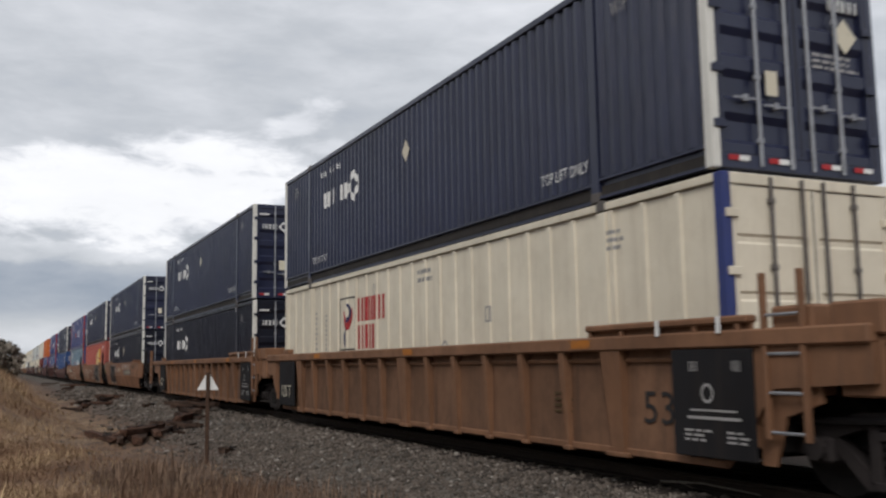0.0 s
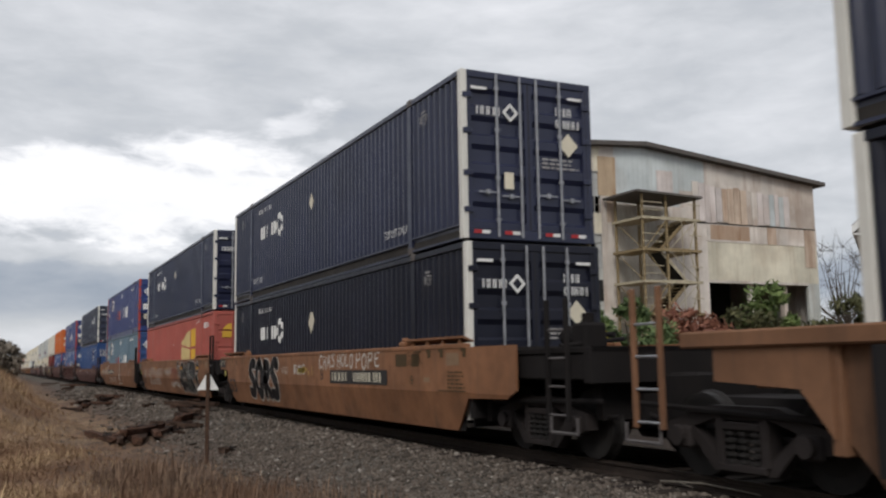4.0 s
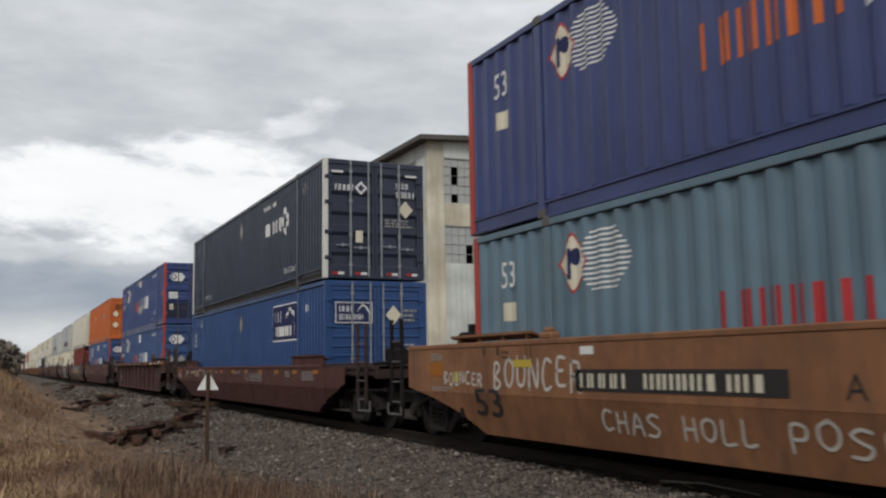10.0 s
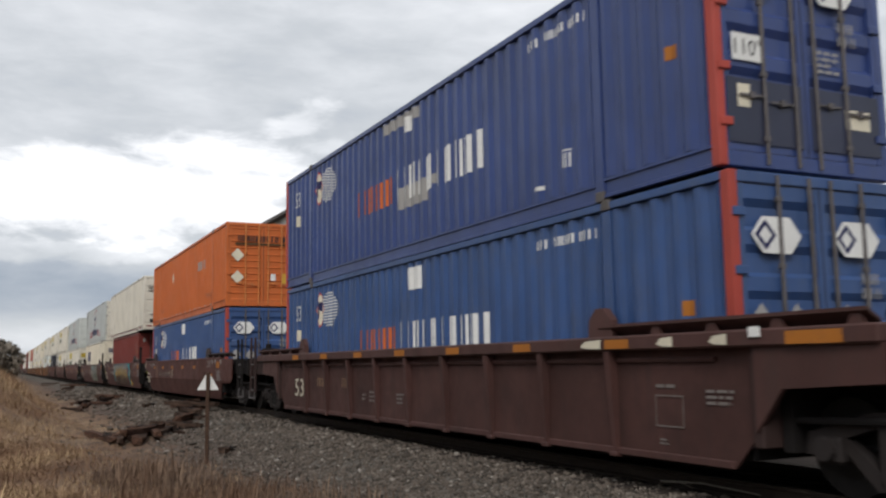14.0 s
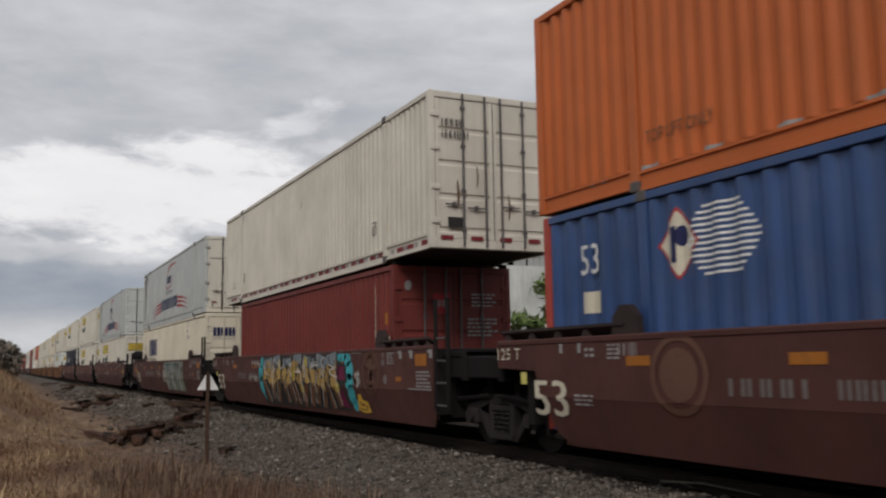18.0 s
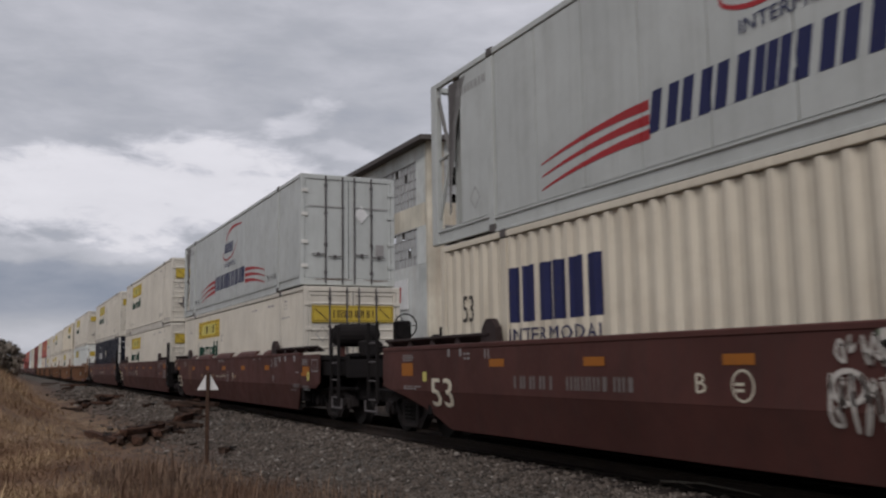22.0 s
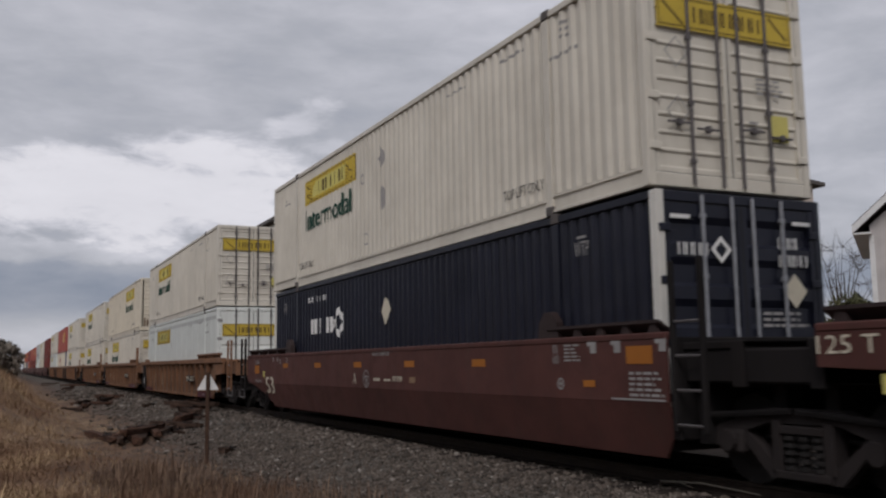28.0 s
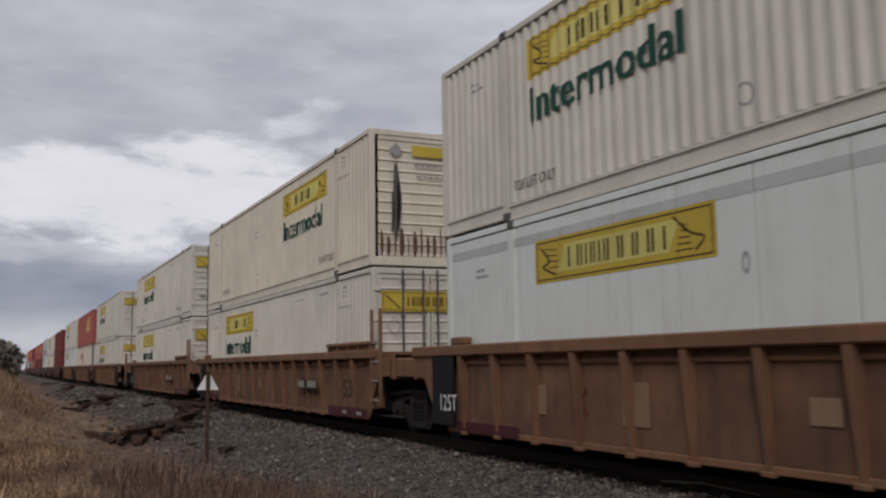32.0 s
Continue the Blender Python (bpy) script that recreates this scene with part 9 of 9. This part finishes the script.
def graf_u3(ob):
    """Fat black letters with white edges; each lies over the one before."""
    letters = (
        (((9.97, 1.30), 0.16, 0.14), ((10.26, 1.06), 0.12, 0.21)),
        ([(10.72, 0.66), (10.70, 1.05), (11.0, 1.20), (11.28, 0.98)], 0.40),
        ([(11.02, 0.86), (11.02, 0.55), (11.38, 0.44)], 0.44),
        ([(11.66, 1.22), (11.64, 1.0), (11.64, 0.86)], 0.36),
        ([(11.66, 0.62), (11.82, 0.48), (11.98, 0.40)], 0.32),
        ([(12.60, 1.24), (12.58, 0.95), (12.5, 0.78)], 0.36),
        ([(12.52, 0.74), (12.68, 0.52), (12.82, 0.40)], 0.34),
        ([(12.20, 1.24), (12.18, 0.90), (12.26, 0.56), (12.42, 0.40)], 0.34),
        (((13.32, 1.05), 0.36, 0.34),),
        ([(13.00, 1.24), (12.96, 0.85), (13.14, 0.55), (13.34, 0.40)], 0.36),
        (((14.10, 1.18), 0.24, 0.20),),
        ([(13.92, 0.84), (14.08, 0.74), (14.18, 0.62)], 0.24),
    )

    def blob(item, g):
        if isinstance(item[0], list):
            return ribbon(item[0], item[1] + 2 * g, k=4) + disc(*item[0][0], item[1] / 2 + g, item[1] / 2 + g) + disc(*item[0][-1], item[1] / 2 + g, item[1] / 2 + g)
        return [q for (u, v), a, c in item for q in disc(u, v, a + g, c + g)]

    for i, item in enumerate(letters):
        car_mark(ob, "spray_outline", lambda: blob(item, 0.034), D_SPRAYWHITE, ("b1", i), "white spray outline", x=-SX - 0.006 - 0.0022 * i)
        car_mark(ob, "spray_lettering", lambda: blob(item, 0.0), D_JET, ("b2", i), "black bubble letters", x=-SX - 0.0071 - 0.0022 * i)
    car_mark(ob, "spray_highlight", lambda: [q for st in ([(11.62, 1.28), (11.60, 0.95)], [(12.38, 1.2), (12.36, 0.85)], [(13.12, 0.95), (13.28, 0.66)], [(10.98, 1.0), (10.94, 0.78)]) for q in ribbon(st, 0.03, k=2)], D_SPRAYWHITE, ("b5",), x=-SX - 0.036)
    car_mark(ob, "spray_tag", lambda: sprayed("casablanca", 2.0, 0.82, 4.2, 0.34, 0.045, 0.0, 0.12, 3) + sprayed("buncer", 2.6, 0.42, 3.0, 0.3, 0.04, 0.0, 0.12, 4) + scrawl(0.9, 0.7, 0.5, 0.5, 3, 5) + scrawl(6.8, 0.80, 1.7, 0.42, 9, 6, 0.036) + scrawl(8.3, 0.36, 2.0, 0.30, 13, 7, 0.04) + scrawl(13.45, 0.30, 0.55, 0.34, 5, 9, 0.045), D_SPRAYWHITE, ("b3",))
    car_mark(ob, "spray_tag", lambda: [q for st in ([(8.55, 0.62), (8.60, 1.05), (9.0, 1.08)], [(9.05, 0.60), (9.0, 0.98)], [(9.3, 0.62), (9.35, 1.08), (9.75, 0.98), (9.7, 0.72)]) for q in ribbon(st, 0.11, k=4)], D_MAROON, ("b6",), "dark red spray strokes")
    car_mark(ob, "scratches", lambda: line_bars(14.6, 0.72, 0.85, 0.40, 6, 12) + line_bars(14.5, 0.32, 0.6, 0.16, 3, 13), D_SPRAYBROWN, ("b7",))
    car_mark(ob, "faded_patch", lambda: rect(12.36, 1.22, 12.62, 1.34), D_GREY, ("b8",), x=-SX - 0.037)
    for u, w in ((10.70, 0.44), (13.94, 0.42), (4.2, 0.4), (7.3, 0.3)):
        car_mark(ob, "reflector", lambda: rect(u, 1.10, u + w, 1.21), D_OCHRE, ("b4", u), x=-SX - 0.038)


def graf_u4(ob):
    tri = [[(9.17, 1.46), (8.48, 0.26)], [(9.17, 1.46), (10.1, 0.28)], [(8.48, 0.26), (10.1, 0.28)], [(8.75, 0.75), (9.0, 1.0), (9.35, 1.0), (9.6, 0.75), (9.3, 0.6), (8.95, 0.6), (8.75, 0.75)],
           [(8.95, 0.98), (9.15, 1.15), (9.38, 0.98)], [(8.75, 0.3), (8.8, 0.55), (9.2, 0.48), (9.6, 0.55), (9.8, 0.3)], [(9.05, 0.95), (9.18, 0.82), (9.32, 0.95)]]
    car_mark(ob, "chalk_drawing", lambda: [q for st in tri for q in ribbon(st, 0.03, k=4)] + [q for i in range(9) for q in ribbon([(8.85 + i * 0.08, 0.68), (8.9 + i * 0.075, 0.86)], 0.02, k=1)], D_SPRAYWHITE, ("e1",), "white chalk triangle with an eye")
    car_mark(ob, "number_panel", lambda: rect(2.9, 0.84, 6.25, 1.10), D_BLACK, ("e2",), "black panel with pale blocks")
    car_mark(ob, "number_marking", lambda: bars(3.0, 0.88, 0.9, 0.17, 4, 4) + bars(4.2, 0.88, 1.9, 0.17, 6, 5), D_CREAM, ("e3",), x=-SX - 0.011)
    car_mark(ob, "unit_letter", lambda: lettering("A", 6.85, 0.84, 0.22, 0.22), D_BLACK, ("e4",))
    car_mark(ob, "spray_tag", lambda: sprayed("bouncer", 0.80, 0.80, 2.25, 0.44, 0.045, 0.05, 0.14, 4) + sprayed("bouncer", -0.78, 0.86, 1.30, 0.21, 0.03, 0.0, 0.1, 9) + sprayed("chas", 3.3, 0.36, 1.1, 0.26, 0.035, 0.1, 0.1, 6) + sprayed("holl", 4.7, 0.36, 1.1, 0.26, 0.035, 0.1, 0.1, 7) + sprayed("pose", 6.1, 0.36, 1.3, 0.28, 0.035, 0.1, 0.1, 8), D_SPRAYWHITE, ("e5",))
    car_mark(ob, "reflector", lambda: rect(1.43, 1.13, 1.90, 1.23), D_YELLOW, ("e7",), x=-SX - 0.012)
    car_mark(ob, "notice", lambda: rect(3.02, 1.28, 3.30, 1.38), D_WHITE, ("e8",), "pale worn sticker")
    car_mark(ob, "notice", lambda: rect(12.1, 1.30, 12.4, 1.40) + rect(13.5, 0.82, 13.65, 1.0), D_GREY, ("e6",))


def marks_low(ob, far):
    for i in range(8):
        car_mark(ob, "reflector", lambda: rect(4.2 + i * 1.6, 1.0, 4.6 + i * 1.6, 1.08), D_AMBER, ("l1", i))
    if far:
        return
    car_mark(ob, "number_marking", lambda: bars(3.2, 0.92, 0.45, 0.14, 3, 2) + bars(3.8, 0.92, 0.65, 0.14, 5, 3) + ring(4.75, 0.98, 0.10, 0.11, 0.2), D_GREY, ("l2",))
    car_mark(ob, "owner_marking", lambda: ring(9.3, 0.95, 0.14, 0.15, 0.25) + bars(9.6, 0.84, 1.4, 0.16, 12, 4) + rect(9.5, 0.79, 11.0, 0.81), D_GREY, ("l3",))
    car_mark(ob, "reflector", lambda: rect(-1.65, 1.03, -1.02, 1.11), D_AMBER, ("l5",))
    car_mark(ob, "small_print", lambda: line_bars(-1.6, 0.80, 0.55, 0.20, 3, 6) + line_bars(-0.15, 0.86, 0.22, 0.12, 2, 6), D_CREAM, ("l6",))
    for i, u in enumerate((0.06, 0.84, 1.31)):
        car_mark(ob, "flag_mark", lambda: rect(u, 0.92, u + 0.04, 1.06) + rect(u + 0.04, 0.97, u + 0.18, 1.06), D_CREAM, ("l7", i))
    car_mark(ob, "faded_patch", lambda: rect(1.56, 0.86, 2.02, 1.08), D_FADED, ("l8",))
    car_mark(ob, "stencil", lambda: frame_line(2.08, 0.86, 2.30, 1.06, 0.03) + rect(2.14, 0.92, 2.24, 0.98) + rect(2.37, 1.07, 2.90, 1.10) + ring(3.16, 1.0, 0.09, 0.09, 0.3), D_CREAM, ("l9",))
    car_mark(ob, "small_print", lambda: line_bars(5.0, 0.98, 0.6, 0.09, 2, 3) + line_bars(7.7, 0.98, 1.0, 0.09, 2, 4) + line_bars(13.2, 0.92, 0.5, 0.16, 3, 4) + line_bars(14.6, 0.86, 1.0, 0.22, 4, 5) + bars(12.2, 0.95, 0.12, 0.13, 1, 3), D_GREY, ("l4",))


def black_panels(ob, far):
    for i, (y0, y1) in enumerate(((-0.42, 0.74), (CL - 1.43, CL - 0.15))):
        part("black_panel", lambda: MB().cbox(-SX - 0.008, -SX + 0.03, y0, y1, 0.22, 1.30, 0.01), BLACKP, ob, "black stencil panel", key=("bp", i))
    if far:
        return
    car_mark(ob, "small_print", lambda: bars(15.3, 1.08, 0.12, 0.10, 2, 3) + bars(15.9, 1.08, 0.12, 0.10, 2, 4) + ring(15.55, 0.86, 0.09, 0.10, 0.3) + rect(15.3, 0.68, 15.95, 0.70) + rect(15.25, 0.60, 16.0, 0.63) + line_bars(15.2, 0.38, 0.45, 0.14, 3, 4) + line_bars(15.8, 0.38, 0.3, 0.14, 3, 5), D_GREY, ("bp1",), x=-SX - 0.013)
    car_mark(ob, "capacity_mark", lambda: lettering("125 T", 0.40, 0.44, 0.76, 0.28), D_CREAM, ("bp2",), x=-SX - 0.013)


def marks_ribbed_tan(ob, far):
    black_panels(ob, far)
    car_mark(ob, "length_mark", lambda: lettering("53", 14.40, 0.50, 0.50, 0.36), D_BLACK, ("r53",), x=-SX + 0.115)
    if far:
        return
    car_mark(ob, "small_print", lambda: line_bars(3.4, 0.55, 0.45, 0.2, 3, 3) + line_bars(4.5, 0.55, 0.45, 0.2, 3, 4) + line_bars(12.6, 0.55, 0.45, 0.3, 4, 5), D_BROWN, ("rsp",), x=-SX + 0.115)
    for u in (13.2, 8.0, 3.0):
        car_mark(ob, "reflector", lambda: rect(u, 1.35, u + 0.4, 1.45), D_AMBER, ("rrf", u), x=-SX - 0.025)


def marks_ribbed_tan2(ob, far):
    car_mark(ob, "length_mark", lambda: lettering("53", 14.18, 0.54, 0.52, 0.36), D_BROWN, ("q53",), x=-SX + 0.115)
    part("black_panel", lambda: MB().cbox(-SX - 0.008, -SX + 0.03, CL - 0.5, CL + 0.25, 0.22, 1.30, 0.01), BLACKP, ob, "black stencil panel", key=("bp", 5))
    if far:
        return
    car_mark(ob, "capacity_mark", lambda: lettering("125T", 0.08, 0.45, 0.55, 0.26), D_WHITE, ("q125",), x=-SX - 0.013)
    car_mark(ob, "number_panel", lambda: rect(11.35, 0.66, 12.8, 0.88), D_BLACK, ("qn",), x=-SX - 0.0)
    car_mark(ob, "number_marking", lambda: bars(11.4, 0.69, 0.45, 0.16, 4, 3) + bars(12.1, 0.69, 0.66, 0.16, 5, 4), D_CREAM, ("qb",), x=-SX - 0.006)
    car_mark(ob, "warning_band", lambda: rect(13.6, 0.15, 15.9, 0.34), D_PLUM, ("qr",), x=-SX - 0.004)
    car_mark(ob, "warning_band", lambda: rect(0.45, 0.15, 2.3, 0.30), D_PLUM, ("qr2",), x=-SX + 0.08)
    car_mark(ob, "warning_print", lambda: rect(14.5, 0.21, 14.75, 0.27) + rect(15.3, 0.21, 15.6, 0.27), D_GREY, ("qw",), x=-SX - 0.010)
    for i, (u, w, v, h) in enumerate(((2.55, 0.45, 0.5, 0.4), (4.6, 0.5, 0.45, 0.5), (7.3, 0.35, 0.6, 0.25))):
        car_mark(ob, "faded_patch", lambda: rect(u, v, u + w, v + h), D_FADED, ("qp", i), x=-SX + 0.115)
    car_mark(ob, "spray_tag", lambda: ribbon([(3.6, 0.55), (3.9, 0.85)], 0.03) + ribbon([(3.6, 0.85), (3.9, 0.55)], 0.03), D_DARKRED, ("qx",), x=-SX + 0.115)


def marks_ribbed_brown(ob, far):
    car_mark(ob, "length_mark", lambda: lettering("53", 1.02, 0.46, 0.68, 0.42), D_CREAM, ("w53",), x=-SX + 0.115)
    for i in range(7):
        car_mark(ob, "reflector", lambda: rect(1.25 + i * 2.09, 1.335, 1.70 + i * 2.09, 1.44), D_AMBER, ("wrf", i), x=-SX - 0.025)
    if far:
        return
    car_mark(ob, "reflector", lambda: rect(16.50, 1.325, 17.12, 1.445), D_AMBER, ("wrg",), "long amber reflector", x=-SX - 0.026)
    for i, (u, w) in enumerate(((13.30, 0.42), (14.72, 0.26), (15.52, 0.25))):
        car_mark(ob, "stencil", lambda: [[(u, 1.37), (u + w * 0.3, 1.345), (u + w, 1.335), (u + w, 1.445), (u + w * 0.25, 1.43)]], D_CREAM, ("wst", i), "worn cream stencil" if i == 0 else "", x=-SX - 0.025)
    part("tab", lambda: MB().cbox(-SX - 0.04, -SX - 0.024, -0.47, -0.33, 1.40, 1.50, 0.003), D_WHITE, ob, "white painted tab", key="wtab")
    car_mark(ob, "number_marking", lambda: bars(2.7, 0.72, 0.8, 0.2, 4, 3) + bars(4.35, 0.72, 0.62, 0.2, 4, 4), D_FADED, ("wn",), x=-SX + 0.115)
    car_mark(ob, "small_print", lambda: line_bars(5.55, 0.5, 0.24, 0.16, 2, 3) + line_bars(5.95, 0.48, 0.42, 0.24, 3, 3) + line_bars(7.28, 0.48, 0.36, 0.22, 3, 4) + frame_line(14.50, 0.48, 14.95, 0.82, 0.013) + line_bars(14.52, 0.90, 0.38, 0.07, 1, 5) + line_bars(14.55, 0.29, 0.18, 0.08, 2, 7) + line_bars(15.30, 0.74, 0.40, 0.18, 3, 5), D_DIM, ("ws",), x=-SX + 0.115)


CARS = {
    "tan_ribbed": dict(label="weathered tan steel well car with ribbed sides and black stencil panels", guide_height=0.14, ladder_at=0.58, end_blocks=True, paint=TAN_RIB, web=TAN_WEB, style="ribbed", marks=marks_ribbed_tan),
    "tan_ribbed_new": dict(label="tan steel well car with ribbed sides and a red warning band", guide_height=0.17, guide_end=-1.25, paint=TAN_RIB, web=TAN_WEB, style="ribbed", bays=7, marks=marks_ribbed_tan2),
    "tan_a": dict(shaded_gear=IRON, flat_guides=True, label="tan smooth-sided well car with black bubble graffiti", paint=TAN, style="smooth", closed_guides=True, ear=False, marks=lambda o, f: marks_tan(o, f, graf_u2)),
    "tan_b": dict(shaded_gear=IRON, flat_guides=True, label="tan smooth-sided well car covered in large black and white graffiti", paint=TAN, style="smooth", closed_guides=True, ear=False, marks=lambda o, f: marks_tan(o, f, graf_u3)),
    "tan_c": dict(shaded_gear=IRON, flat_guides=True, label="tan smooth-sided well car with a chalk-drawn triangle", paint=TAN, style="smooth", closed_guides=True, ear=False, marks=lambda o, f: marks_tan(o, f, graf_u4)),
    "low_brown": dict(label="dark red-brown well car with low sides and amber reflectors", paint=BROWN, style="low", shaded_gear=RIG_BROWN, closed_guides=True, ear=False, marks=marks_low),
    "brown_ribbed": dict(label="dark brown well car with ribbed sides", bays=4, rib_mid=8.08, rib_step=1.515, paint=BROWN_DARK, web=BROWN_WEB, flaps=True, style="ribbed", shaded_gear=RIG_BROWN, marks=marks_ribbed_brown),
    "brown": dict(label="red-brown smooth-sided well car with stencilled markings", paint=BROWN, style="smooth", shaded_gear=IRON, marks=lambda o, f: marks_brown(o, f)),
    "brown_lettered": dict(label="red-brown smooth-sided well car with a white unit letter", paint=BROWN, style="smooth", shaded_gear=IRON, marks=marks_lettered),
    "brown_covers": dict(label="red-brown well car with folded cover plates along its top edge", paint=BROWN, style="smooth", shaded_gear=IRON, covers=((7.2, 9.35), (4.12, 6.25), (2.45, 3.18), (10.26, 12.42), (13.1, 13.75)), marks=marks_covers),
    "brown_emblem": dict(label="red-brown smooth-sided well car with faded round emblems", paint=BROWN, style="smooth", shaded_gear=IRON, marks=lambda o, f: marks_brown(o, f, None if f else far_emblem)),
    "brown_colour": dict(label="red-brown well car with a turquoise and ochre graffiti piece", paint=BROWN, style="smooth", shaded_gear=IRON, marks=lambda o, f: marks_brown(o, f, None if f else graf_colour)),
    "brown_green": dict(label="red-brown well car with grey-green graffiti", paint=BROWN, style="smooth", shaded_gear=IRON, marks=lambda o, f: marks_brown(o, f, None if f else graf_green)),
}

ZL, ZU = 0.345, 0.345 + CH + 0.012
# place along the train, car, near joint, far joint, lower box, upper box
CONSIST = [
    (7.16, "tan_ribbed", "coup", "art", "boxed_red", "navy"),
    (26.68, "tan_ribbed", "art", "coup", "navy_low", "navy"),
    (50.22, "tan_a", "coup", "art", "navy_diamond", "navy"),
    (69.6, "tan_b", "art", "art", "coral", "navy"),
    (89.16, "tan_c", "art", "coup", "stack_teal", "stack_blue"),
    (112.66, "low_brown", "coup", "coup", "azure", "navy_grey"),
    (136.0, "brown_ribbed", "coup", "coup", "stack_mid", "stack_royal"),
    (159.32, "brown_emblem", "coup", "art", "stack_mid", "orange"),
    (179.0, "brown_colour", "art", "art", "oxide", "taped"),
    (198.58, "brown_green", "art", "coup", "cream_corr", "smooth_cream_doors"),
    (222.52, "brown_covers", "coup", "art", "yellow_name", "smooth_grey"),
    (242.2, "brown_emblem", "art", "art", "yellow_name", "yellow_name_stained"),
    (261.67, "brown_lettered", "art", "coup", "navy_diamond", "yellow_name_scarred"),
    (285.22, "tan_ribbed_new", "coup", "art", "yellow_name_plate", "yellow_name"),
    (304.77, "tan_ribbed_new", "art", "art", "yellow_name", "yellow_turned"),
    (324.3, "tan_ribbed_new", "art", "coup", "yellow_name", "yellow_name"),
    (347.8, "tan_ribbed", "coup", "art", "yellow_name", "yellow_name"),
    (367.3, "tan_ribbed", "art", "art", "boxed_red", "coral"),
    (386.8, "tan_ribbed", "art", "coup", "yellow_name_plate", "yellow_name"),
    (410.3, "brown", "coup", "art", "oxide_long", "oxide_long"),
    (429.8, "brown", "art", "art", "cream_corr", "yellow_name"),
    (449.3, "brown", "art", "coup", "yellow_name_plate", "smooth_grey"),
    (472.8, "brown", "coup", "art", "oxide_long", "coral"),
    (492.3, "brown", "art", "art", "oxide_long", "coral"),
    (511.8, "brown", "art", "coup", "coral", "oxide_long"),
    (535.3, "brown", "coup", "art", "navy", "coral"),
    (554.8, "brown", "art", "art", "yellow_name", "orange"),
    (574.3, "brown", "art", "coup", "navy", "yellow_name"),
]
SPECS["yellow_name_scarred"] = dict(SPECS["yellow_name"], label="white corrugated container with yellow panel and two faded grey diamonds",
                                    marks=lambda b, far: (SPECS["yellow_name"]["marks"](b, far), b.side("placard_scar", lambda: diamond(7.7, 1.35, 0.17, 0.26), D_GREY, "sc1"), b.side("placard_scar", lambda: diamond(7.65, 2.2, 0.17, 0.26), D_GREY, "sc2")))
SPECS["oxide_long"] = dict(label="dark red corrugated steel container", paint=OXIDE, pitch=0.28, rail=0.18, doors="wide", rods=ROD_DARK)


def make_train():
    for i, (s, car, nj, fj, low, up) in enumerate(CONSIST):
        far = i > 15
        well_car(CARS[car], s - 0.12, nj, fj, far, brake=i in (6, 10), tank=i == 10)
        if low == "oxide":
            container(SPECS[low], s + 1.79, ZL, L=12.19, H=CH - 0.065, far=far)
            box = MOVERS[-1][0]
            for x in (-1.16, 1.16):
                for y in (0.09, 12.10):
                    part("twist_lock", lambda: MB().cbox(-0.06, 0.06, -0.07, 0.07, CH - 0.067, CH + 0.012, 0.01), IRON, box, key="twist_lock", at=pose(x, y, 0))
        else:
            container(SPECS[low], s - 0.06, ZL, H=CH + (0.1 if low == "yellow_name_plate" else 0), far=far)
        container(SPECS[up], s + 0.04 + {"smooth_grey": 0.22, "smooth_cream_doors": 0.22, "taped": 0.03}.get(up, 0), ZU + (0.1 if low == "yellow_name_plate" else 0), far=far)


make_train()

# metres that the train has run by each second: it slows a little
RUN = [0.0, 18.66, 37.28, 55.85, 74.32, 92.61, 110.83, 128.94, 146.92, 164.84, 182.80, 200.84, 218.60, 236.16, 253.45, 270.49, 287.70]


def motions():
    for ob, s, z in MOVERS:
        walk(ob, [(2.0 * i, pose(XC, s - d, z)) for i, d in enumerate(RUN)])
    # the wheels roll: metres run give the turn
    times = [i / 15 for i in range(481)]
    run = np.interp(times, [2.0 * i for i in range(17)], RUN)
    for ob, y in WHEELS:
        walk(ob, [(t, pose(0, y, 0.46, math.degrees(d / 0.46))) for t, d in zip(times, run)])


motions()
